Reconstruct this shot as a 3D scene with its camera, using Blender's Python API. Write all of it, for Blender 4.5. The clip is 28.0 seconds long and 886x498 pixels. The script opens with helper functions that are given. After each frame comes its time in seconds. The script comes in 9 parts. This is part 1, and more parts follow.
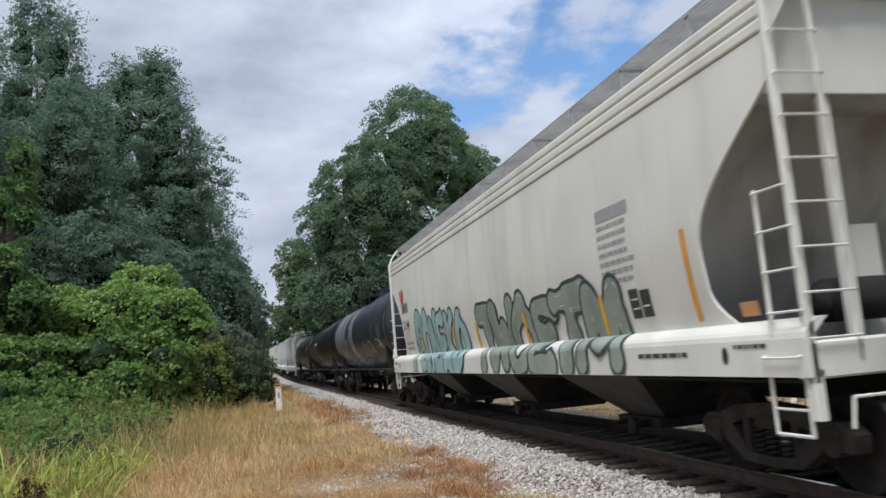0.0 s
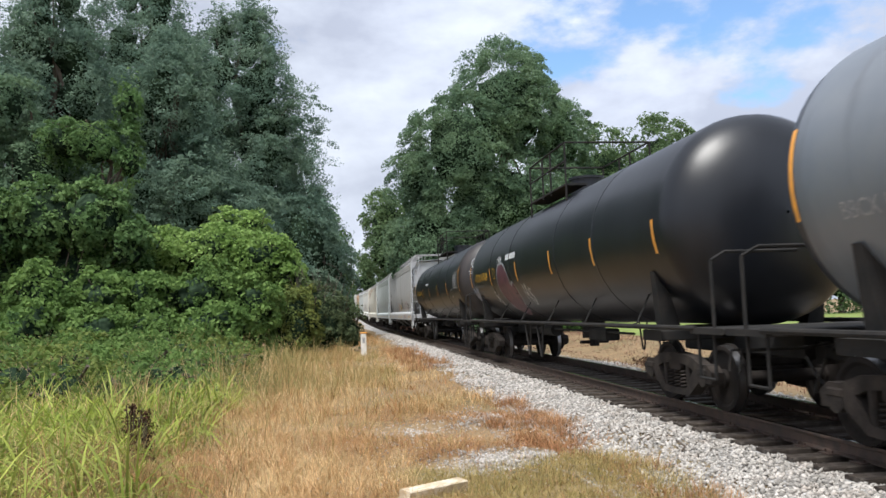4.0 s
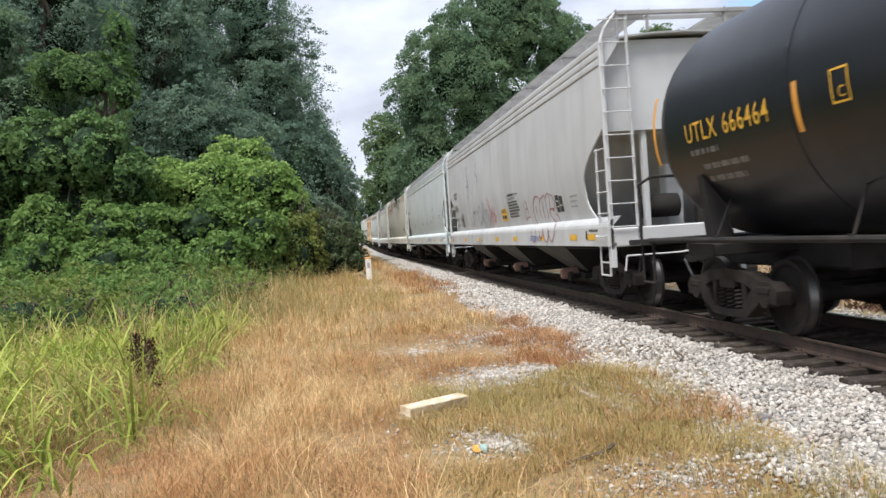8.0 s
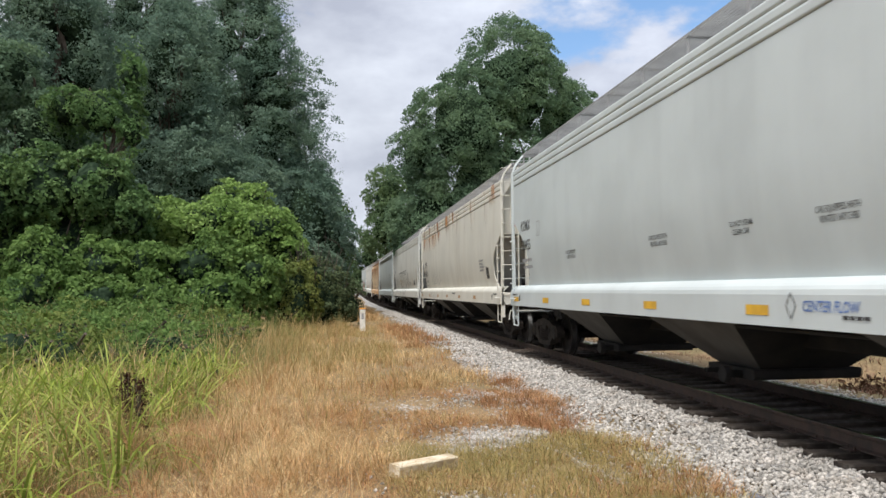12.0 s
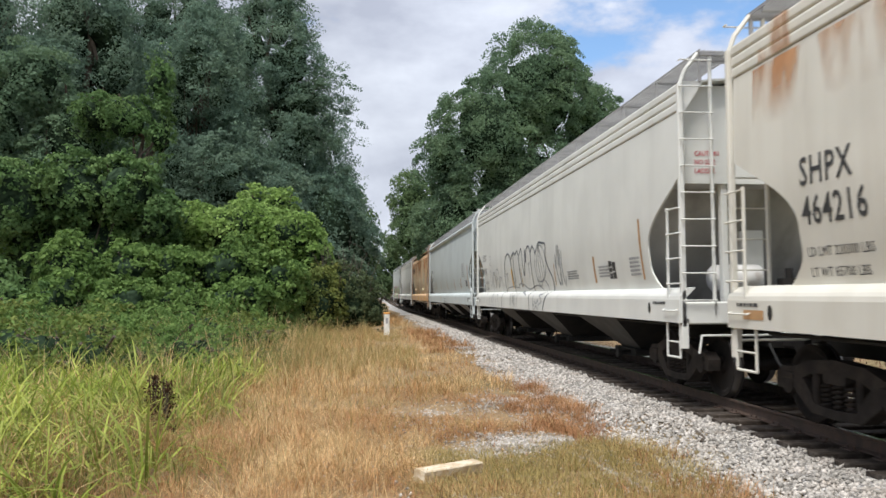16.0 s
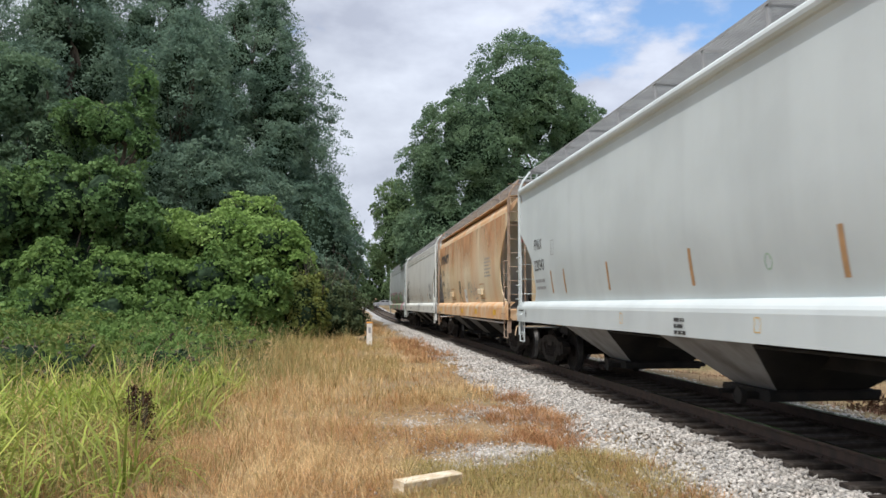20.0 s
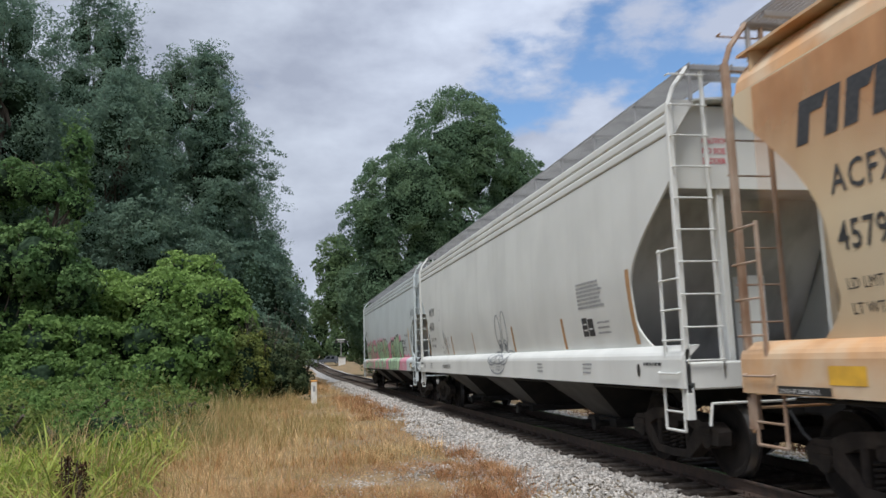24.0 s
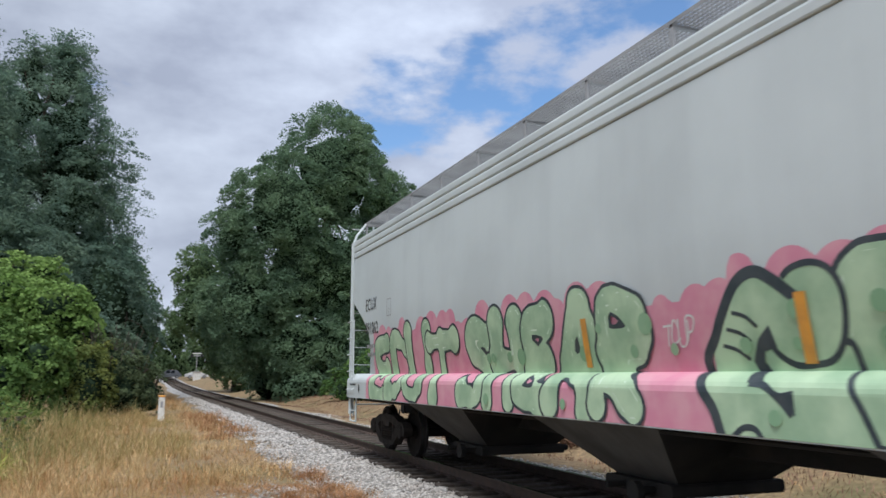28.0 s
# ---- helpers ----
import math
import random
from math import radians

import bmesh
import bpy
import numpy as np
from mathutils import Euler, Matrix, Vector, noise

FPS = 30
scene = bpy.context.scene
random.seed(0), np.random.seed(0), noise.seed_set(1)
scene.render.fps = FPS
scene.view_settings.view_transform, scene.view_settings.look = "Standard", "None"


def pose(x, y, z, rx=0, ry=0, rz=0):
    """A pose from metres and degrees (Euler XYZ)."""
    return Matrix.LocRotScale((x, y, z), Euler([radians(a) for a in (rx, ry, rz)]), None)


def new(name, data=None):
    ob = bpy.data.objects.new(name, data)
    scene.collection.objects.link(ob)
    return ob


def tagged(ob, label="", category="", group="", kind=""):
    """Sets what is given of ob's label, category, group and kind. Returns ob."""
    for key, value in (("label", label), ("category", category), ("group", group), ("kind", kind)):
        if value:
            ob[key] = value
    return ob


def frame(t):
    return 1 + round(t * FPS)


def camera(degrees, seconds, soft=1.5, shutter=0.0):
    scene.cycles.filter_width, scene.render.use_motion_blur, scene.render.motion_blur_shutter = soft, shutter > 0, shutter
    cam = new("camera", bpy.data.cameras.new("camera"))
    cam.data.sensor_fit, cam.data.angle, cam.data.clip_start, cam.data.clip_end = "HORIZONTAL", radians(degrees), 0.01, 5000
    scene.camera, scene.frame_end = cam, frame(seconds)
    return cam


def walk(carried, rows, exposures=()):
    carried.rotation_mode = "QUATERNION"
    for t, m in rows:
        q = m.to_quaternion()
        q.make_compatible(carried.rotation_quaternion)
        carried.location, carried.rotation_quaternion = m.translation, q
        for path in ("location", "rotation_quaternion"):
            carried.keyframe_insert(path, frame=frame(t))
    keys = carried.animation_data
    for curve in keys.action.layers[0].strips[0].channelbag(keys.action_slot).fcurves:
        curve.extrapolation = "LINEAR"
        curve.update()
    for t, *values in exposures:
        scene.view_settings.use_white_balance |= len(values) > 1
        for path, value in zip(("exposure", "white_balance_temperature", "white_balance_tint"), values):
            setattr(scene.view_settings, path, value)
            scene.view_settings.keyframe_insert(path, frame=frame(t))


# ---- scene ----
cam = camera(59.45, 28.0, soft=1.5, shutter=0.2)
EYE = [
    (0.0, -0.005, -0.033, 1.541, -14.49, 7.71, -4.75),
    (0.5, 0.006, -0.044, 1.533, -12.53, 6.68, -4.93),
    (1.0, -0.002, -0.025, 1.538, -9.61, 5.87, -4.58),
    (1.5, -0.002, -0.002, 1.528, -7.46, 5.11, -4.39),
    (2.0, -0.058, -0.013, 1.531, -5.64, 5.26, -4.67),
    (2.5, -0.039, -0.014, 1.550, -5.65, 5.81, -4.33),
    (3.0, -0.054, -0.011, 1.536, -7.01, 5.15, -2.73),
    (3.5, -0.076, -0.008, 1.527, -7.52, 5.06, -1.85),
    (5.5, -0.008, 0.032, 1.480, -10.23, 1.90, -3.22),
    (6.0, 0.061, 0.032, 1.463, -9.45, 1.37, -1.82),
    (6.5, 0.082, 0.066, 1.455, -8.17, 0.72, -1.54),
    (7.0, 0.067, 0.061, 1.461, -7.71, 0.03, -2.32),
    (7.5, 0.061, 0.046, 1.464, -7.58, -0.58, -3.62),
    (8.0, 0.045, 0.044, 1.468, -7.37, -0.97, -3.88),
    (8.5, 0.031, 0.032, 1.483, -7.58, -0.18, -2.18),
    (9.0, 0.014, -0.006, 1.498, -8.40, 2.67, -0.92),
    (9.5, -0.005, 0.011, 1.508, -9.27, 4.16, -0.34),
    (10.0, -0.019, 0.009, 1.510, -9.20, 3.69, -0.01),
    (10.5, -0.018, 0.025, 1.503, -8.50, 3.25, -0.31),
    (11.0, -0.016, 0.021, 1.504, -8.15, 3.19, -0.47),
    (11.5, -0.005, 0.023, 1.501, -7.82, 3.20, -0.59),
    (12.0, -0.008, 0.023, 1.503, -7.83, 3.04, -0.48),
    (12.5, -0.007, 0.030, 1.496, -7.59, 2.47, -0.31),
    (14.5, -0.014, 0.032, 1.506, -6.37, 3.12, -0.74),
    (15.0, -0.012, 0.033, 1.507, -6.23, 2.97, -0.86),
    (15.5, -0.025, 0.020, 1.511, -5.99, 2.91, -0.27),
    (16.0, -0.026, 0.027, 1.504, -6.07, 3.41, -0.18),
    (16.5, -0.030, 0.018, 1.510, -6.18, 3.97, -0.48),
    (17.0, -0.035, -0.005, 1.516, -6.24, 3.97, -0.51),
    (17.5, -0.021, 0.003, 1.516, -6.26, 4.10, -1.23),
    (18.0, -0.011, -0.000, 1.511, -6.90, 4.04, -1.23),
    (18.5, 0.008, -0.005, 1.513, -7.18, 3.57, -0.57),
    (19.0, 0.008, -0.011, 1.516, -7.13, 3.59, -0.24),
    (19.5, -0.000, -0.013, 1.518, -7.12, 3.79, -0.01),
    (20.0, 0.001, -0.030, 1.525, -7.25, 4.09, 0.08),
    (20.5, -0.026, -0.057, 1.515, -7.64, 4.59, -0.02),
    (22.5, -0.024, -0.035, 1.531, -9.18, 5.74, -2.03),
    (23.0, -0.021, -0.054, 1.547, -9.86, 6.61, -2.10),
    (23.5, -0.024, -0.039, 1.556, -10.90, 7.81, -1.95),
    (24.0, -0.030, -0.026, 1.540, -11.54, 7.98, -1.80),
    (24.5, -0.026, -0.012, 1.541, -12.27, 8.12, -2.09),
    (25.0, -0.026, -0.018, 1.540, -12.63, 8.19, -1.95),
    (25.5, -0.025, -0.015, 1.539, -12.67, 8.03, -1.20),
    (26.0, 0.022, -0.011, 1.527, -13.81, 8.05, -0.30),
    (26.5, 0.060, -0.003, 1.524, -15.15, 8.25, -0.20),
    (27.0, 0.055, -0.032, 1.523, -15.60, 8.46, -0.36),
    (27.5, 0.088, -0.024, 1.540, -16.63, 8.88, -0.34),
    (28.0, 0.111, -0.030, 1.557, -21.26, 9.31, 0.11)
]


def view(x, y, z, yaw, pitch, roll):
    return pose(x, y, z, 90 + pitch, 0, yaw) @ pose(0, 0, 0, 0, 0, roll)


walk(cam, [(r[0], view(*r[1:])) for r in EYE],
     exposures=[(0.0, 0.12, 6150, 10), (1.0, 0.28, 6350, 10), (2.0, 0.54, 6380, 10), (3.5, 0.5, 6350, 10), (5.5, 0.64, 6420, 10), (7.0, 0.66, 6420, 10), (8.5, 0.60, 6450, 10),
                (9.5, 0.16, 6350, 10), (11.0, 0.25, 6450, 10), (12.5, 0.34, 6550, 10), (15.0, 0.36, 6500, 10), (20.5, 0.33, 6400, 10), (23.0, 0.10, 6250, 10), (24.0, -0.02, 6200, 10),
                (25.0, -0.08, 6120, 10), (26.0, 0.08, 6120, 10), (27.0, 0.15, 6080, 10), (28.0, 0.04, 6050, 10)])

# ---- world and sun: bright broken overcast ----
SUN_EL, SUN_AZ = 64.0, 215.0


def build_world():
    w = bpy.data.worlds.new("sky")
    scene.world = w
    w.use_nodes = True
    nt = w.node_tree
    nt.nodes.clear()
    N, L = nt.nodes.new, nt.links.new
    out, bg = N("ShaderNodeOutputWorld"), N("ShaderNodeBackground")
    sky = N("ShaderNodeTexSky")
    sky.sky_type, sky.sun_disc = "NISHITA", False
    sky.sun_elevation, sky.sun_rotation = radians(SUN_EL), radians(SUN_AZ)
    co, mp = N("ShaderNodeTexCoord"), N("ShaderNodeMapping")
    mp.inputs["Scale"].default_value = (1.0, 1.0, 1.9)
    n1, n2, n3 = N("ShaderNodeTexNoise"), N("ShaderNodeTexNoise"), N("ShaderNodeTexNoise")
    for n, s, d in ((n1, 3.1, 9), (n2, 1.7, 6), (n3, 6.5, 9)):
        n.inputs["Scale"].default_value, n.inputs["Detail"].default_value = s, d
        n.inputs["Roughness"].default_value = 0.55
        L(mp.outputs["Vector"], n.inputs["Vector"])
    L(co.outputs["Generated"], mp.inputs["Vector"])
    mp.inputs["Location"].default_value = (0.35, 0.1, 0.2)
    # the blue opening lies low over the track, to the right of its line
    dist = N("ShaderNodeVectorMath")
    dist.operation = "DISTANCE"
    dist.inputs[1].default_value = (0.41, 0.83, 0.39 * 2.2)
    wide = N("ShaderNodeMapping")
    wide.inputs["Scale"].default_value = (1.0, 1.0, 2.2)
    L(co.outputs["Generated"], wide.inputs["Vector"])
    L(wide.outputs["Vector"], dist.inputs[0])
    near = N("ShaderNodeMapRange")
    near.inputs["From Min"].default_value, near.inputs["From Max"].default_value = 0.05, 0.42
    near.inputs["To Min"].default_value, near.inputs["To Max"].default_value = -0.055, 0.15
    L(dist.outputs["Value"], near.inputs["Value"])
    add = N("ShaderNodeMath")
    add.operation = "ADD"
    both = N("ShaderNodeMix")
    both.inputs["Factor"].default_value = 0.5
    L(n1.outputs["Fac"], both.inputs[2])
    L(n3.outputs["Fac"], both.inputs[3])
    L(both.outputs[0], add.inputs[0])
    L(near.outputs["Result"], add.inputs[1])
    cover = N("ShaderNodeMapRange")
    cover.interpolation_type = "SMOOTHSTEP"
    cover.inputs["From Min"].default_value, cover.inputs["From Max"].default_value = 0.42, 0.52
    L(add.outputs[0], cover.inputs["Value"])
    shade = N("ShaderNodeValToRGB")
    shade.color_ramp.elements[0].position, shade.color_ramp.elements[0].color = 0.42, (3.5, 3.8, 4.6, 1)
    shade.color_ramp.elements[1].position, shade.color_ramp.elements[1].color = 0.70, (7.7, 8.2, 9.0, 1)
    mixn = N("ShaderNodeMath")
    mixn.operation = "MULTIPLY_ADD"
    mixn.inputs[1].default_value = 0.35
    L(n3.outputs["Fac"], mixn.inputs[0])
    half = N("ShaderNodeMath")
    half.operation = "MULTIPLY"
    half.inputs[1].default_value = 0.65
    L(n2.outputs["Fac"], half.inputs[0])
    L(half.outputs[0], mixn.inputs[2])
    L(mixn.outputs[0], shade.inputs["Fac"])
    blue = N("ShaderNodeMix")
    blue.data_type, blue.blend_type = "RGBA", "MULTIPLY"
    blue.inputs["Factor"].default_value = 1.0
    L(sky.outputs["Color"], blue.inputs[6])
    blue.inputs[7].default_value = (1.05, 1.2, 1.3, 1)
    mix = N("ShaderNodeMix")
    mix.data_type = "RGBA"
    L(cover.outputs["Result"], mix.inputs["Factor"])
    L(blue.outputs[2], mix.inputs[6])
    # sunlit cloud round the opening is brighter than the grey deck
    lit, glare = N("ShaderNodeMapRange"), N("ShaderNodeVectorMath")
    lit.inputs["From Min"].default_value, lit.inputs["From Max"].default_value = 0.12, 0.55
    lit.inputs["To Min"].default_value, lit.inputs["To Max"].default_value = 1.15, 0.80
    glare.operation = "SCALE"
    L(dist.outputs["Value"], lit.inputs["Value"])
    L(shade.outputs["Color"], glare.inputs[0])
    L(lit.outputs["Result"], glare.inputs["Scale"])
    L(glare.outputs["Vector"], mix.inputs[7])
    L(mix.outputs[2], bg.inputs["Color"])
    bg.inputs["Strength"].default_value = 0.130
    L(bg.outputs["Background"], out.inputs["Surface"])


build_world()
sun = new("sun", bpy.data.lights.new("sun", "SUN"))
sun.data.energy, sun.data.angle, sun.data.color = 3.45, radians(22), (1.0, 0.965, 0.91)
sun.matrix_world = pose(0, 0, 60, 90 - SUN_EL, 0, -SUN_AZ + 180)
scene.view_settings.exposure = 0.0


# ---- materials ----
def mat(name, a, b=None, rough=0.6, metal=0.0, scale=2.0, stretch=(1, 1, 1), lo=0.4, hi=0.62, dirt=None, dscale=1.0,
        dstretch=(1, 1, 1), damount=0.6, dlo=0.5, dhi=0.7, bump=0.15, bscale=30.0, vary=0.0, island=0.0, sheen=0.0, trans=0.0):
    """Two colours mixed by noise, stains of a third, fine relief; object space, metres."""
    m = bpy.data.materials.new(name)
    m.use_nodes = True
    nt = m.node_tree
    N, L = nt.nodes.new, nt.links.new
    p = nt.nodes["Principled BSDF"]
    p.inputs["Roughness"].default_value, p.inputs["Metallic"].default_value = rough, metal
    co = N("ShaderNodeTexCoord")
    b = b or tuple(min(1, c * 0.75) for c in a)

    def cloud(sc, st, lo_, hi_, detail=6):
        mp, nz, rg = N("ShaderNodeMapping"), N("ShaderNodeTexNoise"), N("ShaderNodeMapRange")
        mp.inputs["Scale"].default_value = st
        nz.inputs["Scale"].default_value, nz.inputs["Detail"].default_value = sc, detail
        rg.inputs["From Min"].default_value, rg.inputs["From Max"].default_value = lo_, hi_
        L(co.outputs["Object"], mp.inputs["Vector"])
        L(mp.outputs["Vector"], nz.inputs["Vector"])
        L(nz.outputs["Fac"], rg.inputs["Value"])
        return rg.outputs["Result"]

    def blend(f, c0, c1):
        mx = N("ShaderNodeMix")
        mx.data_type = "RGBA"
        for k, v in ((0, f), (6, c0), (7, c1)):
            if isinstance(v, (tuple, float)):
                mx.inputs[k].default_value = (*v, 1) if isinstance(v, tuple) else v
            else:
                L(v, mx.inputs[k])
        return mx.outputs[2]
    col = blend(cloud(scale, stretch, lo, hi), tuple(a), tuple(b))
    if dirt:
        mu = N("ShaderNodeMath")
        mu.operation = "MULTIPLY"
        mu.inputs[1].default_value = damount
        L(cloud(dscale, dstretch, dlo, dhi), mu.inputs[0])
        col = blend(mu.outputs[0], col, tuple(dirt))
    if vary or island:
        hv = N("ShaderNodeHueSaturation")
        rg = N("ShaderNodeMapRange")
        k = vary or island
        rg.inputs["To Min"].default_value, rg.inputs["To Max"].default_value = 1 - k, 1 + k
        src = N("ShaderNodeObjectInfo").outputs["Random"] if vary else N("ShaderNodeNewGeometry").outputs["Random Per Island"]
        L(src, rg.inputs["Value"])
        L(rg.outputs["Result"], hv.inputs["Value"])
        L(col, hv.inputs["Color"])
        if island:
            rh = N("ShaderNodeMapRange")
            rh.inputs["To Min"].default_value, rh.inputs["To Max"].default_value = 0.5 + 0.025 * k, 0.5 - 0.025 * k
            L(src, rh.inputs["Value"])
            L(rh.outputs["Result"], hv.inputs["Hue"])
        col = hv.outputs["Color"]
    L(col, p.inputs["Base Color"])
    if bump:
        bp, nz = N("ShaderNodeBump"), N("ShaderNodeTexNoise")
        nz.inputs["Scale"].default_value, nz.inputs["Detail"].default_value = bscale, 4
        L(co.outputs["Object"], nz.inputs["Vector"])
        bp.inputs["Strength"].default_value, bp.inputs["Distance"].default_value = bump, 0.02
        L(nz.outputs["Fac"], bp.inputs["Height"])
        L(bp.outputs["Normal"], p.inputs["Normal"])
    if trans:
        p.inputs["Transmission Weight"].default_value = trans
    return m


PAINT_DIRT = (0.16, 0.15, 0.14)


def paint(name, a, amount=0.35, dirt=PAINT_DIRT, rough=0.5, dlo=0.48, dhi=0.75, **k):
    """Old car paint: faded, with soft streaks that run down the sheet."""
    return mat(name, tuple(c * 1.08 for c in a), tuple(c * 0.98 for c in a), rough=rough, scale=0.7, dirt=dirt, dscale=1.4, dstretch=(1, 1.6, 0.16),
               damount=amount * 0.5, dlo=dlo, dhi=dhi, bump=0.05, bscale=9, **k)


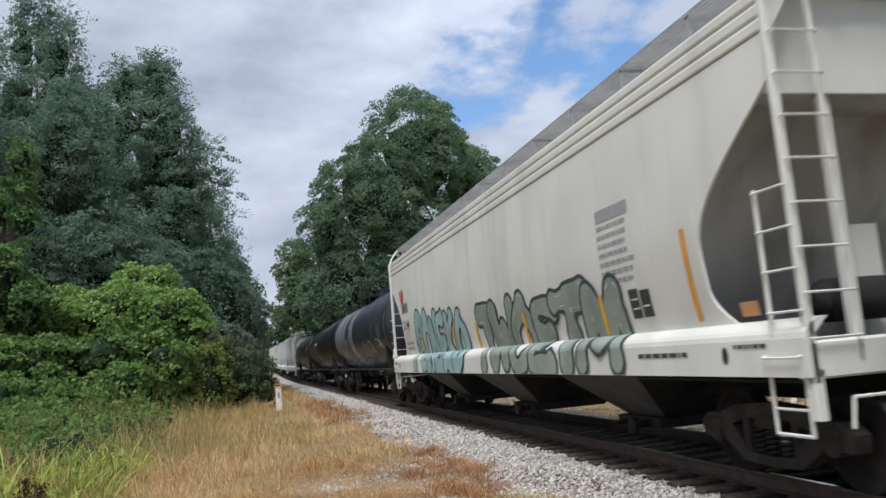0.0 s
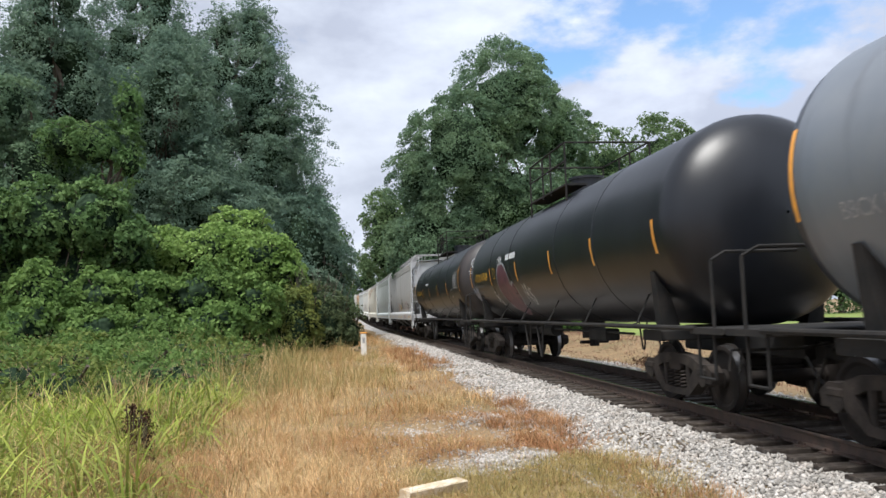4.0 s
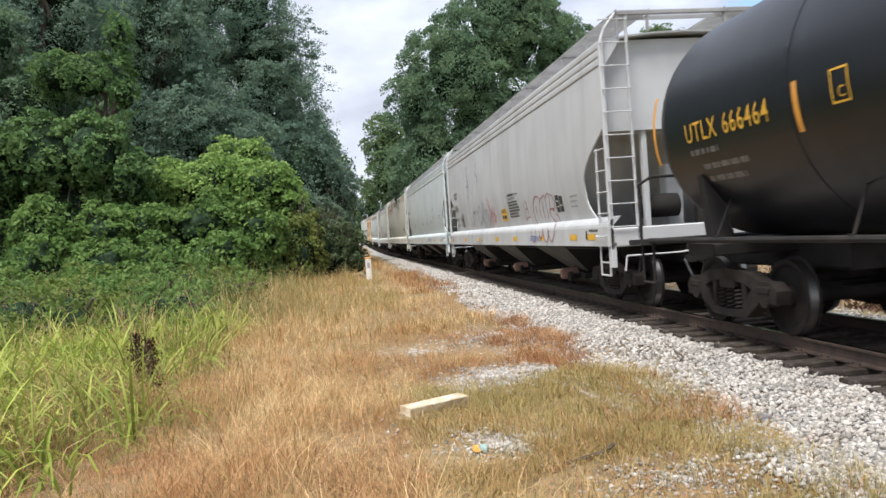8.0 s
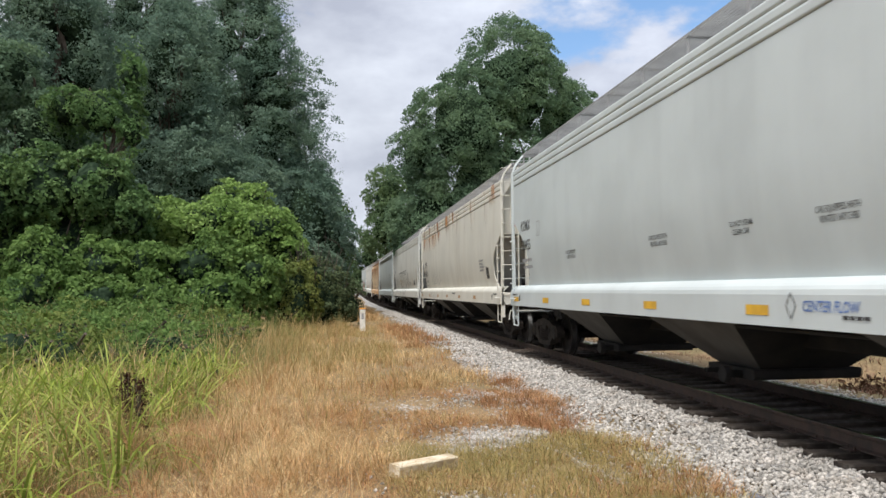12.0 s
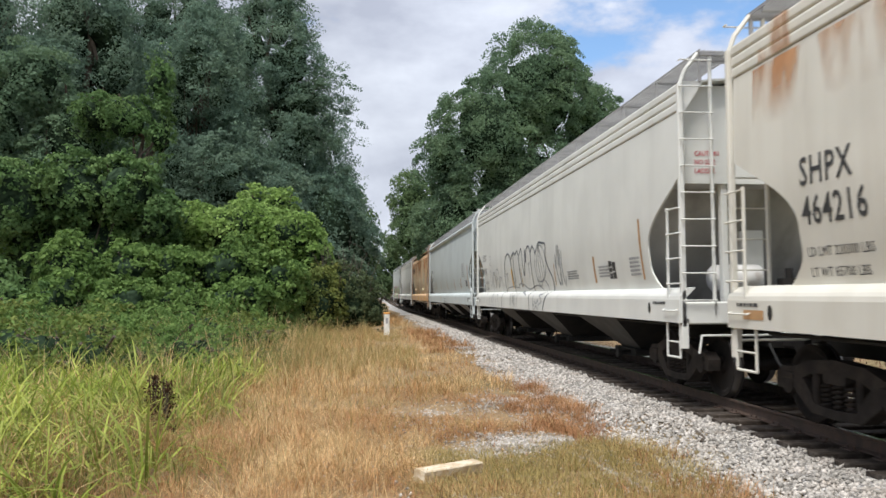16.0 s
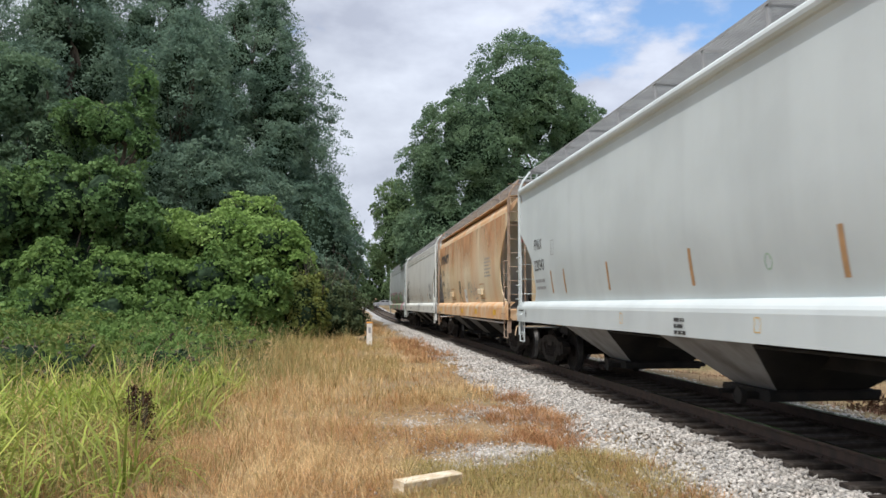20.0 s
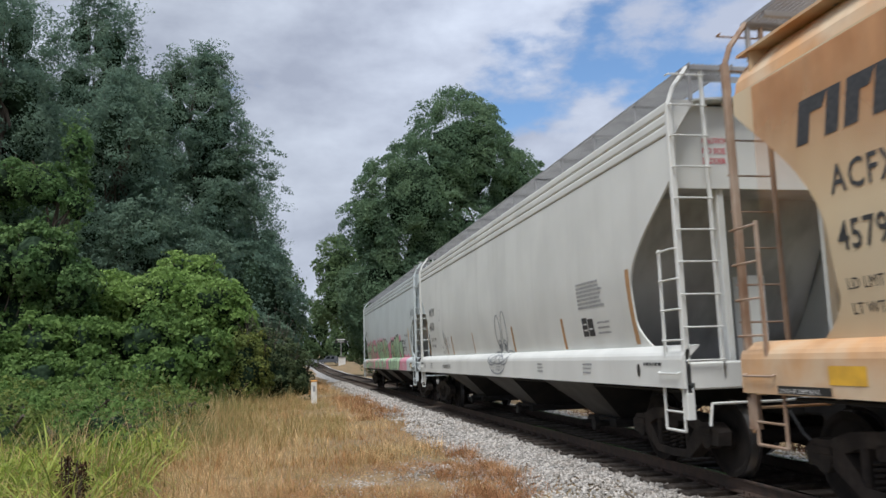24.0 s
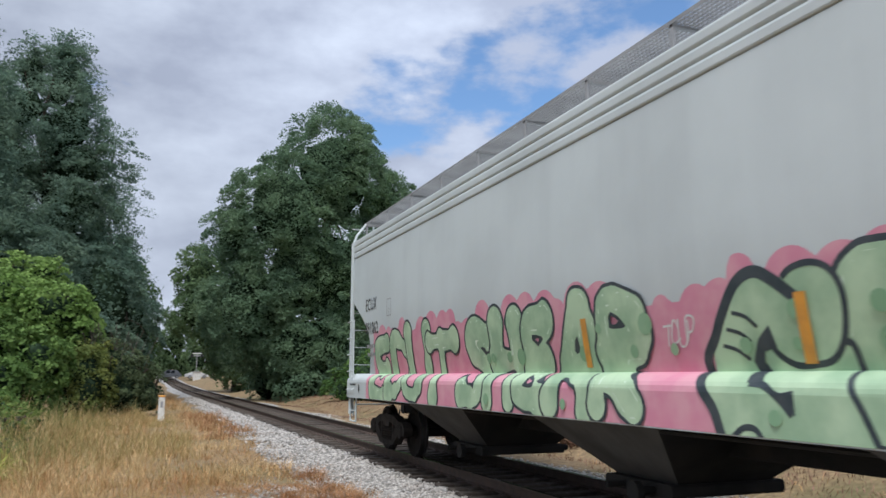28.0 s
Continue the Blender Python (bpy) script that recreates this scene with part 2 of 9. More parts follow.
M = {
    "soil": mat("soil", (0.17, 0.115, 0.06), (0.30, 0.21, 0.11), 0.95, scale=9, lo=0.35, hi=0.65, dirt=(0.07, 0.09, 0.03), dscale=0.35, damount=0.6, bump=0.6, bscale=14),
    "lawn": mat("lawn", (0.16, 0.22, 0.05), (0.22, 0.27, 0.07), 0.9, scale=0.5, bump=0.5, bscale=20),
    "ballast_bed": mat("ballast_bed", (0.26, 0.255, 0.25), (0.48, 0.47, 0.455), 0.95, scale=16, lo=0.42, hi=0.55, dirt=(0.15, 0.14, 0.13), dscale=22, damount=0.75, dlo=0.52, dhi=0.6, bump=1.0, bscale=26),
    "dark_bed": mat("dark_bed", (0.035, 0.032, 0.030), (0.065, 0.058, 0.052), 0.95, scale=14, lo=0.42, hi=0.58, dirt=(0.02, 0.018, 0.016), dscale=5, damount=0.6, bump=1.0, bscale=26),
    "stone": mat("stone", (0.46, 0.435, 0.40), (0.33, 0.31, 0.285), 0.9, scale=18, dirt=(0.28, 0.23, 0.185), dscale=2.2, damount=0.55, bump=0.4, bscale=60, island=0.48),
    "dark_gravel": mat("dark_gravel", (0.050, 0.045, 0.042), (0.085, 0.075, 0.068), 0.92, scale=18, bump=0.4, bscale=60, island=0.4),
    "tie": mat("tie", (0.085, 0.068, 0.055), (0.045, 0.037, 0.032), 0.9, scale=4, stretch=(0.5, 6, 6), dirt=(0.17, 0.15, 0.13), dscale=8, damount=0.5, bump=0.7, bscale=30, vary=0.3),
    "rail": mat("rail", (0.085, 0.055, 0.042), (0.055, 0.04, 0.033), 0.75, scale=6, bump=0.3, bscale=40),
    "railhead": mat("railhead", (0.60, 0.60, 0.60), (0.48, 0.47, 0.46), 0.16, 1.0, scale=3, stretch=(20, 0.4, 1), bump=0.02),
    "under": mat("under", (0.018, 0.018, 0.018), (0.028, 0.026, 0.025), 0.85, scale=2.5, dirt=(0.045, 0.039, 0.034), dscale=3, damount=0.45, bump=0.25),
    "truck": mat("truck", (0.022, 0.019, 0.017), (0.038, 0.031, 0.027), 0.9, scale=5, dirt=(0.060, 0.050, 0.042), dscale=6, damount=0.4, bump=0.4, vary=0.2),
    "wheel": mat("wheel", (0.014, 0.012, 0.011), (0.022, 0.018, 0.016), 0.92, scale=5, bump=0.2),
    "tread": mat("tread", (0.30, 0.30, 0.30), (0.24, 0.235, 0.23), 0.38, 1.0, scale=4, bump=0.02),
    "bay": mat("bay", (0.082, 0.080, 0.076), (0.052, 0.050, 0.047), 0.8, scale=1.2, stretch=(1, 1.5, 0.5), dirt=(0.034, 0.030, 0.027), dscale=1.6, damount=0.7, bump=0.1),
    "bay_grey": mat("bay_grey", (0.27, 0.275, 0.28), (0.20, 0.20, 0.20), 0.7, scale=1.2, stretch=(1, 1.5, 0.5), dirt=(0.09, 0.08, 0.07), dscale=1.6, damount=0.7, bump=0.1),
    "grating": mat("grating", (0.36, 0.36, 0.365), (0.29, 0.29, 0.295), 0.6, 0.2, bump=0.1),
    "white": mat("white_paint", (0.78, 0.78, 0.77), (0.70, 0.69, 0.66), 0.5, scale=3, dirt=(0.35, 0.25, 0.16), dscale=4, damount=0.35, dlo=0.58, bump=0.05),
    "yellow": mat("yellow_paint", (0.80, 0.47, 0.05), (0.66, 0.38, 0.05), 0.45, scale=6, bump=0.03),
    "orange": mat("orange_tape", (0.78, 0.36, 0.06), (0.62, 0.30, 0.07), 0.4, scale=6, bump=0.03),
    "tape_brown": mat("brown_tape", (0.50, 0.29, 0.14), (0.40, 0.24, 0.12), 0.5, scale=6, bump=0.03),
    "black": mat("black_paint", (0.02, 0.02, 0.021), (0.03, 0.03, 0.03), 0.5, bump=0.03),
    "letter": mat("stencil_black", (0.035, 0.037, 0.04), (0.06, 0.06, 0.062), 0.55, scale=20, bump=0),
    "grey_letter": mat("stencil_grey", (0.28, 0.29, 0.30), (0.36, 0.36, 0.37), 0.6, scale=20, bump=0),
    "red": mat("red_paint", (0.62, 0.07, 0.10), (0.50, 0.06, 0.08), 0.5, bump=0),
    "g_pink": mat("spray_pink", (0.72, 0.36, 0.43), (0.68, 0.27, 0.37), 0.5, scale=3, bump=0),
    "g_green": mat("spray_green", (0.50, 0.66, 0.45), (0.33, 0.49, 0.32), 0.5, scale=2.2, bump=0),
    "g_shine": mat("spray_pale_green", (0.68, 0.80, 0.66), (0.58, 0.72, 0.56), 0.5, bump=0),
    "g_darkgreen": mat("spray_dark_green", (0.24, 0.42, 0.25), (0.3, 0.48, 0.3), 0.5, scale=3, bump=0),
    "g_teal": mat("spray_teal", (0.27, 0.41, 0.41), (0.36, 0.50, 0.49), 0.5, scale=2, bump=0),
    "g_olive": mat("spray_olive", (0.30, 0.345, 0.30), (0.22, 0.26, 0.225), 0.5, scale=1.5, bump=0),
    "g_dark": mat("spray_dark", (0.035, 0.05, 0.06), (0.06, 0.075, 0.085), 0.5, scale=6, bump=0),
    "g_grey": mat("spray_grey", (0.20, 0.22, 0.24), (0.32, 0.33, 0.35), 0.5, scale=8, bump=0),
    "g_ink": mat("spray_ink", (0.085, 0.095, 0.115), (0.15, 0.16, 0.18), 0.5, scale=8, bump=0),
    "g_white": mat("spray_white", (0.62, 0.64, 0.66), (0.45, 0.46, 0.48), 0.5, scale=8, bump=0),
    "g_wine": mat("spray_wine", (0.26, 0.085, 0.10), (0.34, 0.14, 0.15), 0.5, scale=8, bump=0),
    "cap_red": mat("cap_red", (0.34, 0.19, 0.15), (0.26, 0.16, 0.13), 0.8, scale=6, bump=0.1),
    "g_maroon": mat("spray_maroon", (0.13, 0.05, 0.07), (0.08, 0.035, 0.05), 0.5, scale=4, bump=0),
    "g_blue": mat("spray_blue", (0.08, 0.16, 0.42), (0.1, 0.2, 0.5), 0.5, bump=0),
    "tank_black": mat("tank_black", (0.013, 0.018, 0.027), (0.022, 0.029, 0.041), 0.40, scale=0.8, dirt=(0.052, 0.058, 0.070), dscale=1.2, dstretch=(1, 1.8, 0.2), damount=0.4, bump=0.04, bscale=6),
    "tank_jet": mat("tank_jet", (0.006, 0.0075, 0.011), (0.010, 0.012, 0.017), 0.36, scale=0.8, dirt=(0.020, 0.023, 0.030), dscale=1.2, dstretch=(1, 1.8, 0.2), damount=0.4, bump=0.04, bscale=6),
    "tank_grey": mat("tank_grey", (0.145, 0.168, 0.20), (0.185, 0.205, 0.23), 0.4, scale=0.8, dirt=(0.06, 0.06, 0.065), dscale=1.2, dstretch=(1, 1.6, 0.2), damount=0.55, bump=0.04, bscale=6),
    "tank_brown": mat("tank_brown", (0.028, 0.024, 0.024), (0.020, 0.018, 0.019), 0.5, scale=0.8, dirt=(0.075, 0.06, 0.055), dscale=1.4, dstretch=(1, 1.8, 0.2), damount=0.5, bump=0.04, bscale=6),
    "h_cream": paint("hopper_cream", (0.67, 0.665, 0.615), 0.35),
    "h_grey": paint("hopper_grey", (0.50, 0.51, 0.52), 0.5, dirt=(0.22, 0.20, 0.19), dlo=0.44),
    "h_lgrey": paint("hopper_light_grey", (0.58, 0.575, 0.575), 0.25),
    "h_bluegrey": paint("hopper_blue_grey", (0.56, 0.61, 0.615), 0.22, dirt=(0.32, 0.34, 0.36)),
    "h_white": paint("hopper_white", (0.675, 0.685, 0.655), 0.18),
    "h_rusty": paint("hopper_rusty_cream", (0.655, 0.64, 0.575), 0.45, dirt=(0.36, 0.30, 0.22)),
    "h_orange": mat("hopper_orange", (0.64, 0.50, 0.31), (0.69, 0.59, 0.42), 0.65, scale=0.5, stretch=(1, 1.0, 0.6), lo=0.36, hi=0.60, dirt=(0.58, 0.30, 0.14), dscale=0.75, dstretch=(1, 1.5, 0.22), damount=0.55, dlo=0.48, dhi=0.70, bump=0.1, bscale=12),
    "g_sill": mat("sill_orange", (0.64, 0.36, 0.17), (0.66, 0.52, 0.36), 0.65, scale=1.3, stretch=(1, 1.2, 1.0), lo=0.40, hi=0.62, dirt=(0.40, 0.22, 0.12), dscale=3, damount=0.35, bump=0.1, bscale=12),
    "dim_letter": mat("faded_stencil", (0.13, 0.125, 0.12), (0.20, 0.19, 0.18), 0.6, scale=20, bump=0),
    "rust_orange": mat("rust_orange", (0.60, 0.32, 0.155), (0.50, 0.235, 0.10), 0.8, scale=2, bump=0.1),
    "g_slate": mat("spray_slate", (0.20, 0.24, 0.33), (0.30, 0.33, 0.40), 0.5, scale=8, bump=0),
    "g_trim": mat("rusty_trim", (0.30, 0.20, 0.135), (0.40, 0.31, 0.24), 0.75, scale=2.5, stretch=(1, 1, 0.5), lo=0.4, hi=0.6, dirt=(0.20, 0.10, 0.055), dscale=5, damount=0.6, bump=0.15),
    "tape_dim": mat("dim_tape", (0.30, 0.19, 0.08), (0.22, 0.15, 0.07), 0.5, scale=6, bump=0),
    "slope": mat("shaded_slope", (0.52, 0.52, 0.505), (0.40, 0.395, 0.38), 0.8, scale=1.1, stretch=(1, 1, 0.4), dirt=(0.20, 0.185, 0.17), dscale=1.8, dstretch=(1, 1, 0.4), damount=0.6, bump=0.06),
    "rust": mat("rust", (0.42, 0.17, 0.07), (0.54, 0.29, 0.13), 0.85, scale=3, bump=0.2),
    "post": mat("post_white", (0.75, 0.74, 0.70), (0.62, 0.60, 0.55), 0.7, scale=6, bump=0.1),
    "plank": mat("plank", (0.70, 0.63, 0.50), (0.55, 0.43, 0.28), 0.85, scale=9, stretch=(1, 3, 3), dirt=(0.36, 0.27, 0.17), dscale=5, damount=0.6, dlo=0.5, dhi=0.62, bump=0.4),
    "bark": mat("bark", (0.085, 0.068, 0.052), (0.13, 0.105, 0.085), 0.95, scale=5, stretch=(3, 3, 0.6), bump=0.9, bscale=12),
}


# dusty surfaces reflect little
for key in ("truck", "wheel", "under", "tie"):
    M[key].node_tree.nodes["Principled BSDF"].inputs["Specular IOR Level"].default_value = 0.25


def blotch(name, base, scale, stretch, lo, hi, fade=(-1.0, 0.0)):
    """A stain that breaks up at its edges and lets the paint below show through."""
    m = M[base].copy()
    m.name = name
    nt = m.node_tree
    N, L = nt.nodes.new, nt.links.new
    co, mp, nz, rg, tr, mx = (N(k) for k in ("ShaderNodeTexCoord", "ShaderNodeMapping", "ShaderNodeTexNoise", "ShaderNodeMapRange", "ShaderNodeBsdfTransparent", "ShaderNodeMixShader"))
    mp.inputs["Scale"].default_value = stretch
    nz.inputs["Scale"].default_value, nz.inputs["Detail"].default_value = scale, 6
    rg.inputs["From Min"].default_value, rg.inputs["From Max"].default_value = lo, hi
    L(co.outputs["Object"], mp.inputs["Vector"])
    L(mp.outputs["Vector"], nz.inputs["Vector"])
    L(nz.outputs["Fac"], rg.inputs["Value"])
    # rust is thickest under the eave and thins out downwards
    sp, dn, mu = N("ShaderNodeSeparateXYZ"), N("ShaderNodeMapRange"), N("ShaderNodeMath")
    dn.inputs["From Min"].default_value, dn.inputs["From Max"].default_value = fade
    mu.operation = "MULTIPLY"
    L(co.outputs["Object"], sp.inputs[0])
    L(sp.outputs["Z"], dn.inputs["Value"])
    L(rg.outputs["Result"], mu.inputs[0])
    L(dn.outputs["Result"], mu.inputs[1])
    L(mu.outputs[0], mx.inputs[0])
    L(tr.outputs[0], mx.inputs[1])
    L(nt.nodes["Principled BSDF"].outputs[0], mx.inputs[2])
    L(mx.outputs[0], nt.nodes["Material Output"].inputs["Surface"])
    M[name] = m


blotch("rust_run", "rust_orange", 1.6, (1, 0.9, 0.4), 0.54, 0.78, (3.45, 4.25))
blotch("rust_eave", "rust_orange", 2.2, (1, 1.0, 0.30), 0.44, 0.64, (3.40, 4.2))
blotch("rust_streak", "rust_orange", 0.8, (1, 1.1, 0.22), 0.30, 0.66, (2.7, 4.1))


# ---- building tools ----
class Shape:
    """Collects the faces of one mesh."""

    def __init__(self):
        self.v, self.f, self.m = [], [], []

    def face(self, *pts, mi=0):
        n = len(self.v)
        self.v += [tuple(p) for p in pts]
        self.f.append(tuple(range(n, n + len(pts))))
        self.m.append(mi)

    def add(self, verts, faces, mi=0):
        n = len(self.v)
        self.v += [tuple(p) for p in verts]
        self.f += [tuple(i + n for i in q) for q in faces]
        self.m += [mi] * len(faces)

    def box(self, x0, x1, y0, y1, z0, z1, c=0.0, mi=0):
        """A box; with c its long edges are chamfered."""
        d = (x1 - x0, y1 - y0, z1 - z0)
        ax = d.index(max(d))
        a, b = [(1, 2), (2, 0), (0, 1)][ax]
        lo, hi = (x0, y0, z0), (x1, y1, z1)
        c = min(c, d[a] * 0.4, d[b] * 0.4)
        if c > 0:
            ring = [(lo[a] + c, lo[b]), (hi[a] - c, lo[b]), (hi[a], lo[b] + c), (hi[a], hi[b] - c), (hi[a] - c, hi[b]),
                    (lo[a] + c, hi[b]), (lo[a], hi[b] - c), (lo[a], lo[b] + c)]
        else:
            ring = [(lo[a], lo[b]), (hi[a], lo[b]), (hi[a], hi[b]), (lo[a], hi[b])]
        vs = []
        for e in (lo[ax], hi[ax]):
            for p, q in ring:
                w = [0, 0, 0]
                w[ax], w[a], w[b] = e, p, q
                vs.append(w)
        n = len(ring)
        self.add(vs, [tuple(range(n - 1, -1, -1)), tuple(range(n, 2 * n))] + [(i, (i + 1) % n, n + (i + 1) % n, n + i) for i in range(n)], mi)
        return self

    def rod(self, p0, p1, r, seg=8, r1=None, mi=0, caps=True):
        p0, p1 = Vector(p0), Vector(p1)
        d = (p1 - p0).normalized()
        u = d.orthogonal().normalized()
        w = d.cross(u)
        r1 = r if r1 is None else r1
        vs = [c + (u * math.cos(k * math.tau / seg) + w * math.sin(k * math.tau / seg)) * q for c, q in ((p0, r), (p1, r1)) for k in range(seg)]
        fs = [(k, (k + 1) % seg, seg + (k + 1) % seg, seg + k) for k in range(seg)]
        if caps:
            fs += [tuple(range(seg - 1, -1, -1)), tuple(range(seg, 2 * seg))]
        self.add(vs, fs, mi)
        return self

    def pipe(self, pts, r, seg=6, mi=0):
        for a, b in zip(pts, pts[1:]):
            self.rod(a, b, r, seg, mi=mi)
        return self

    def loft(self, rings, closed=True, caps=False, mi=0):
        n = len(rings[0])
        vs = [p for r in rings for p in r]
        fs = []
        for k in range(len(rings) - 1):
            for i in range(n if closed else n - 1):
                j = (i + 1) % n
                fs.append((k * n + i, k * n + j, (k + 1) * n + j, (k + 1) * n + i))
        if caps:
            fs += [tuple(range(n - 1, -1, -1)), tuple(range((len(rings) - 1) * n, len(rings) * n))]
        self.add(vs, fs, mi)
        return self

    def turn(self, profile, axis_y=0.0, seg=24, centre=(0, 0, 0), mi=0):
        """Profile of (radius, along): turned about the x axis through the centre."""
        rings = []
        for r, a in profile:
            rings.append([(centre[0] + a, centre[1] + r * math.cos(k * math.tau / seg), centre[2] + r * math.sin(k * math.tau / seg)) for k in range(seg)])
        return self.loft(rings, mi=mi)

    def mesh(self, name, mats, smooth=False):
        me = bpy.data.meshes.new(name)
        me.from_pydata(self.v, [], self.f)
        for m in mats:
            me.materials.append(m)
        if len(mats) > 1:
            me.polygons.foreach_set("material_index", self.m)
        if smooth:
            me.polygons.foreach_set("use_smooth", [True] * len(self.f))
        me.update()
        return me


CACHE = {}


def cached(key, make):
    if key not in CACHE:
        CACHE[key] = make()
    return CACHE[key]


def part(name, data, material=None, parent=None, label="", at=None, smooth=False):
    """Links a Shape or a mesh as one object under its thing."""
    if isinstance(data, Shape):
        data = data.mesh(name, material if isinstance(material, list) else [material], smooth)
    ob = new(name, data)
    if parent is not None:
        ob.parent = parent
    if at is not None:
        ob.matrix_basis = at if isinstance(at, Matrix) else pose(*at)
    if label:
        ob["label"] = label
    return ob


def thing(name, label, category, group="", at=None, data=None):
    ob = new(name, data)
    if at is not None:
        ob.matrix_basis = at
    return tagged(ob, label, category, group)


def soup(name, V, F, material, mi=None):
    """A mesh from arrays: V (n, 3), F (m, 3 or 4)."""
    me = bpy.data.meshes.new(name)
    k = F.shape[1]
    me.vertices.add(len(V))
    me.vertices.foreach_set("co", np.ascontiguousarray(V, np.float32).ravel())
    me.loops.add(F.size)
    me.loops.foreach_set("vertex_index", np.ascontiguousarray(F, np.int32).ravel())
    me.polygons.add(len(F))
    me.polygons.foreach_set("loop_start", np.arange(0, F.size, k, dtype=np.int32))
    for m in (material if isinstance(material, list) else [material]):
        me.materials.append(m)
    if mi is not None:
        me.polygons.foreach_set("material_index", np.ascontiguousarray(mi, np.int32))
    me.update(calc_edges=True)
    return me


RNG = np.random.default_rng(7)
TX = 6.092          # line of the track
GR = -0.30          # ground beside it


def rise(y):
    """The line climbs gently towards the far crossing."""
    return 1.1e-4 * max(0.0, y - 70.0) ** 2 if y < 170 else 1.1 + 0.02 * (y - 170)


def rise_np(y):
    return np.where(y < 70, 0.0, np.where(y < 170, 1.1e-4 * (y - 70) ** 2, 1.1 + 0.02 * (y - 170)))


def ground_z(x, y):
    """Height of the soil; ballast lies over it along the track."""
    base = GR + 0.05 * np.sin(x * 0.7 + 1.3) * np.sin(y * 0.45) + 0.03 * np.sin(x * 2.1 + y * 1.7)
    left = np.clip((-2.0 - x) / 10.0, 0, 1) * 0.35
    bank = np.exp(-((x - 12.5) / 2.2) ** 2) * 0.42 + np.clip((x - 12.5) / 8, 0, 1) * 0.32
    ditch = -0.18 * np.exp(-((x - 9.9) / 0.8) ** 2)
    return base + left + bank + ditch + rise_np(y) * np.exp(-((x - 6) / 60.0) ** 2)


def ballast_z(x):
    """Cross-section of the stone bed, level between the ties and falling away at the shoulders."""
    d = np.abs(x - TX)
    return np.where(d < 1.45, -0.285 + 0.065 * np.clip((d - 0.95) / 0.35, 0, 1), -0.220 - (d - 1.45) * 0.10)


def grid_mesh(name, xs, ys, zf, material):
    X, Y = np.meshgrid(xs, ys)
    V = np.stack([X, Y, zf(X, Y)], -1).reshape(-1, 3)
    nx, ny = len(xs), len(ys)
    i = (np.arange(ny - 1)[:, None] * nx + np.arange(nx - 1)[None]).ravel()
    me = soup(name, V, np.stack([i, i + 1, i + nx + 1, i + nx], 1), material)
    me.polygons.foreach_set("use_smooth", [True] * len(me.polygons))
    return me


def spread(lo, hi, n, far):
    """Grid lines, close together near the camera and wide apart far off."""
    inner = np.linspace(lo, hi, n)
    out = np.geomspace(1, far, 14) - 1
    return np.concatenate([lo - out[:0:-1], inner, hi + out[1:]])


def build_ground():
    ob = new("ground", grid_mesh("ground", spread(-30, 30, 90, 1500), spread(-20, 70, 110, 1500), ground_z, M["soil"]))
    tagged(ob, "dry sandy soil under grass beside the railway", "ground", kind="structure")
    lawn = new("lawn", grid_mesh("lawn", np.linspace(14.5, 60, 30), np.linspace(-40, 75, 40),
                                 lambda x, y: ground_z(x, y) + 0.05 + 0.02 * np.sin(x) * np.sin(y * 0.6), M["lawn"]))
    tagged(lawn, "mown green lawn beyond the railway bank", "lawn", kind="structure")


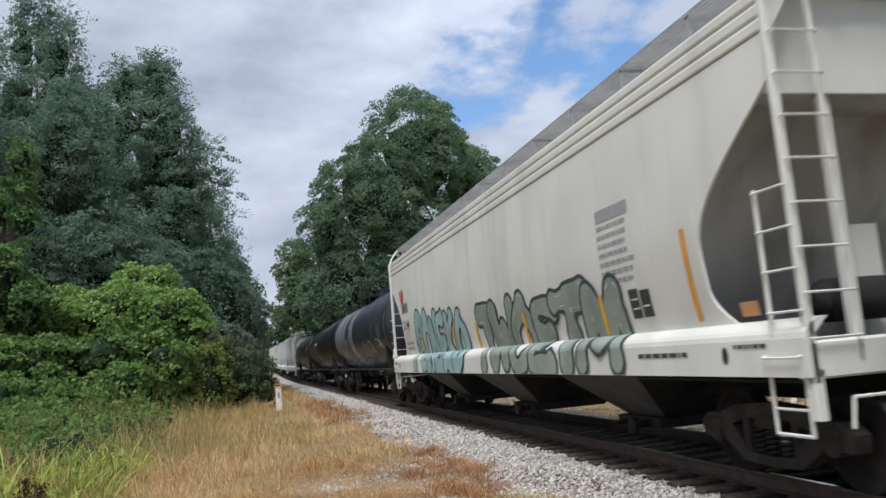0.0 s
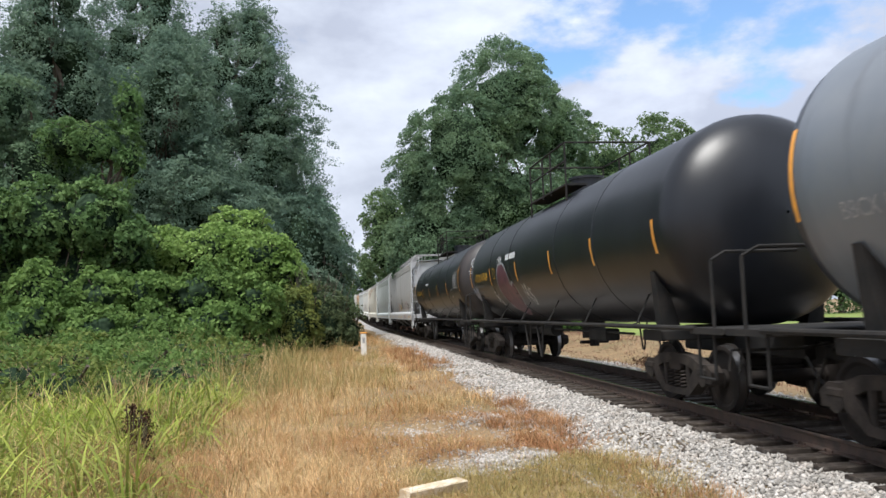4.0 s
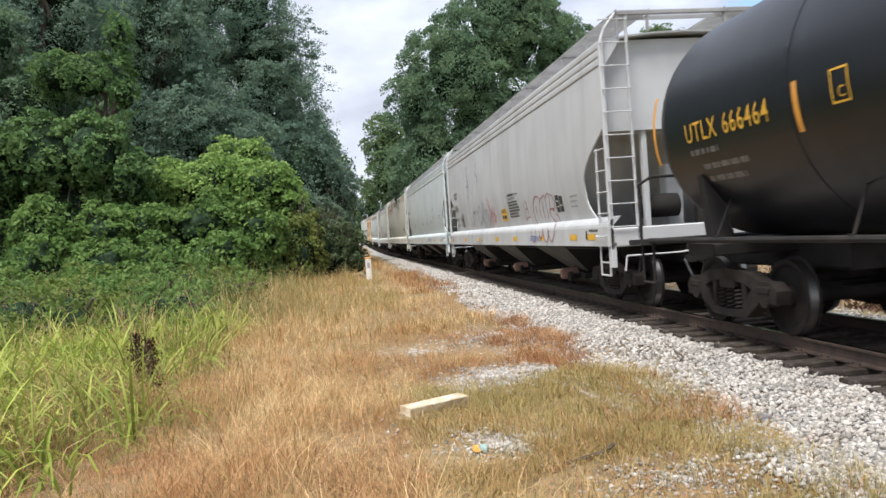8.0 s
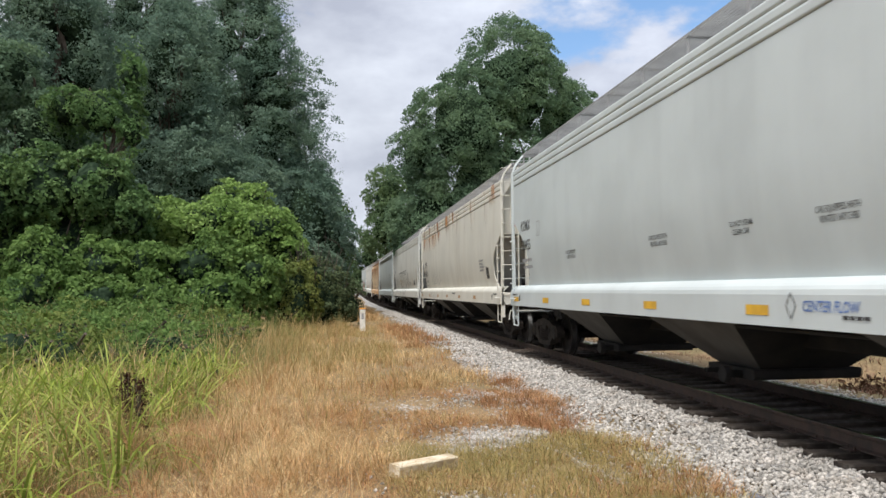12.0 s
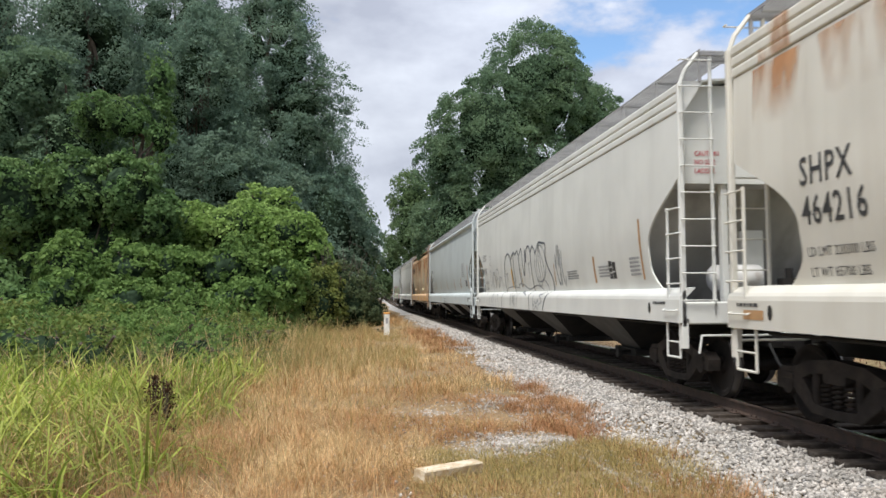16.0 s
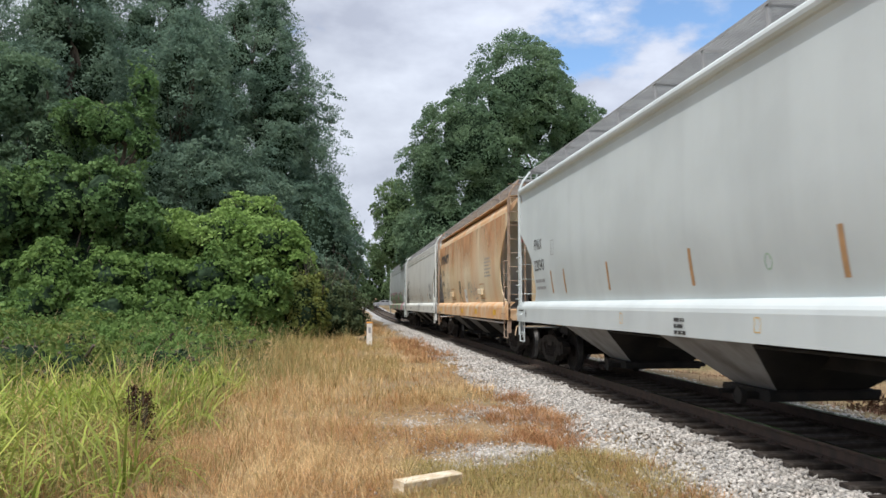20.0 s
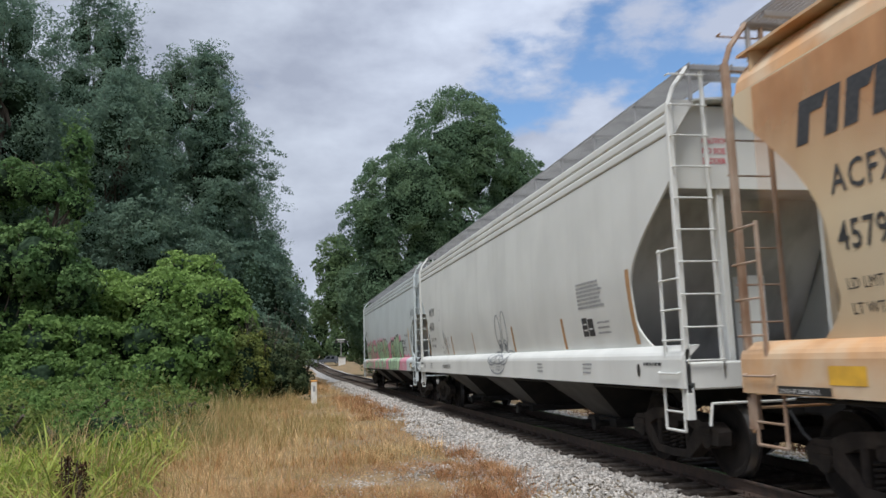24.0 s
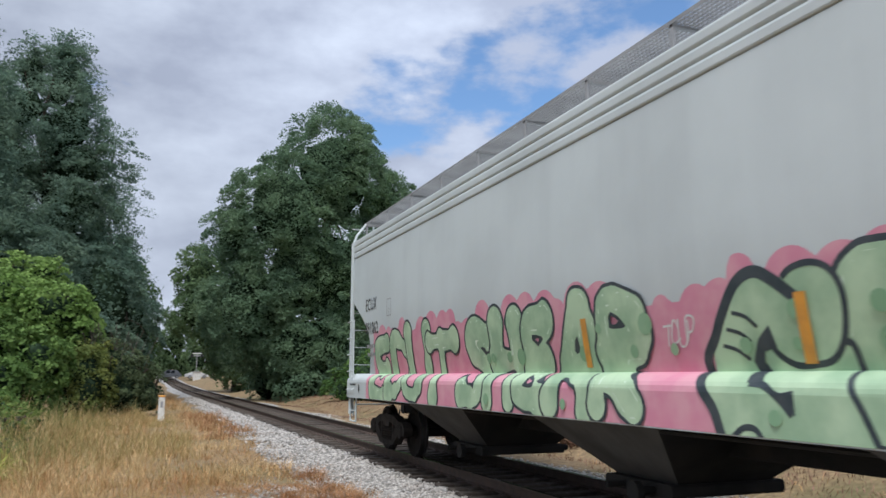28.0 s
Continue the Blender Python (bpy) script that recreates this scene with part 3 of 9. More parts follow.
def build_track():
    bed = new("ballast", grid_mesh("ballast", np.linspace(2.3, 9.6, 60), np.concatenate([np.linspace(-240, -8, 30), np.linspace(-7, 50, 220), np.linspace(51, 300, 90)]),
                                   lambda x, y: np.maximum(ballast_z(x) + 0.012 * np.sin(x * 9 + y * 7) * np.sin(y * 11 - x * 5) - 0.20 * np.clip((np.abs(x - TX + 0.15) - 3.1) / 0.5, 0, 1), -0.6) + rise_np(y), [M["ballast_bed"], M["dark_bed"]]))
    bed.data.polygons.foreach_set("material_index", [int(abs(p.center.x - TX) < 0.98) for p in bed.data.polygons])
    tagged(bed, "bed of pale crushed-stone ballast under the track", "ballast", kind="structure")
    # rails: head, web and foot; the worn running surface is bright
    prof = [(-0.07, -0.172), (0.07, -0.172), (0.07, -0.158), (0.012, -0.142), (0.010, -0.045), (0.037, -0.034), (0.037, -0.008), (0.030, 0.0),
            (-0.030, 0.0), (-0.037, -0.008), (-0.037, -0.034), (-0.010, -0.045), (-0.012, -0.142), (-0.07, -0.158)]
    ys = [-240, -60, -10, 0, 20, 40, 60, 70] + list(range(80, 171, 6)) + [200, 260, 300]
    for k, s in enumerate((-1, 1)):
        sh = Shape()
        n = len(prof)
        sh.loft([[(x, y, z + rise(y)) for x, z in prof] for y in ys])
        sh.m = [1 if (f % n) == 7 else 0 for f in range(len(sh.f))]
        ob = part("rail", sh, [M["rail"], M["railhead"]], None, at=(TX + s * 0.755, 0, 0))
        tagged(ob, "rusty steel rail with a bright worn running surface", "rail", "rails of the track")
    # ties, each with its tie plates
    tie = Shape().box(-1.37, 1.37, -0.115, 0.115, -0.17, 0, c=0.014).mesh("tie", [M["tie"]])
    plate = Shape().box(-0.17, 0.17, -0.095, 0.095, 0, 0.014, c=0.005)
    for sx in (-0.1, 0.1):
        for sy in (-0.06, 0.06):
            plate.rod((sx, sy, 0.01), (sx, sy, 0.045), 0.012, 6)
    plate = plate.mesh("tie_plate", [M["rail"]])
    y, rest = -9.0, Shape()
    rnd = random.Random(3)
    k = 0
    while y < 135:
        j = (rnd.uniform(-0.06, 0.06), rnd.uniform(-0.03, 0.03), rnd.uniform(-0.008, 0.006), rnd.uniform(-1.6, 1.6))
        ob = part("tie", tie, None, bed, at=pose(TX + j[0], y + j[1], -0.168 + j[2] + rise(y), 0, 0, j[3]))
        if -2 < y < 30:
            for s in (-1, 1):
                part("tie_plate", plate, None, ob, at=(s * 0.755 - j[0], 0, 0.001))
        y += 0.53
    far = Shape()
    y = -230.0
    while y < 296:
        if y < -9.3 or y > 135:
            far.box(TX - 1.3, TX + 1.3, y - 0.115, y + 0.115, -0.34 + rise(y), -0.168 + rise(y))
        y += 0.53
    tagged(part("far_ties", far, M["tie"], bed), kind="stuff")
    return bed


def stones(cx, cy, cz, size):
    """Angular stones: squashed, turned octahedra with cut corners."""
    n = len(cx)
    base = np.array([(1, 0, 0), (-1, 0, 0), (0, 1, 0), (0, -1, 0), (0, 0, 1), (0, 0, -1), (.62, .62, .5), (-.62, .62, -.5), (.62, -.62, -.5), (-.62, -.62, .5)], float)
    # eight-sided lumps with jittered corners
    B = base[:6][None] * (0.75 + 0.5 * RNG.random((n, 6, 1))) + RNG.normal(0, 0.22, (n, 6, 3))
    B *= np.array([1.0, 0.85, 0.62])
    ang = RNG.random(n) * math.tau
    c, s = np.cos(ang), np.sin(ang)
    x, y = B[..., 0] * c[:, None] - B[..., 1] * s[:, None], B[..., 0] * s[:, None] + B[..., 1] * c[:, None]
    tilt = RNG.normal(0, 0.5, n)
    ct, st = np.cos(tilt), np.sin(tilt)
    y2, z2 = y * ct[:, None] - B[..., 2] * st[:, None], y * st[:, None] + B[..., 2] * ct[:, None]
    V = np.stack([x, y2, z2], -1) * size[:, None, None] + np.stack([cx, cy, cz], -1)[:, None]
    F0 = np.array([(0, 2, 4), (2, 1, 4), (1, 3, 4), (3, 0, 4), (2, 0, 5), (1, 2, 5), (3, 1, 5), (0, 3, 5)])
    F = (np.arange(n)[:, None, None] * 6 + F0[None]).reshape(-1, 3)
    return V.reshape(-1, 3), F


def shoulder(n, y0, y1, x0=2.6, x1=9.4):
    x = RNG.uniform(x0, x1, n)
    y = y0 + (y1 - y0) * RNG.random(n) ** 1.5
    return x, y


def build_stones(bed):
    # bare stone over the soil: two patches and the spill at the edge of the bed
    xs, ys, ss = [], [], []
    for n, y0, y1, x0, x1, s0, s1 in ((24000, 3.5, 16, 2.75, 5.15, 0.015, 0.043), (8000, 16, 34, 2.9, 5.0, 0.030, 0.055), (4000, 34, 70, 3.1, 5.0, 0.045, 0.075),
                                      (4000, 3.5, 20, 5.0, 7.3, 0.020, 0.036), (3500, 6, 40, 7.3, 9.6, 0.03, 0.05)):
        x, y = shoulder(n, y0, y1, x0, x1)
        xs.append(x), ys.append(y), ss.append(RNG.uniform(s0, s1, n))
    x, y, s = np.concatenate(xs), np.concatenate(ys), np.concatenate(ss)
    edge = 3.15 + 0.14 * np.sin(y * 0.9) + 0.10 * np.sin(y * 2.3 + 1) + 0.02 * np.clip(y - 15, 0, 30)
    keep = (x > edge - 0.1 + RNG.normal(0, 0.12, len(x))) | (RNG.random(len(x)) < 0.05)
    # none lie on top of the ties
    keep &= (np.abs(x - TX) > 1.42) | (np.abs(((y + 9.0) / 0.53 + 0.5) % 1.0 - 0.5) * 0.53 > 0.125)
    x, y, s = x[keep], y[keep], s[keep]
    # the stones between the rails are darker than the rest
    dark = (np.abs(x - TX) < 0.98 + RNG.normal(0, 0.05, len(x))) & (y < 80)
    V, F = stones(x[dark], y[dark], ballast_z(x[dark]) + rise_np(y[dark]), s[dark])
    tagged(part("fouled_ballast", soup("fouled_ballast", V, F, M["dark_gravel"]), None, bed), kind="stuff")
    x, y, s = x[~dark], y[~dark], s[~dark]
    z = ballast_z(x) + rise_np(y) + s * 0.25
    z = np.where(x < 4.4, np.maximum(z, ground_z(x, y) + s * 0.3), z)
    V, F = stones(x, y, z, s)
    ob = part("loose_ballast", soup("loose_ballast", V, F, M["stone"]), None, bed)
    tagged(ob, kind="stuff")
    px, py, ps = [], [], []
    for n, cx, cy, rx, ry in ((3200, 1.9, 9.5, 0.8, 0.7), (1500, 1.35, 8.95, 0.7, 0.35), (1300, 1.2, 12.4, 1.3, 1.1), (900, 2.2, 5.0, 1.2, 0.6), (1700, 1.2, 6.3, 0.7, 0.7), (1300, 2.6, 13.0, 0.7, 2.4), (1500, 2.6, 7.4, 0.5, 1.6), (1500, 2.3, 11.0, 1.2, 6.0), (2200, 1.4, 9.0, 2.0, 3.5)):
        a, r = RNG.random(n) * math.tau, np.abs(RNG.normal(0, 0.5, n))
        px.append(cx + rx * r * np.cos(a) + 0.25 * r * np.sin(3 * a)), py.append(cy + ry * r * np.sin(a)), ps.append(0.008 + 0.022 * RNG.random(n) ** 1.8)
    x, y, s = np.concatenate(px), np.concatenate(py), np.concatenate(ps)
    V, F = stones(x, y, ground_z(x, y) + s * 0.2, s)
    tagged(part("stone_patch", soup("stone_patch", V, F, M["stone"]), None, bed), kind="stuff")
    # single stones on top of the shoulder
    kinds = [soup("ballast_stone", *stones(np.zeros(1), np.zeros(1), np.zeros(1), np.ones(1)), M["stone"]) for _ in range(8)]
    rnd = random.Random(5)
    for k in range(280):
        x, y = rnd.uniform(3.35, 4.75), 4.2 + 9 * rnd.random() ** 1.4
        s = rnd.uniform(0.03, 0.05)
        m = Matrix.LocRotScale((x, y, float(ballast_z(np.array(x))) + 0.03), Euler((rnd.random(), rnd.random(), rnd.random() * 6)), (s, s, s))
        part("ballast_stone", kinds[k % 8], None, bed, at=m)


build_ground()
BED = build_track()
build_stones(BED)


# ---- the train ----
CARS, WHEELS = [], []
SIDE, SILL_TOP, SILL_BEND, SILL_LOW, EAVE = 1.42, 1.60, 1.43, 1.10, 4.16
SILL_FOLD = [SILL_BEND + (SILL_TOP - SILL_BEND) * k for k in (0.0, 0.3, 0.52, 0.7, 0.84, 0.94, 1.0)]


def hopper_x(z):
    """Half width of a hopper car at height z."""
    if z <= SILL_BEND:
        return 1.62
    if z <= SILL_TOP:
        return SIDE + (1.62 - SIDE) * max(0, 1 - ((z - SILL_BEND) / (SILL_TOP - SILL_BEND)) ** 2) ** 0.6
    k = min(1, (z - SILL_TOP) / (EAVE - SILL_TOP))
    return SIDE + 0.135 - 0.135 * max(0, 1 - k / 0.5) ** 2 - 0.025 * max(0, k / 0.5 - 1) ** 2


TANK_R, TANK_Z = 1.55, 2.72


def tank_x(z):
    return math.sqrt(max(0.01, TANK_R ** 2 - (z - TANK_Z) ** 2))


def drape(bm, surface, y0, z0, lift=0.006, step=0.0, folds=()):
    """Lays a flat drawing (x right, y up, seen from beside the track) on a car's near side; its origin goes to y0, z0."""
    zs = [v.co.y for v in bm.verts]
    cuts = [f - z0 for f in folds]
    if step:
        k = math.ceil(min(zs) / step)
        while k * step < max(zs):
            cuts.append(k * step)
            k += 1
    for c in cuts:
        if min(zs) < c < max(zs):
            bmesh.ops.bisect_plane(bm, geom=bm.verts[:] + bm.edges[:] + bm.faces[:], plane_co=(0, c, 0), plane_no=(0, 1, 0))
    for v in bm.verts:
        a, h = v.co.x, v.co.y + z0
        v.co = (-surface(h) - lift, y0 - a, h)
    bmesh.ops.recalc_face_normals(bm, faces=bm.faces)
    return bm


def letters(text, size, bold=0.0, squeeze=1.0, shear=0.0, gap=1.0, res=2):
    """The flat shape of a line of text, as a bmesh."""
    cu = bpy.data.curves.new("lettering", "FONT")
    cu.body, cu.size, cu.offset, cu.shear, cu.space_character, cu.resolution_u = text, size, bold * size, shear, gap, res
    ob = bpy.data.objects.new("lettering", cu)
    me = bpy.data.meshes.new_from_object(ob)
    bm = bmesh.new()
    bm.from_mesh(me)
    bpy.data.objects.remove(ob)
    bpy.data.meshes.remove(me)
    bmesh.ops.scale(bm, vec=(squeeze, 1, 1), verts=bm.verts)
    return bm


def lay(name, bm, material, car, y0, z0, kind="hopper", lift=0.006, label=""):
    if kind == "hopper":
        g = bm.verts[:] + bm.edges[:] + bm.faces[:]
        bmesh.ops.bisect_plane(bm, geom=g, plane_co=(0, SILL_LOW + 0.012 - z0, 0), plane_no=(0, 1, 0), clear_inner=True)
        if not bm.verts:
            bm.verts.new((0, SILL_LOW + 0.1 - z0, 0))
        drape(bm, hopper_x, y0, z0, lift, folds=SILL_FOLD + [1.7, 1.82, 1.95, 2.1, 2.25, 2.4, 2.6, 2.85, 3.2])
    else:
        drape(bm, tank_x, y0, z0, lift, step=0.10)
    me = bpy.data.meshes.new(name)
    bm.to_mesh(me)
    bm.free()
    me.materials.append(material)
    return part(name, me, None, car, label)


def words(car, text, y0, z0, size, material="letter", kind="hopper", name="lettering", bold=0.0, squeeze=1.0, lift=0.006, label="", gap=1.0, shear=0.0):
    return lay(name, letters(text, size, bold, squeeze, shear, gap), M[material], car, y0, z0, kind, lift, label)


def patch(car, y0, z0, w, h, material, kind="hopper", name="reflector", lean=0.0, lift=0.005):
    """A painted or stuck-on rectangle, lower corner at y0, z0."""
    bm = bmesh.new()
    n, m = max(1, int(w / 0.3)), max(1, int(h / 0.1))
    grid = [[bm.verts.new((w * k / n + lean * j / m, h * j / m, 0)) for k in range(n + 1)] for j in range(m + 1)]
    for j in range(m):
        for k in range(n):
            bm.faces.new((grid[j][k], grid[j][k + 1], grid[j + 1][k + 1], grid[j + 1][k]))
    return lay(name, bm, M[material], car, y0, z0, kind, lift)


def outline_box(car, y0, z0, w, h, t, material, kind="hopper", name="stencil_frame"):
    bm = bmesh.new()
    for x0, x1, a, b in ((0, w, 0, t), (0, w, h - t, h), (0, t, t, h - t), (w - t, w, t, h - t)):
        bm.faces.new([bm.verts.new(p) for p in ((x0, a, 0), (x1, a, 0), (x1, b, 0), (x0, b, 0))])
    return lay(name, bm, M[material], car, y0, z0, kind)


def bars(car, y0, z0, rows, w, h, material="letter", kind="hopper", seed=1, name="stencil_block", pitch=1.7):
    """Lines of writing too small to read: broken bars."""
    rnd = random.Random(seed)
    bm = bmesh.new()
    for r in range(rows):
        x = 0.0
        end = w * rnd.uniform(0.75, 1.0)
        while x < end:
            l = min(rnd.uniform(0.4, 1.6) * h * 2.2, end - x)
            z = -r * h * pitch
            bm.faces.new([bm.verts.new(p) for p in ((x, z, 0), (x + l, z, 0), (x + l, z + h, 0), (x, z + h, 0))])
            x += l + h * 0.5
    return tagged(lay(name, bm, M[material], car, y0, z0, kind), kind="stuff")


def ribbon(bm, pts, w):
    """A brush line of width w through the points, smoothed."""
    p = [Vector((x, y, 0)) for x, y in pts]
    fine = []
    for i in range(len(p) - 1):
        a, b, c, d = p[max(0, i - 1)], p[i], p[i + 1], p[min(len(p) - 1, i + 2)]
        for k in range(4):
            t = k / 4
            fine.append(0.5 * ((2 * b) + (c - a) * t + (2 * a - 5 * b + 4 * c - d) * t * t + (3 * b - a - 3 * c + d) * t ** 3))
    fine.append(p[-1])
    sides = []
    for i, q in enumerate(fine):
        d = (fine[min(i + 1, len(fine) - 1)] - fine[max(i - 1, 0)])
        d = d.normalized() if d.length > 1e-6 else Vector((1, 0, 0))
        n = Vector((-d.y, d.x, 0)) * w / 2
        sides.append((bm.verts.new(q + n), bm.verts.new(q - n)))
    for (a, b), (c, d) in zip(sides, sides[1:]):
        bm.faces.new((a, b, d, c))


STROKES = {
    "A": "0,0 .35,1 .55,1 .8,0|.15,.4 .7,.42", "B": "0,0 .05,1 .5,.95 .55,.65 .1,.52 .6,.45 .6,.05 0,0", "C": ".7,.8 .4,1 .1,.7 .05,.3 .35,0 .75,.2",
    "D": ".1,0 .1,1 .5,.9 .72,.5 .5,.08 .1,0", "E": ".6,1 .1,.95 .15,.5 .5,.52|.15,.5 .05,.05 .65,0", "F": ".7,1 .1,.95 .1,0|.1,.5 .5,.55", "G": ".7,.85 .4,1 .05,.6 .2,.05 .6,.1 .7,.45 .4,.45",
    "I": ".3,1 .3,0", "K": ".1,1 .1,0|.7,1 .12,.45 .75,0", "L": ".1,1 .1,.05 .7,0", "M": "0,0 .1,1 .4,.35 .7,1 .8,0", "N": ".05,0 .1,1 .65,0 .7,1",
    "O": ".4,1 .05,.6 .2,.02 .6,.1 .75,.6 .4,1", "P": ".1,0 .1,1 .6,.95 .6,.5 .1,.48", "R": ".1,0 .1,1 .6,.9 .55,.55 .12,.5 .7,0",
    "S": ".7,.9 .3,1 .1,.7 .6,.4 .5,.03 .05,.1", "T": "0,1 .8,.97|.4,1 .35,0", "U": ".05,1 .1,.2 .4,0 .65,.2 .7,1", "W": "0,1 .2,0 .42,.7 .62,0 .85,1",
    "X": "0,0 .7,1|0,1 .7,0", "Z": ".05,1 .7,.95 .1,.1 .75,.02", "*": "0,.3 .5,.7|.25,.1 .25,.9|0,.7 .5,.3", "Y": "0,1 .35,.5 .75,1|.35,.5 .3,0", "H": ".1,1 .05,0|.65,1 .7,0|.05,.5 .7,.52",
}


def tag(car, text, y0, z0, size, w, material, kind="hopper", seed=1, wild=0.1, pitch=0.8, name="graffiti_tag", lift=0.008, slope=0.0):
    """A spray-can tag in single lines."""
    rnd = random.Random(seed)
    bm = bmesh.new()
    x = 0.0
    for ch in text:
        s = size * rnd.uniform(0.85, 1.15)
        dz = rnd.uniform(-0.08, 0.08) * size + slope * x
        for line in STROKES.get(ch, STROKES["X"]).split("|"):
            pts = [tuple(float(v) for v in q.split(",")) for q in line.split()]
            ribbon(bm, [(x + (px + rnd.uniform(-wild, wild)) * s * 0.9 + 0.15 * py * s, dz + (py + rnd.uniform(-wild, wild)) * s) for px, py in pts], w)
        x += size * pitch
    return lay(name, bm, M[material], car, y0, z0, kind, lift)


def smooth_line(pts, n=5):
    p = [Vector((x, y)) for x, y in pts]
    out = []
    for i in range(len(p) - 1):
        a, b, c, d = p[max(0, i - 1)], p[i], p[i + 1], p[min(len(p) - 1, i + 2)]
        for k in range(n):
            t = k / n
            out.append(0.5 * ((2 * b) + (c - a) * t + (2 * a - 5 * b + 4 * c - d) * t * t + (3 * b - a - 3 * c + d) * t ** 3))
    return np.array([tuple(q) for q in out] + [tuple(p[-1])])


def contour(D, xs, ys, level):
    """Polygons that cover the part of a grid where the field lies below the level."""
    bm = bmesh.new()
    made = {}

    def vert(x, y):
        key = (round(x, 4), round(y, 4))
        if key not in made:
            made[key] = bm.verts.new((x, y, 0))
        return made[key]
    F = D - level
    for j, i in zip(*np.nonzero((F[:-1, :-1] < 0) | (F[1:, :-1] < 0) | (F[:-1, 1:] < 0) | (F[1:, 1:] < 0))):
        c = [(xs[i], ys[j], F[j, i]), (xs[i + 1], ys[j], F[j, i + 1]), (xs[i + 1], ys[j + 1], F[j + 1, i + 1]), (xs[i], ys[j + 1], F[j + 1, i])]
        poly = []
        for k in range(4):
            p, q = c[k], c[(k + 1) % 4]
            if p[2] < 0:
                poly.append(vert(p[0], p[1]))
            if (p[2] < 0) != (q[2] < 0):
                t = p[2] / (p[2] - q[2])
                poly.append(vert(p[0] + (q[0] - p[0]) * t, p[1] + (q[1] - p[1]) * t))
        poly = list(dict.fromkeys(poly))
        if len(poly) > 2:
            try:
                bm.faces.new(poly)
            except ValueError:
                pass
    return bm


def piece(car, text, y0, y1, z0, z1, fill, rim="g_dark", seed=1, fat=0.16, rimw=0.05, shine="g_white", swing=0.12):
    """A graffiti piece of swollen letters between y0 and y1 and z0 and z1; each letter laps over the last one, with its own rim, fill and highlight."""
    rnd = random.Random(seed)
    pitch = (y0 - y1) / len(text)
    for n, ch in enumerate(text):
        hgt = (z1 - z0) * rnd.uniform(0.88, 1.0) - 2 * fat
        wid = pitch * 1.3 - 2 * fat
        lines = []
        slant = rnd.uniform(-swing, swing)
        for line in STROKES.get(ch, STROKES["X"]).split("|"):
            pts = [tuple(float(v) for v in q.split(",")) for q in line.split()]
            lines.append(smooth_line([(fat + px / 0.8 * wid + slant * py + rnd.uniform(-0.05, 0.05) * wid, fat + py * hgt + rnd.uniform(-0.04, 0.04)) for px, py in pts]))
        step = 0.055
        xs, ys = np.arange(-0.45, pitch * 1.3 + 0.45, step), np.arange(-0.2, z1 - z0 + 0.3, step)
        X, Y = np.meshgrid(xs, ys)
        D = np.full(X.shape, 9.0)
        for ln in lines:
            m = len(ln)
            swell = [fat * (1 + 0.28 * math.sin(k / m * rnd.uniform(4, 8) + n) + (0.25 if k in (0, m - 1) else 0)) for k in range(m)]
            for k in range(m - 1):
                ax, ay = ln[k]
                dx, dy = ln[k + 1] - ln[k]
                t = np.clip(((X - ax) * dx + (Y - ay) * dy) / (dx * dx + dy * dy + 1e-9), 0, 1)
                D = np.minimum(D, np.hypot(X - ax - t * dx, Y - ay - t * dy) - (swell[k] + (swell[k + 1] - swell[k]) * t))
        base = 0.006 + 0.0035 * n
        for name, level, material, lift, fld in (("graffiti_outline", rimw, rim, base, D), ("graffiti_fill", 0.0, fill, base + 0.0012, D),
                                                 ("graffiti_shine", 0.011, shine, base + 0.0024, np.maximum(np.abs(D + 0.055), np.where(Y + 0.6 * X > (0.62 if n % 2 else 0.3) * (z1 - z0), 0, 1) * 0.1))):
            bm = contour(fld, xs, ys, level)
            if bm.verts:
                ob = lay(name, bm, M[material], car, y0 - pitch * n + 0.15 * pitch, z0, "hopper", lift)
                if name == "graffiti_shine":
                    tagged(ob, kind="stuff")


def cloud(car, y0, z0, w, h, material, seed=1, lift=0.004, name="graffiti_cloud", low=0.78):
    """A sprayed background with a bubbly upper edge."""
    rnd = random.Random(seed)
    bubbles, x = [], 0.0
    while x < w:
        r = rnd.uniform(0.14, 0.34)
        bubbles.append((x, h - r - rnd.random() ** 2 * 0.30, r))
        x += r * rnd.uniform(0.8, 1.7)
    bm = bmesh.new()
    n = int(w / 0.05)
    edge = lambda x: min(1.0, (w - x) / 0.3 + 0.1, x / 0.3 + 0.1) ** 0.5 * max([h * low] + [c + math.sqrt(max(0.0, r * r - (x - a) ** 2)) for a, c, r in bubbles if abs(x - a) < r])
    top = [edge(w * k / n) for k in range(n + 1)]
    for k in range(n):
        a, b = w * k / n, w * (k + 1) / n
        bm.faces.new([bm.verts.new(p) for p in ((a, 0, 0), (b, 0, 0), (b, top[k + 1], 0), (a, top[k], 0))])
    bmesh.ops.remove_doubles(bm, verts=bm.verts, dist=0.001)
    return lay(name, bm, M[material], car, y0, z0, "hopper", lift)


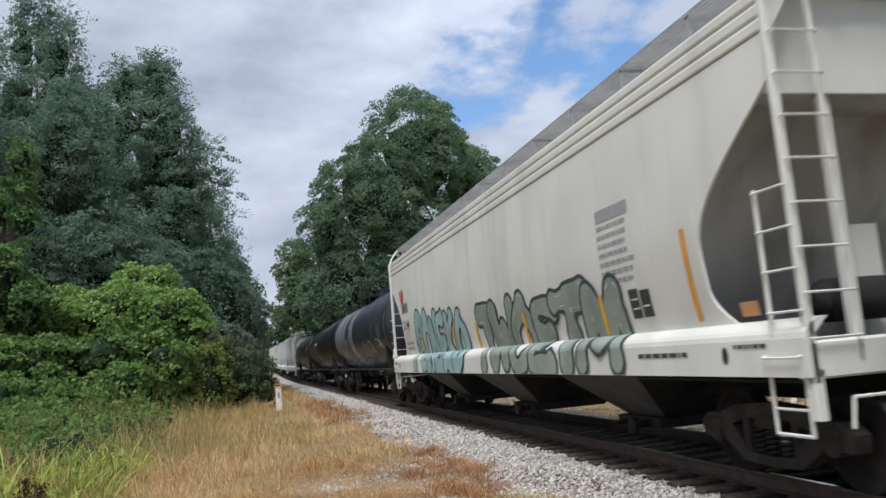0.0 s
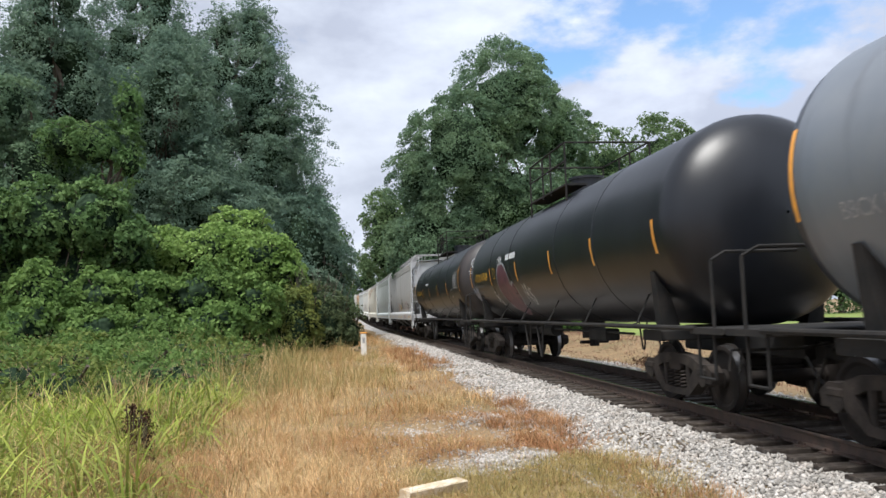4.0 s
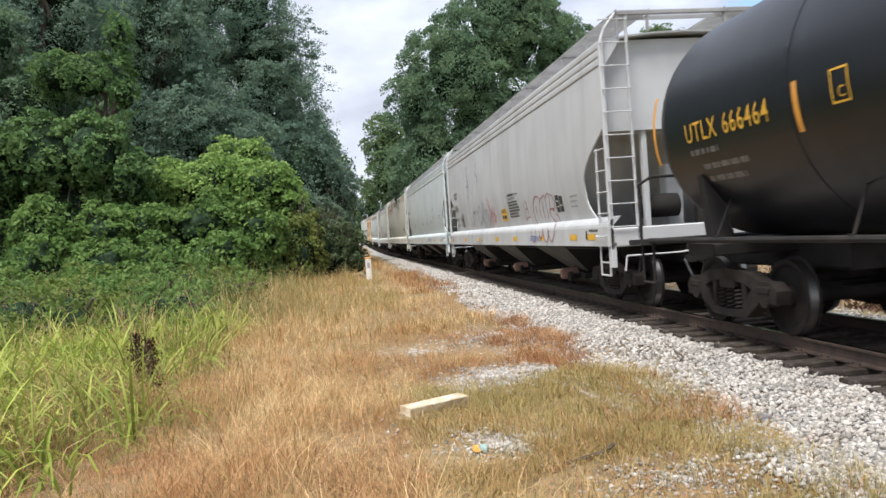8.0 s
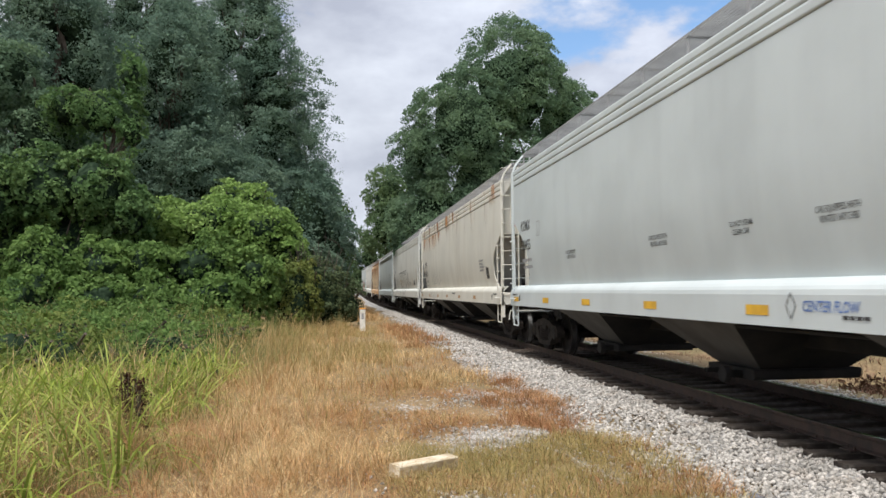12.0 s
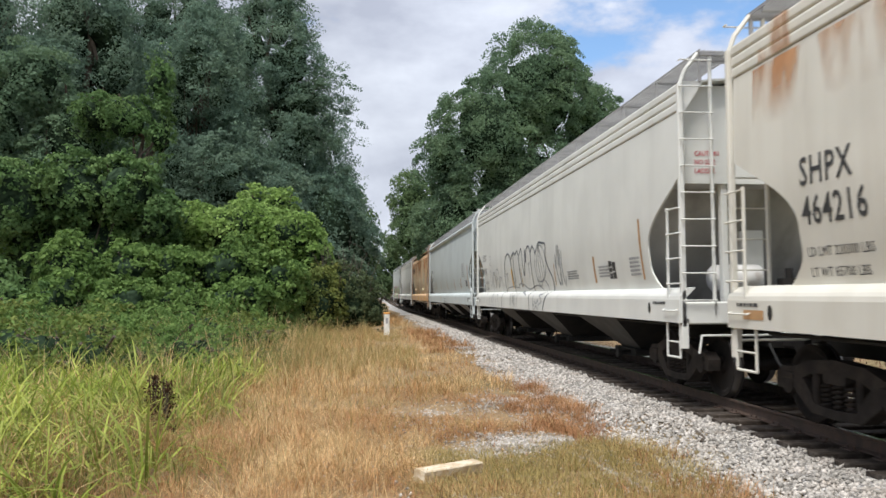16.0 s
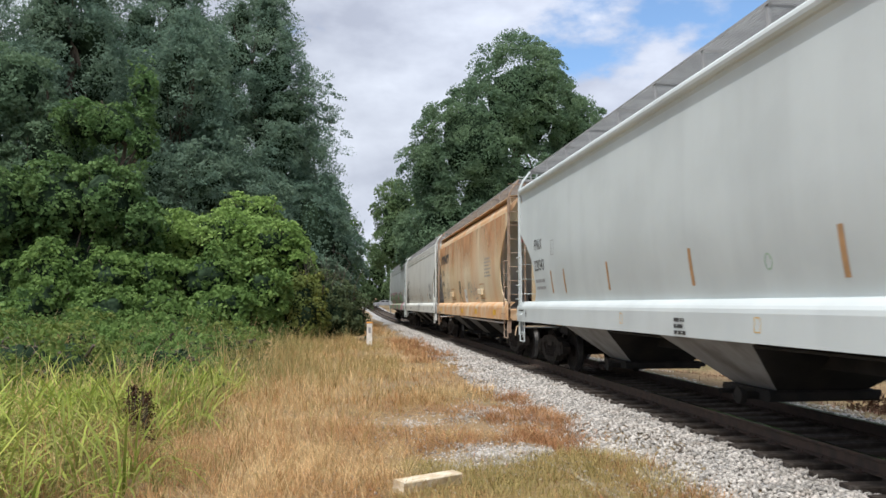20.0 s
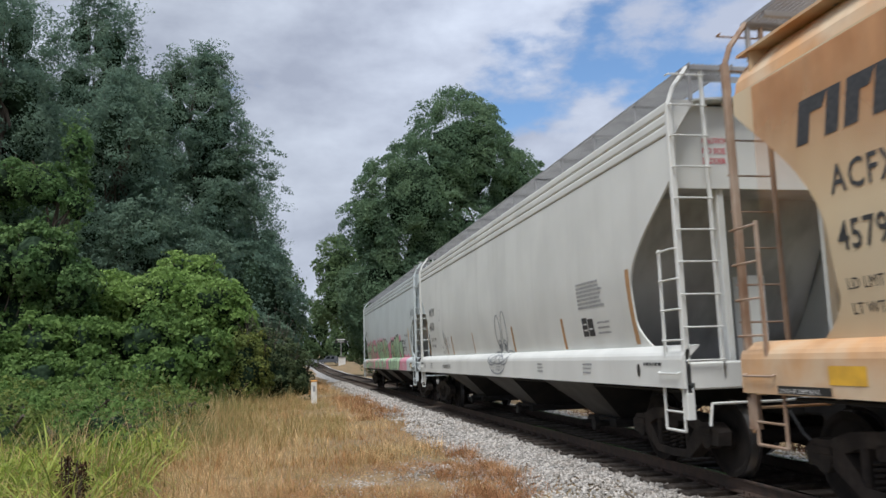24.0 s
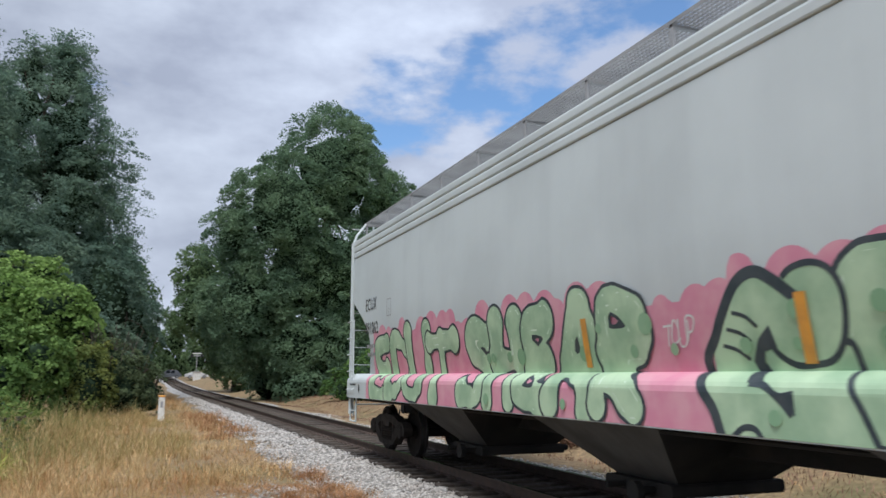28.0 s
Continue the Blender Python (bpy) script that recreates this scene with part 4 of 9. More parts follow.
# ---- trucks ----
def wheelset_mesh():
    sh = Shape()
    for s in (-1, 1):
        prof = [(0.0, 0.07), (0.12, 0.07), (0.13, 0.02), (0.36, 0.035), (0.40, 0.065), (0.452, 0.065), (0.457, 0.055), (0.462, -0.045), (0.487, -0.06), (0.487, -0.075),
                (0.46, -0.08), (0.40, -0.06), (0.36, -0.02), (0.13, -0.06), (0.12, -0.1), (0.085, -0.1)]
        n0 = len(sh.f)
        sh.turn([(r, s * (0.765 + a)) for r, a in prof], seg=32)
        for f in range(n0, len(sh.f)):
            if (f - n0) // 32 == 6:
                sh.m[f] = 1
        sh.rod((s * 0.80, 0, 0), (s * 1.10, 0, 0), 0.075, 12)
        for k in range(3):
            a = k * math.tau / 3
            sh.rod((s * 1.10, 0.04 * math.cos(a), 0.04 * math.sin(a)), (s * 1.125, 0.04 * math.cos(a), 0.04 * math.sin(a)), 0.014, 6)
    sh.rod((-0.7, 0, 0), (0.7, 0, 0), 0.085, 14)
    return sh.mesh("wheelset", [M["wheel"], M["tread"]], smooth=False)


def slab(sh, pts, x0, x1, mi=0):
    """A plate in the y, z plane between x0 and x1."""
    sh.loft([[(x0, y, z) for y, z in pts], [(x1, y, z) for y, z in pts]], caps=True, mi=mi)


def side_frame_mesh():
    sh = Shape()
    for t in (-1, 1):
        slab(sh, [(t * y, z) for y, z in ((1.13, 0.40), (1.16, 0.56), (1.02, 0.66), (0.80, 0.66), (0.52, 0.76), (0.0, 0.80), (0.0, 0.66), (0.42, 0.62), (0.70, 0.52), (0.72, 0.42))], -0.09, 0.09)
        slab(sh, [(t * y, z) for y, z in ((0.72, 0.55), (0.76, 0.40), (0.44, 0.19), (0.0, 0.17), (0.0, 0.27), (0.36, 0.29), (0.46, 0.42), (0.60, 0.56))], -0.09, 0.09)
        sh.box(-0.08, 0.08, t * 0.38 - 0.05, t * 0.38 + 0.05, 0.26, 0.68, c=0.02)
        sh.box(-0.11, 0.11, t * 0.89 - 0.12, t * 0.89 + 0.12, 0.50, 0.62, c=0.03)
        sh.rod((-0.10, t * 0.89, 0.457), (0.06, t * 0.89, 0.457), 0.11, 14)
    return sh.mesh("side_frame", [M["truck"]])


def spring_mesh():
    rings = []
    for k in range(31):
        a = k * math.tau / 6
        c, s, z = math.cos(a), math.sin(a), 0.28 + 0.26 * k / 30
        rings.append([((0.065 + d) * c, (0.065 + d) * s, z + e) for d, e in ((0.017, 0), (0, 0.017), (-0.017, 0), (0, -0.017))])
    return Shape().loft(rings, caps=True).mesh("spring", [M["truck"]])


def truck(car, y):
    bol = cached("bolster", lambda: Shape().box(-1.12, 1.12, -0.2, 0.2, 0.54, 0.68, c=0.03).box(-0.35, 0.35, -0.26, 0.26, 0.68, 0.80, c=0.04)
                 .box(-0.95, 0.95, 0.42, 0.48, 0.42, 0.56, c=0.02).box(-0.95, 0.95, -0.48, -0.42, 0.42, 0.56, c=0.02).mesh("truck", [M["truck"]]))
    t = part("truck", bol, None, car, "", at=(0, y, 0))
    for s in (-1, 1):
        part("side_frame", cached("sf", side_frame_mesh), None, t, at=pose(s * 1.03, 0, 0, 0, 0, 0 if s < 0 else 180))
        for k in (-0.21, 0.0, 0.21):
            part("spring", cached("spring", spring_mesh), None, t, at=(s * 1.06, k, 0))
        w = part("wheelset", cached("ws", wheelset_mesh), None, t, "steel wheels worn bright on the tread", at=(0, s * 0.89, 0.457))
        WHEELS.append(w)


def coupler(car, y, s, material):
    """s: -1 at the front end, 1 at the rear."""
    sh = Shape()
    sh.box(-0.09, 0.09, min(y, y + s * 0.50), max(y, y + s * 0.50), 0.74, 0.92, c=0.03)
    sh.box(-0.15, 0.17, y + s * 0.52 - 0.12, y + s * 0.52 + 0.12, 0.70, 0.98, c=0.05)
    sh.box(0.02, 0.15, y + s * 0.66 - 0.06, y + s * 0.66 + 0.06, 0.72, 0.96, c=0.04)
    part("coupler", sh, M["under"], car)
    hose = Shape().pipe([(-0.35, y + s * 0.1, 0.8), (-0.33, y + s * 0.3, 0.55), (-0.25, y + s * 0.5, 0.36), (-0.15, y + s * 0.62, 0.45)], 0.022, 6)
    part("brake_hose", hose, M["black"], car)
    lever = Shape().pipe([(-0.12, y + s * 0.42, 0.98), (-0.5, y + s * 0.2, 0.93), (-1.38, y + s * 0.18, 0.93), (-1.42, y + s * 0.18, 0.68)], 0.016, 6)
    part("uncoupling_lever", lever, material, car)


# ---- covered hopper ----
def inset(z, top, reach=1.44):
    """How far the side sheet stands back from the car's end at height z: cut away below the top corner, with a foot that runs out along the sill."""
    if z >= top:
        return 0.12
    if z < 1.95:
        return reach - 0.34 * ((1.95 - z) / 0.36) ** 1.7
    k = (top - z) / (top - 1.95)
    return 0.12 + (reach - 0.12) * math.sin(min(1.0, k * 1.3) * math.pi / 2) ** 1.08


def side_sheet(L, top, s, reach=1.44):
    """s: -1 near side, 1 far side."""
    zs = [SILL_TOP, 1.64, 1.70, 1.78, 1.86, 1.95] + [1.95 + (top - 1.95) * k / 24 for k in range(1, 24)] + [top, top + 0.002] + [top + (EAVE - top) * k / 10 for k in range(1, 11)]
    sh = Shape()
    rings = []
    for z in zs:
        i = inset(z, top, reach)
        x = s * hopper_x(z)
        ys = [i] + [L * k / 12 for k in range(2, 11)] + [L - i]
        rings.append([(x, y, z) for y in ys] + [(x - s * 0.03, y, z) for y in reversed(ys)])
    sh.loft(rings, caps=False)
    return sh


def hopper(u, L, key, label, top=3.2, bays=3, seed=1, trim=None, ribs=3, reach=1.44, tank="under", under="bay", outlet=None, ladder=None, gear=0.75):
    """A covered hopper car; its front end is at local y = 0, rail top at z = 0."""
    P, T = M[key], M[trim or key]
    car = thing("hopper_car", label, "freight car", "cars of the train")
    CARS.append((car, u, L))
    rnd = random.Random(seed)
    for s in (-1, 1):
        part("side_sheet", side_sheet(L, top, s, reach), P, car)
        # side sill: a vertical web, a folded upper face and a lower lip
        prof = [(1.62, SILL_LOW)] + [(hopper_x(z), z) for z in SILL_FOLD] + [(SIDE - 0.02, SILL_TOP + 0.006), (SIDE - 0.05, SILL_TOP + 0.006), (1.56, 1.42), (1.56, 1.16), (1.48, 1.16), (1.48, SILL_LOW)]
        part("side_sill", Shape().loft([[(s * x, y, z) for x, z in prof] for y in [0.0] + [L * k / 10 for k in range(1, 10)] + [L]], caps=True), T, car)
        # eave: rolled ribs, or one round curb
        pr = [(1.50, EAVE)]
        if ribs == 3:
            for k in range(3):
                z0 = EAVE + 0.015 + k * 0.14
                pr += [(1.538, z0 + 0.004), (1.545, z0 + 0.02), (1.545, z0 + 0.095), (1.538, z0 + 0.118), (1.518, z0 + 0.130)]
        elif ribs == 1:
            pr += [(1.51, EAVE + 0.16)] + [(1.53 + 0.07 * math.sin(k * math.pi / 6), EAVE + 0.30 - 0.09 * math.cos(k * math.pi / 6)) for k in range(7)] + [(1.50, EAVE + 0.42)]
        else:
            pr += [(1.47, EAVE + 0.14), (1.38, EAVE + 0.28), (1.30, EAVE + 0.36)]
        pr += [(1.46 if ribs else 1.20, EAVE + 0.45), (1.15, EAVE + 0.45), (1.45, EAVE)]
        part("eave_rib", Shape().loft([[(s * x, y, z) for x, z in pr] for y in (0.10, L * 0.33, L * 0.66, L - 0.10)], caps=True), T, car)
    roof = [(-1.46, EAVE + 0.44), (-1.0, EAVE + 0.50), (-0.5, EAVE + 0.54), (0, EAVE + 0.55), (0.5, EAVE + 0.54), (1.0, EAVE + 0.50), (1.46, EAVE + 0.44)]
    ring = roof + [(x, z - 0.03) for x, z in reversed(roof)]
    part("roof", Shape().loft([[(x, y, z) for x, z in ring] for y in (0.12, L / 2, L - 0.12)], caps=True), T, car)
    hatch = cached("hatch", lambda: Shape().box(-0.42, 0.42, -0.42, 0.42, 0, 0.10, c=0.04).mesh("roof_hatch", [M["grating"]]))
    for k in range(8):
        part("roof_hatch", hatch, None, car, at=(0, L * (k + 1) / 9, EAVE + 0.54))
    # running boards of open grating along both edges of the roof
    grate = cached(("grate", round(L, 1)), lambda: grating(L))
    stand = cached("stand", lambda: Shape().box(-0.02, 0.02, -0.025, 0.025, 0, 0.44, c=0.004).box(-0.02, 0.56, -0.02, 0.02, 0.385, 0.42).box(0.52, 0.56, -0.02, 0.02, 0.10, 0.40).mesh("walkway_bracket", [M["grating"]]))
    for s in (-1, 1):
        part("running_board", grate, None, car, at=pose(s * 0.965, 0, EAVE + 0.865))
        n = 12
        for k in range(n + 1):
            part("walkway_bracket", stand, None, car, at=pose(s * 1.235, 0.03 + (L - 0.06) * k / n, EAVE + 0.43, 0, 0, 0 if s < 0 else 180))
    for y, s in ((0.0, 1), (L, -1)):
        part("crossover_board", Shape().box(-1.25, 1.25, min(y - s * 0.02, y + s * 0.06), max(y - s * 0.02, y + s * 0.06), EAVE + 0.80, EAVE + 0.875, c=0.01).box(-1.25, 1.25, min(y + s * 0.3, y + s * 0.36), max(y + s * 0.3, y + s * 0.36), EAVE + 0.80, EAVE + 0.86), M["grating"], car)
        # end sheet, slope sheet below it, posts and centre stem
        part("end_sheet", Shape().loft([[(x, y + s * d, z) for x in (-1.44, 1.44)] for d, z in ((0.30, EAVE + 0.45), (0.30, top - 0.06), (0.33, top - 0.06), (0.33, EAVE + 0.45))], closed=False), P, car)
        sl = Shape()
        fall = [(0.32, top - 0.05)] + [(1.12 + 1.28 * k / 10, top - 0.03 - (top - 1.21) * k / 10) for k in range(11)]
        width = lambda z: min(hopper_x(max(z, SILL_TOP)) - 0.033, 1.47)
        sl.loft([[(-width(z), y + s * a, z), (width(z), y + s * a, z)] for a, z in fall] + [[(-width(z), y + s * (a + 0.05), z), (width(z), y + s * (a + 0.05), z)] for a, z in reversed(fall[1:])], closed=False)
        # the greyer sheet colour carries the shade of the end recess
        part("slope_sheet", sl, M["slope"], car, "grey slope sheet, its colour darkened for the recess shade")
        part("end_sill", Shape().box(-1.56, 1.56, min(y, y + s * 0.22), max(y, y + s * 0.22), SILL_LOW - 0.02, SILL_LOW + 0.30, c=0.02), T, car)
        part("end_platform", Shape().box(-1.47, 1.47, min(y + s * 0.22, y + s * 2.2), max(y + s * 0.22, y + s * 2.2), SILL_LOW + 0.03, SILL_LOW + 0.09), M["under"], car)
        part("centre_stem", Shape().box(-0.16, 0.16, min(y + s * 0.9, y + s * 1.2), max(y + s * 0.9, y + s * 1.2), SILL_LOW + 0.1, 2.5, c=0.03), P, car)
        for x in (-0.75, 0.75):
            part("end_post", Shape().box(x - 0.05, x + 0.05, min(y + s * 0.34, y + s * 0.46), max(y + s * 0.34, y + s * 0.46), SILL_LOW + 0.1, top - 0.06, c=0.015), P, car)
        for sx in (-1, 1):
            corner(car, y, s, sx, M[ladder] if ladder else T)
        coupler(car, y, -s, T)
        truck(car, y + s * 1.35)
    part("brake_reservoir", Shape().rod((-0.75, gear, 1.75), (-0.05, gear, 1.75), 0.21, 16).rod((-0.75, gear, 1.75), (-0.80, gear, 1.75), 0.16, 16), M[tank], car, smooth=True)
    part("brake_valve", Shape().box(0.3, 0.6, gear - 0.15, gear + 0.10, 1.35, 1.75, c=0.05).rod((0.45, gear - 0.03, 1.3), (0.45, gear - 0.03, 1.9), 0.06), M["under"], car)
    part("centre_sill", Shape().box(-0.25, 0.25, 0.0, L, 0.74, 1.06, c=0.02), M["under"], car)
    # hopper bays with their sliding gates
    y0, y1 = 2.35, L - 2.35
    w = (y1 - y0) / bays
    for k in range(bays):
        a, b = y0 + k * w, y0 + (k + 1) * w
        m = (a + b) / 2
        sh = Shape()
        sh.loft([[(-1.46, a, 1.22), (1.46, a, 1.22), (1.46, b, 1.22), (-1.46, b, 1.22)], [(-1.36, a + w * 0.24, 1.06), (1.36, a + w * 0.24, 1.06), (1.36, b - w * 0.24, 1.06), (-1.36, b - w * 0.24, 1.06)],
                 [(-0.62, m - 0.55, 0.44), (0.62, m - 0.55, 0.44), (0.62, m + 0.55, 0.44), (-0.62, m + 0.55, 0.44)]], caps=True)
        # end slopes and undersides take the darker material in place of shade
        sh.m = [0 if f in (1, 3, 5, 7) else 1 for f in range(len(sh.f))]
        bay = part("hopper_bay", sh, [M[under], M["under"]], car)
        g = Shape().box(-0.75, 0.75, m - 0.62, m + 0.62, 0.30, 0.44, c=0.03).rod((-0.98, m - 0.30, 0.36), (0.98, m - 0.30, 0.36), 0.05, 10).rod((-1.02, m - 0.30, 0.36), (-0.94, m - 0.30, 0.36), 0.11, 12)
        if outlet:
            part("outlet_cap", Shape().rod((-1.10, m - 0.05, 0.42), (-0.75, m - 0.05, 0.42), 0.13, 14).rod((-1.13, m - 0.05, 0.42), (-1.10, m - 0.05, 0.42), 0.10, 14), M[outlet], bay, "dull red outlet cap")
        g.rod((-0.98, m + 0.25, 0.36), (0.98, m + 0.25, 0.36), 0.035, 8)
        part("outlet_gate", g, M["under"], bay)
    part("brake_pipe", Shape().rod((-1.30, 0.4, 1.04), (-1.30, L - 0.4, 1.04), 0.022, 6), M["under"], car)
    return car


def grating(L):
    sh = Shape()
    for x in (-0.29, 0.29):
        sh.box(x - 0.006, x + 0.006, -0.05, L + 0.05, -0.02, 0.02)
    for x in np.linspace(-0.22, 0.22, 9):
        sh.box(x - 0.004, x + 0.004, -0.05, L + 0.05, -0.008, 0.008)
    y = 0.0
    while y < L:
        sh.box(-0.29, 0.29, y - 0.009, y + 0.009, -0.012, 0.010)
        y += 0.065
    return sh.mesh("running_board", [M["grating"]])


def corner(car, y, s, sx, T):
    """End ladder, side ladder, sill step and grab irons at one corner. s points into the car, sx to its side."""
    d = "n" if s > 0 else "f"
    yi = lambda a: y + s * a
    xo = sx * 1.585
    post = Shape().box(min(xo, xo - sx * 0.08), max(xo, xo - sx * 0.08), min(yi(0.0), yi(0.07)), max(yi(0.0), yi(0.07)), SILL_LOW - 0.05, EAVE + 0.38, c=0.012)
    post.pipe([(xo - sx * 0.04, yi(0.035), EAVE + 0.36), (xo - sx * 0.12, yi(0.035), EAVE + 0.58), (xo - sx * 0.33, yi(0.035), EAVE + 0.85)], 0.03, 6)
    part("corner_post", post, T, car)
    part("ladder_stile", Shape().box(min(sx * 1.06, sx * 1.10), max(sx * 1.06, sx * 1.10), min(yi(0.0), yi(0.06)), max(yi(0.0), yi(0.06)), SILL_LOW + 0.10, EAVE + 0.82, c=0.01), T, car)
    rung = cached("rung", lambda: Shape().pipe([(-0.24, 0.03, 0), (-0.24, -0.045, 0), (0.24, -0.045, 0), (0.24, 0.03, 0)], 0.011, 6).mesh("rung", [M["white"]]))
    me = cached(("rung", T.name), lambda: retint(rung, T))
    z = 1.42
    while z < EAVE + 0.78:
        part("rung", me, None, car, at=pose(sx * 1.32, yi(0.0), z, 0, 0, 0 if s > 0 else 180))
        z += 0.385
    part("side_stile", Shape().box(min(xo + sx * 0.035, xo), max(xo + sx * 0.035, xo), min(yi(0.40), yi(0.45)), max(yi(0.40), yi(0.45)), SILL_LOW + 0.36, 2.78, c=0.01), T, car)
    short = cached("srung", lambda: Shape().pipe([(0.02, -0.20, 0), (-0.03, -0.20, 0), (-0.03, 0.20, 0), (0.02, 0.20, 0)], 0.012, 6).mesh("side_rung", [M["white"]]))
    me = cached(("srung", T.name), lambda: retint(short, T))
    for z in (1.66, 2.02, 2.38, 2.74):
        part("side_rung", me, None, car, at=pose(xo + sx * 0.02, yi(0.22), z, 0, 0, 0 if sx < 0 else 180))
    step = Shape().pipe([(xo - sx * 0.02, yi(0.12), SILL_LOW + 0.05), (xo - sx * 0.02, yi(0.12), 0.60), (xo - sx * 0.02, yi(0.58), 0.60), (xo - sx * 0.02, yi(0.58), SILL_LOW + 0.05)], 0.018, 6)
    step.pipe([(xo - sx * 0.02, yi(0.12), 0.82), (xo - sx * 0.02, yi(0.58), 0.82)], 0.014, 6)
    step.box(min(xo - sx * 0.10, xo), max(xo - sx * 0.10, xo), min(yi(0.0), yi(0.10)), max(yi(0.0), yi(0.10)), 0.74, SILL_LOW, c=0.01)
    part("sill_step", step, T, car)
    grab = Shape().pipe([(xo, yi(0.08), 1.30), (xo + sx * 0.07, yi(0.08), 1.27), (xo + sx * 0.07, yi(0.55), 1.27), (xo, yi(0.55), 1.30)], 0.012, 6)
    part("grab_iron", grab, T, car)


def retint(me, m):
    me = me.copy()
    me.materials[0] = m
    return me


# ---- tank car ----
def tank_car(u, L, skin, label, bands=(), platform=True):
    """bands: (from, to, material) along the shell."""
    car = thing("tank_car", label, "freight car", "cars of the train")
    CARS.append((car, u, L))
    seg, y0, y1 = 48, 0.62, L - 0.62
    stops = sorted({y0 + 0.75, y1 - 0.75, *[b for t in bands for b in t[:2]]})
    prof = []
    for k in range(9):
        a = k / 8 * math.pi / 2
        prof.append((y0 + 0.75 - 0.75 * math.cos(a), TANK_R * math.sin(a) if k else 0.02))
    prof += [(s, TANK_R) for s in stops[1:-1] if y0 + 0.75 < s < y1 - 0.75]
    for k in range(9):
        a = k / 8 * math.pi / 2
        prof.append((y1 - 0.75 + 0.75 * math.sin(a), TANK_R * math.cos(a) if k < 8 else 0.02))
    mats = [M[skin]]
    for *_, m in bands:
        if M[m] not in mats:
            mats.append(M[m])
    sh = Shape()
    rings = [[(r * math.cos(k * math.tau / seg), y, TANK_Z + r * math.sin(k * math.tau / seg)) for k in range(seg)] for y, r in prof]
    sh.loft(rings)
    for i in range(len(prof) - 1):
        mid = (prof[i][0] + prof[i + 1][0]) / 2
        for a, b, m in bands:
            if a <= mid <= b:
                sh.m[i * seg:(i + 1) * seg] = [mats.index(M[m])] * seg
    part("tank_shell", sh, mats, car, smooth=True)
    # weld seams: slightly raised hoops
    for y in (L * 0.24, L * 0.38, L * 0.62, L * 0.76):
        part("shell_hoop", Shape().loft([[((TANK_R + d) * math.cos(k * math.tau / seg), y + e, TANK_Z + (TANK_R + d) * math.sin(k * math.tau / seg)) for k in range(seg)]
                                         for d, e in ((-0.01, -0.04), (0.008, -0.035), (0.008, 0.035), (-0.01, 0.04))]), M[skin], car, smooth=False)
    for y, s in ((0.0, 1), (L, -1)):
        yi = lambda a: y + s * a
        lo = lambda a, b: (min(yi(a), yi(b)), max(yi(a), yi(b)))
        part("stub_sill", Shape().box(-0.3, 0.3, *lo(0.0, 3.4), 0.76, 1.16, c=0.03), M["under"], car)
        part("end_platform", Shape().box(-1.52, 1.52, *lo(-0.28, 0.62), 1.12, 1.20, c=0.015), M["under"], car)
        for sx in (-1, 1):
            x = sx * 1.45
            part("saddle", Shape().loft([[(x * 0.70, yi(1.95), 1.10), (x * 0.90, yi(1.95), 1.14), (x * 0.965, yi(1.97), 2.02), (x * 0.80, yi(1.95), 1.66)],
                                         [(x * 0.70, yi(2.2), 1.10), (x * 0.90, yi(2.2), 1.14), (x * 0.965, yi(2.12), 2.02), (x * 0.80, yi(2.2), 1.66)]], caps=True), M["under"], car)
            part("bolster_web", Shape().box(min(0, x), max(0, x), *lo(1.7, 2.4), 0.98, 1.14, c=0.02), M["under"], car)
            part("end_rail", Shape().pipe([(x, yi(0.08), 1.2), (x, yi(0.08), 2.05), (x * 0.86, yi(0.10), 2.16), (sx * 0.25, yi(0.10), 2.16)], 0.024, 6), M["under"], car)
            part("ladder_step", Shape().pipe([(x, yi(0.10), 1.15), (x, yi(0.10), 0.55), (x, yi(0.52), 0.55), (x, yi(0.52), 1.15)], 0.022, 6), M["under"], car)
        coupler(car, y, -s, M["under"])
        truck(car, yi(2.05))
    for sx in (-1, 1):
        part("side_rail", Shape().rod((sx * 1.50, 0.5, 1.19), (sx * 1.50, L - 0.5, 1.19), 0.036, 8), M["grating" if skin == "tank_grey" else "under"], car)
        n = 7
        for k in range(1, n):
            y = L * k / n
            part("rail_brace", Shape().box(sx * 1.50 - 0.02, sx * 1.50 + 0.02, y - 0.03, y + 0.03, 1.16, 1.24).rod((sx * 1.49, y, 1.2), (sx * 1.12, y + 0.25, 1.72), 0.013, 6), M["under"], car)
    part("bottom_outlet", Shape().rod((0, L / 2, TANK_Z - TANK_R + 0.05), (0, L / 2, 0.78), 0.28, 14).rod((0, L / 2, 0.78), (0, L / 2, 0.58), 0.12, 10).rod((-0.35, L / 2, 0.68), (0.35, L / 2, 0.68), 0.04, 8), M["under"], car)
    part("brake_rigging", Shape().rod((-0.55, L * 0.28, 0.98), (-0.55, L * 0.72, 0.98), 0.025, 6).box(-0.6, -0.3, L * 0.36, L * 0.42, 0.80, 1.05, c=0.03).rod((-0.5, L * 0.58, 0.95), (-0.5, L * 0.64, 0.95), 0.16, 12), M["under"], car)
    part("manway", Shape().rod((0, L / 2, TANK_Z + TANK_R - 0.08), (0, L / 2, TANK_Z + TANK_R + 0.34), 0.40, 20).rod((0, L / 2, TANK_Z + TANK_R + 0.34), (0, L / 2, TANK_Z + TANK_R + 0.40), 0.44, 20), M[skin], car)
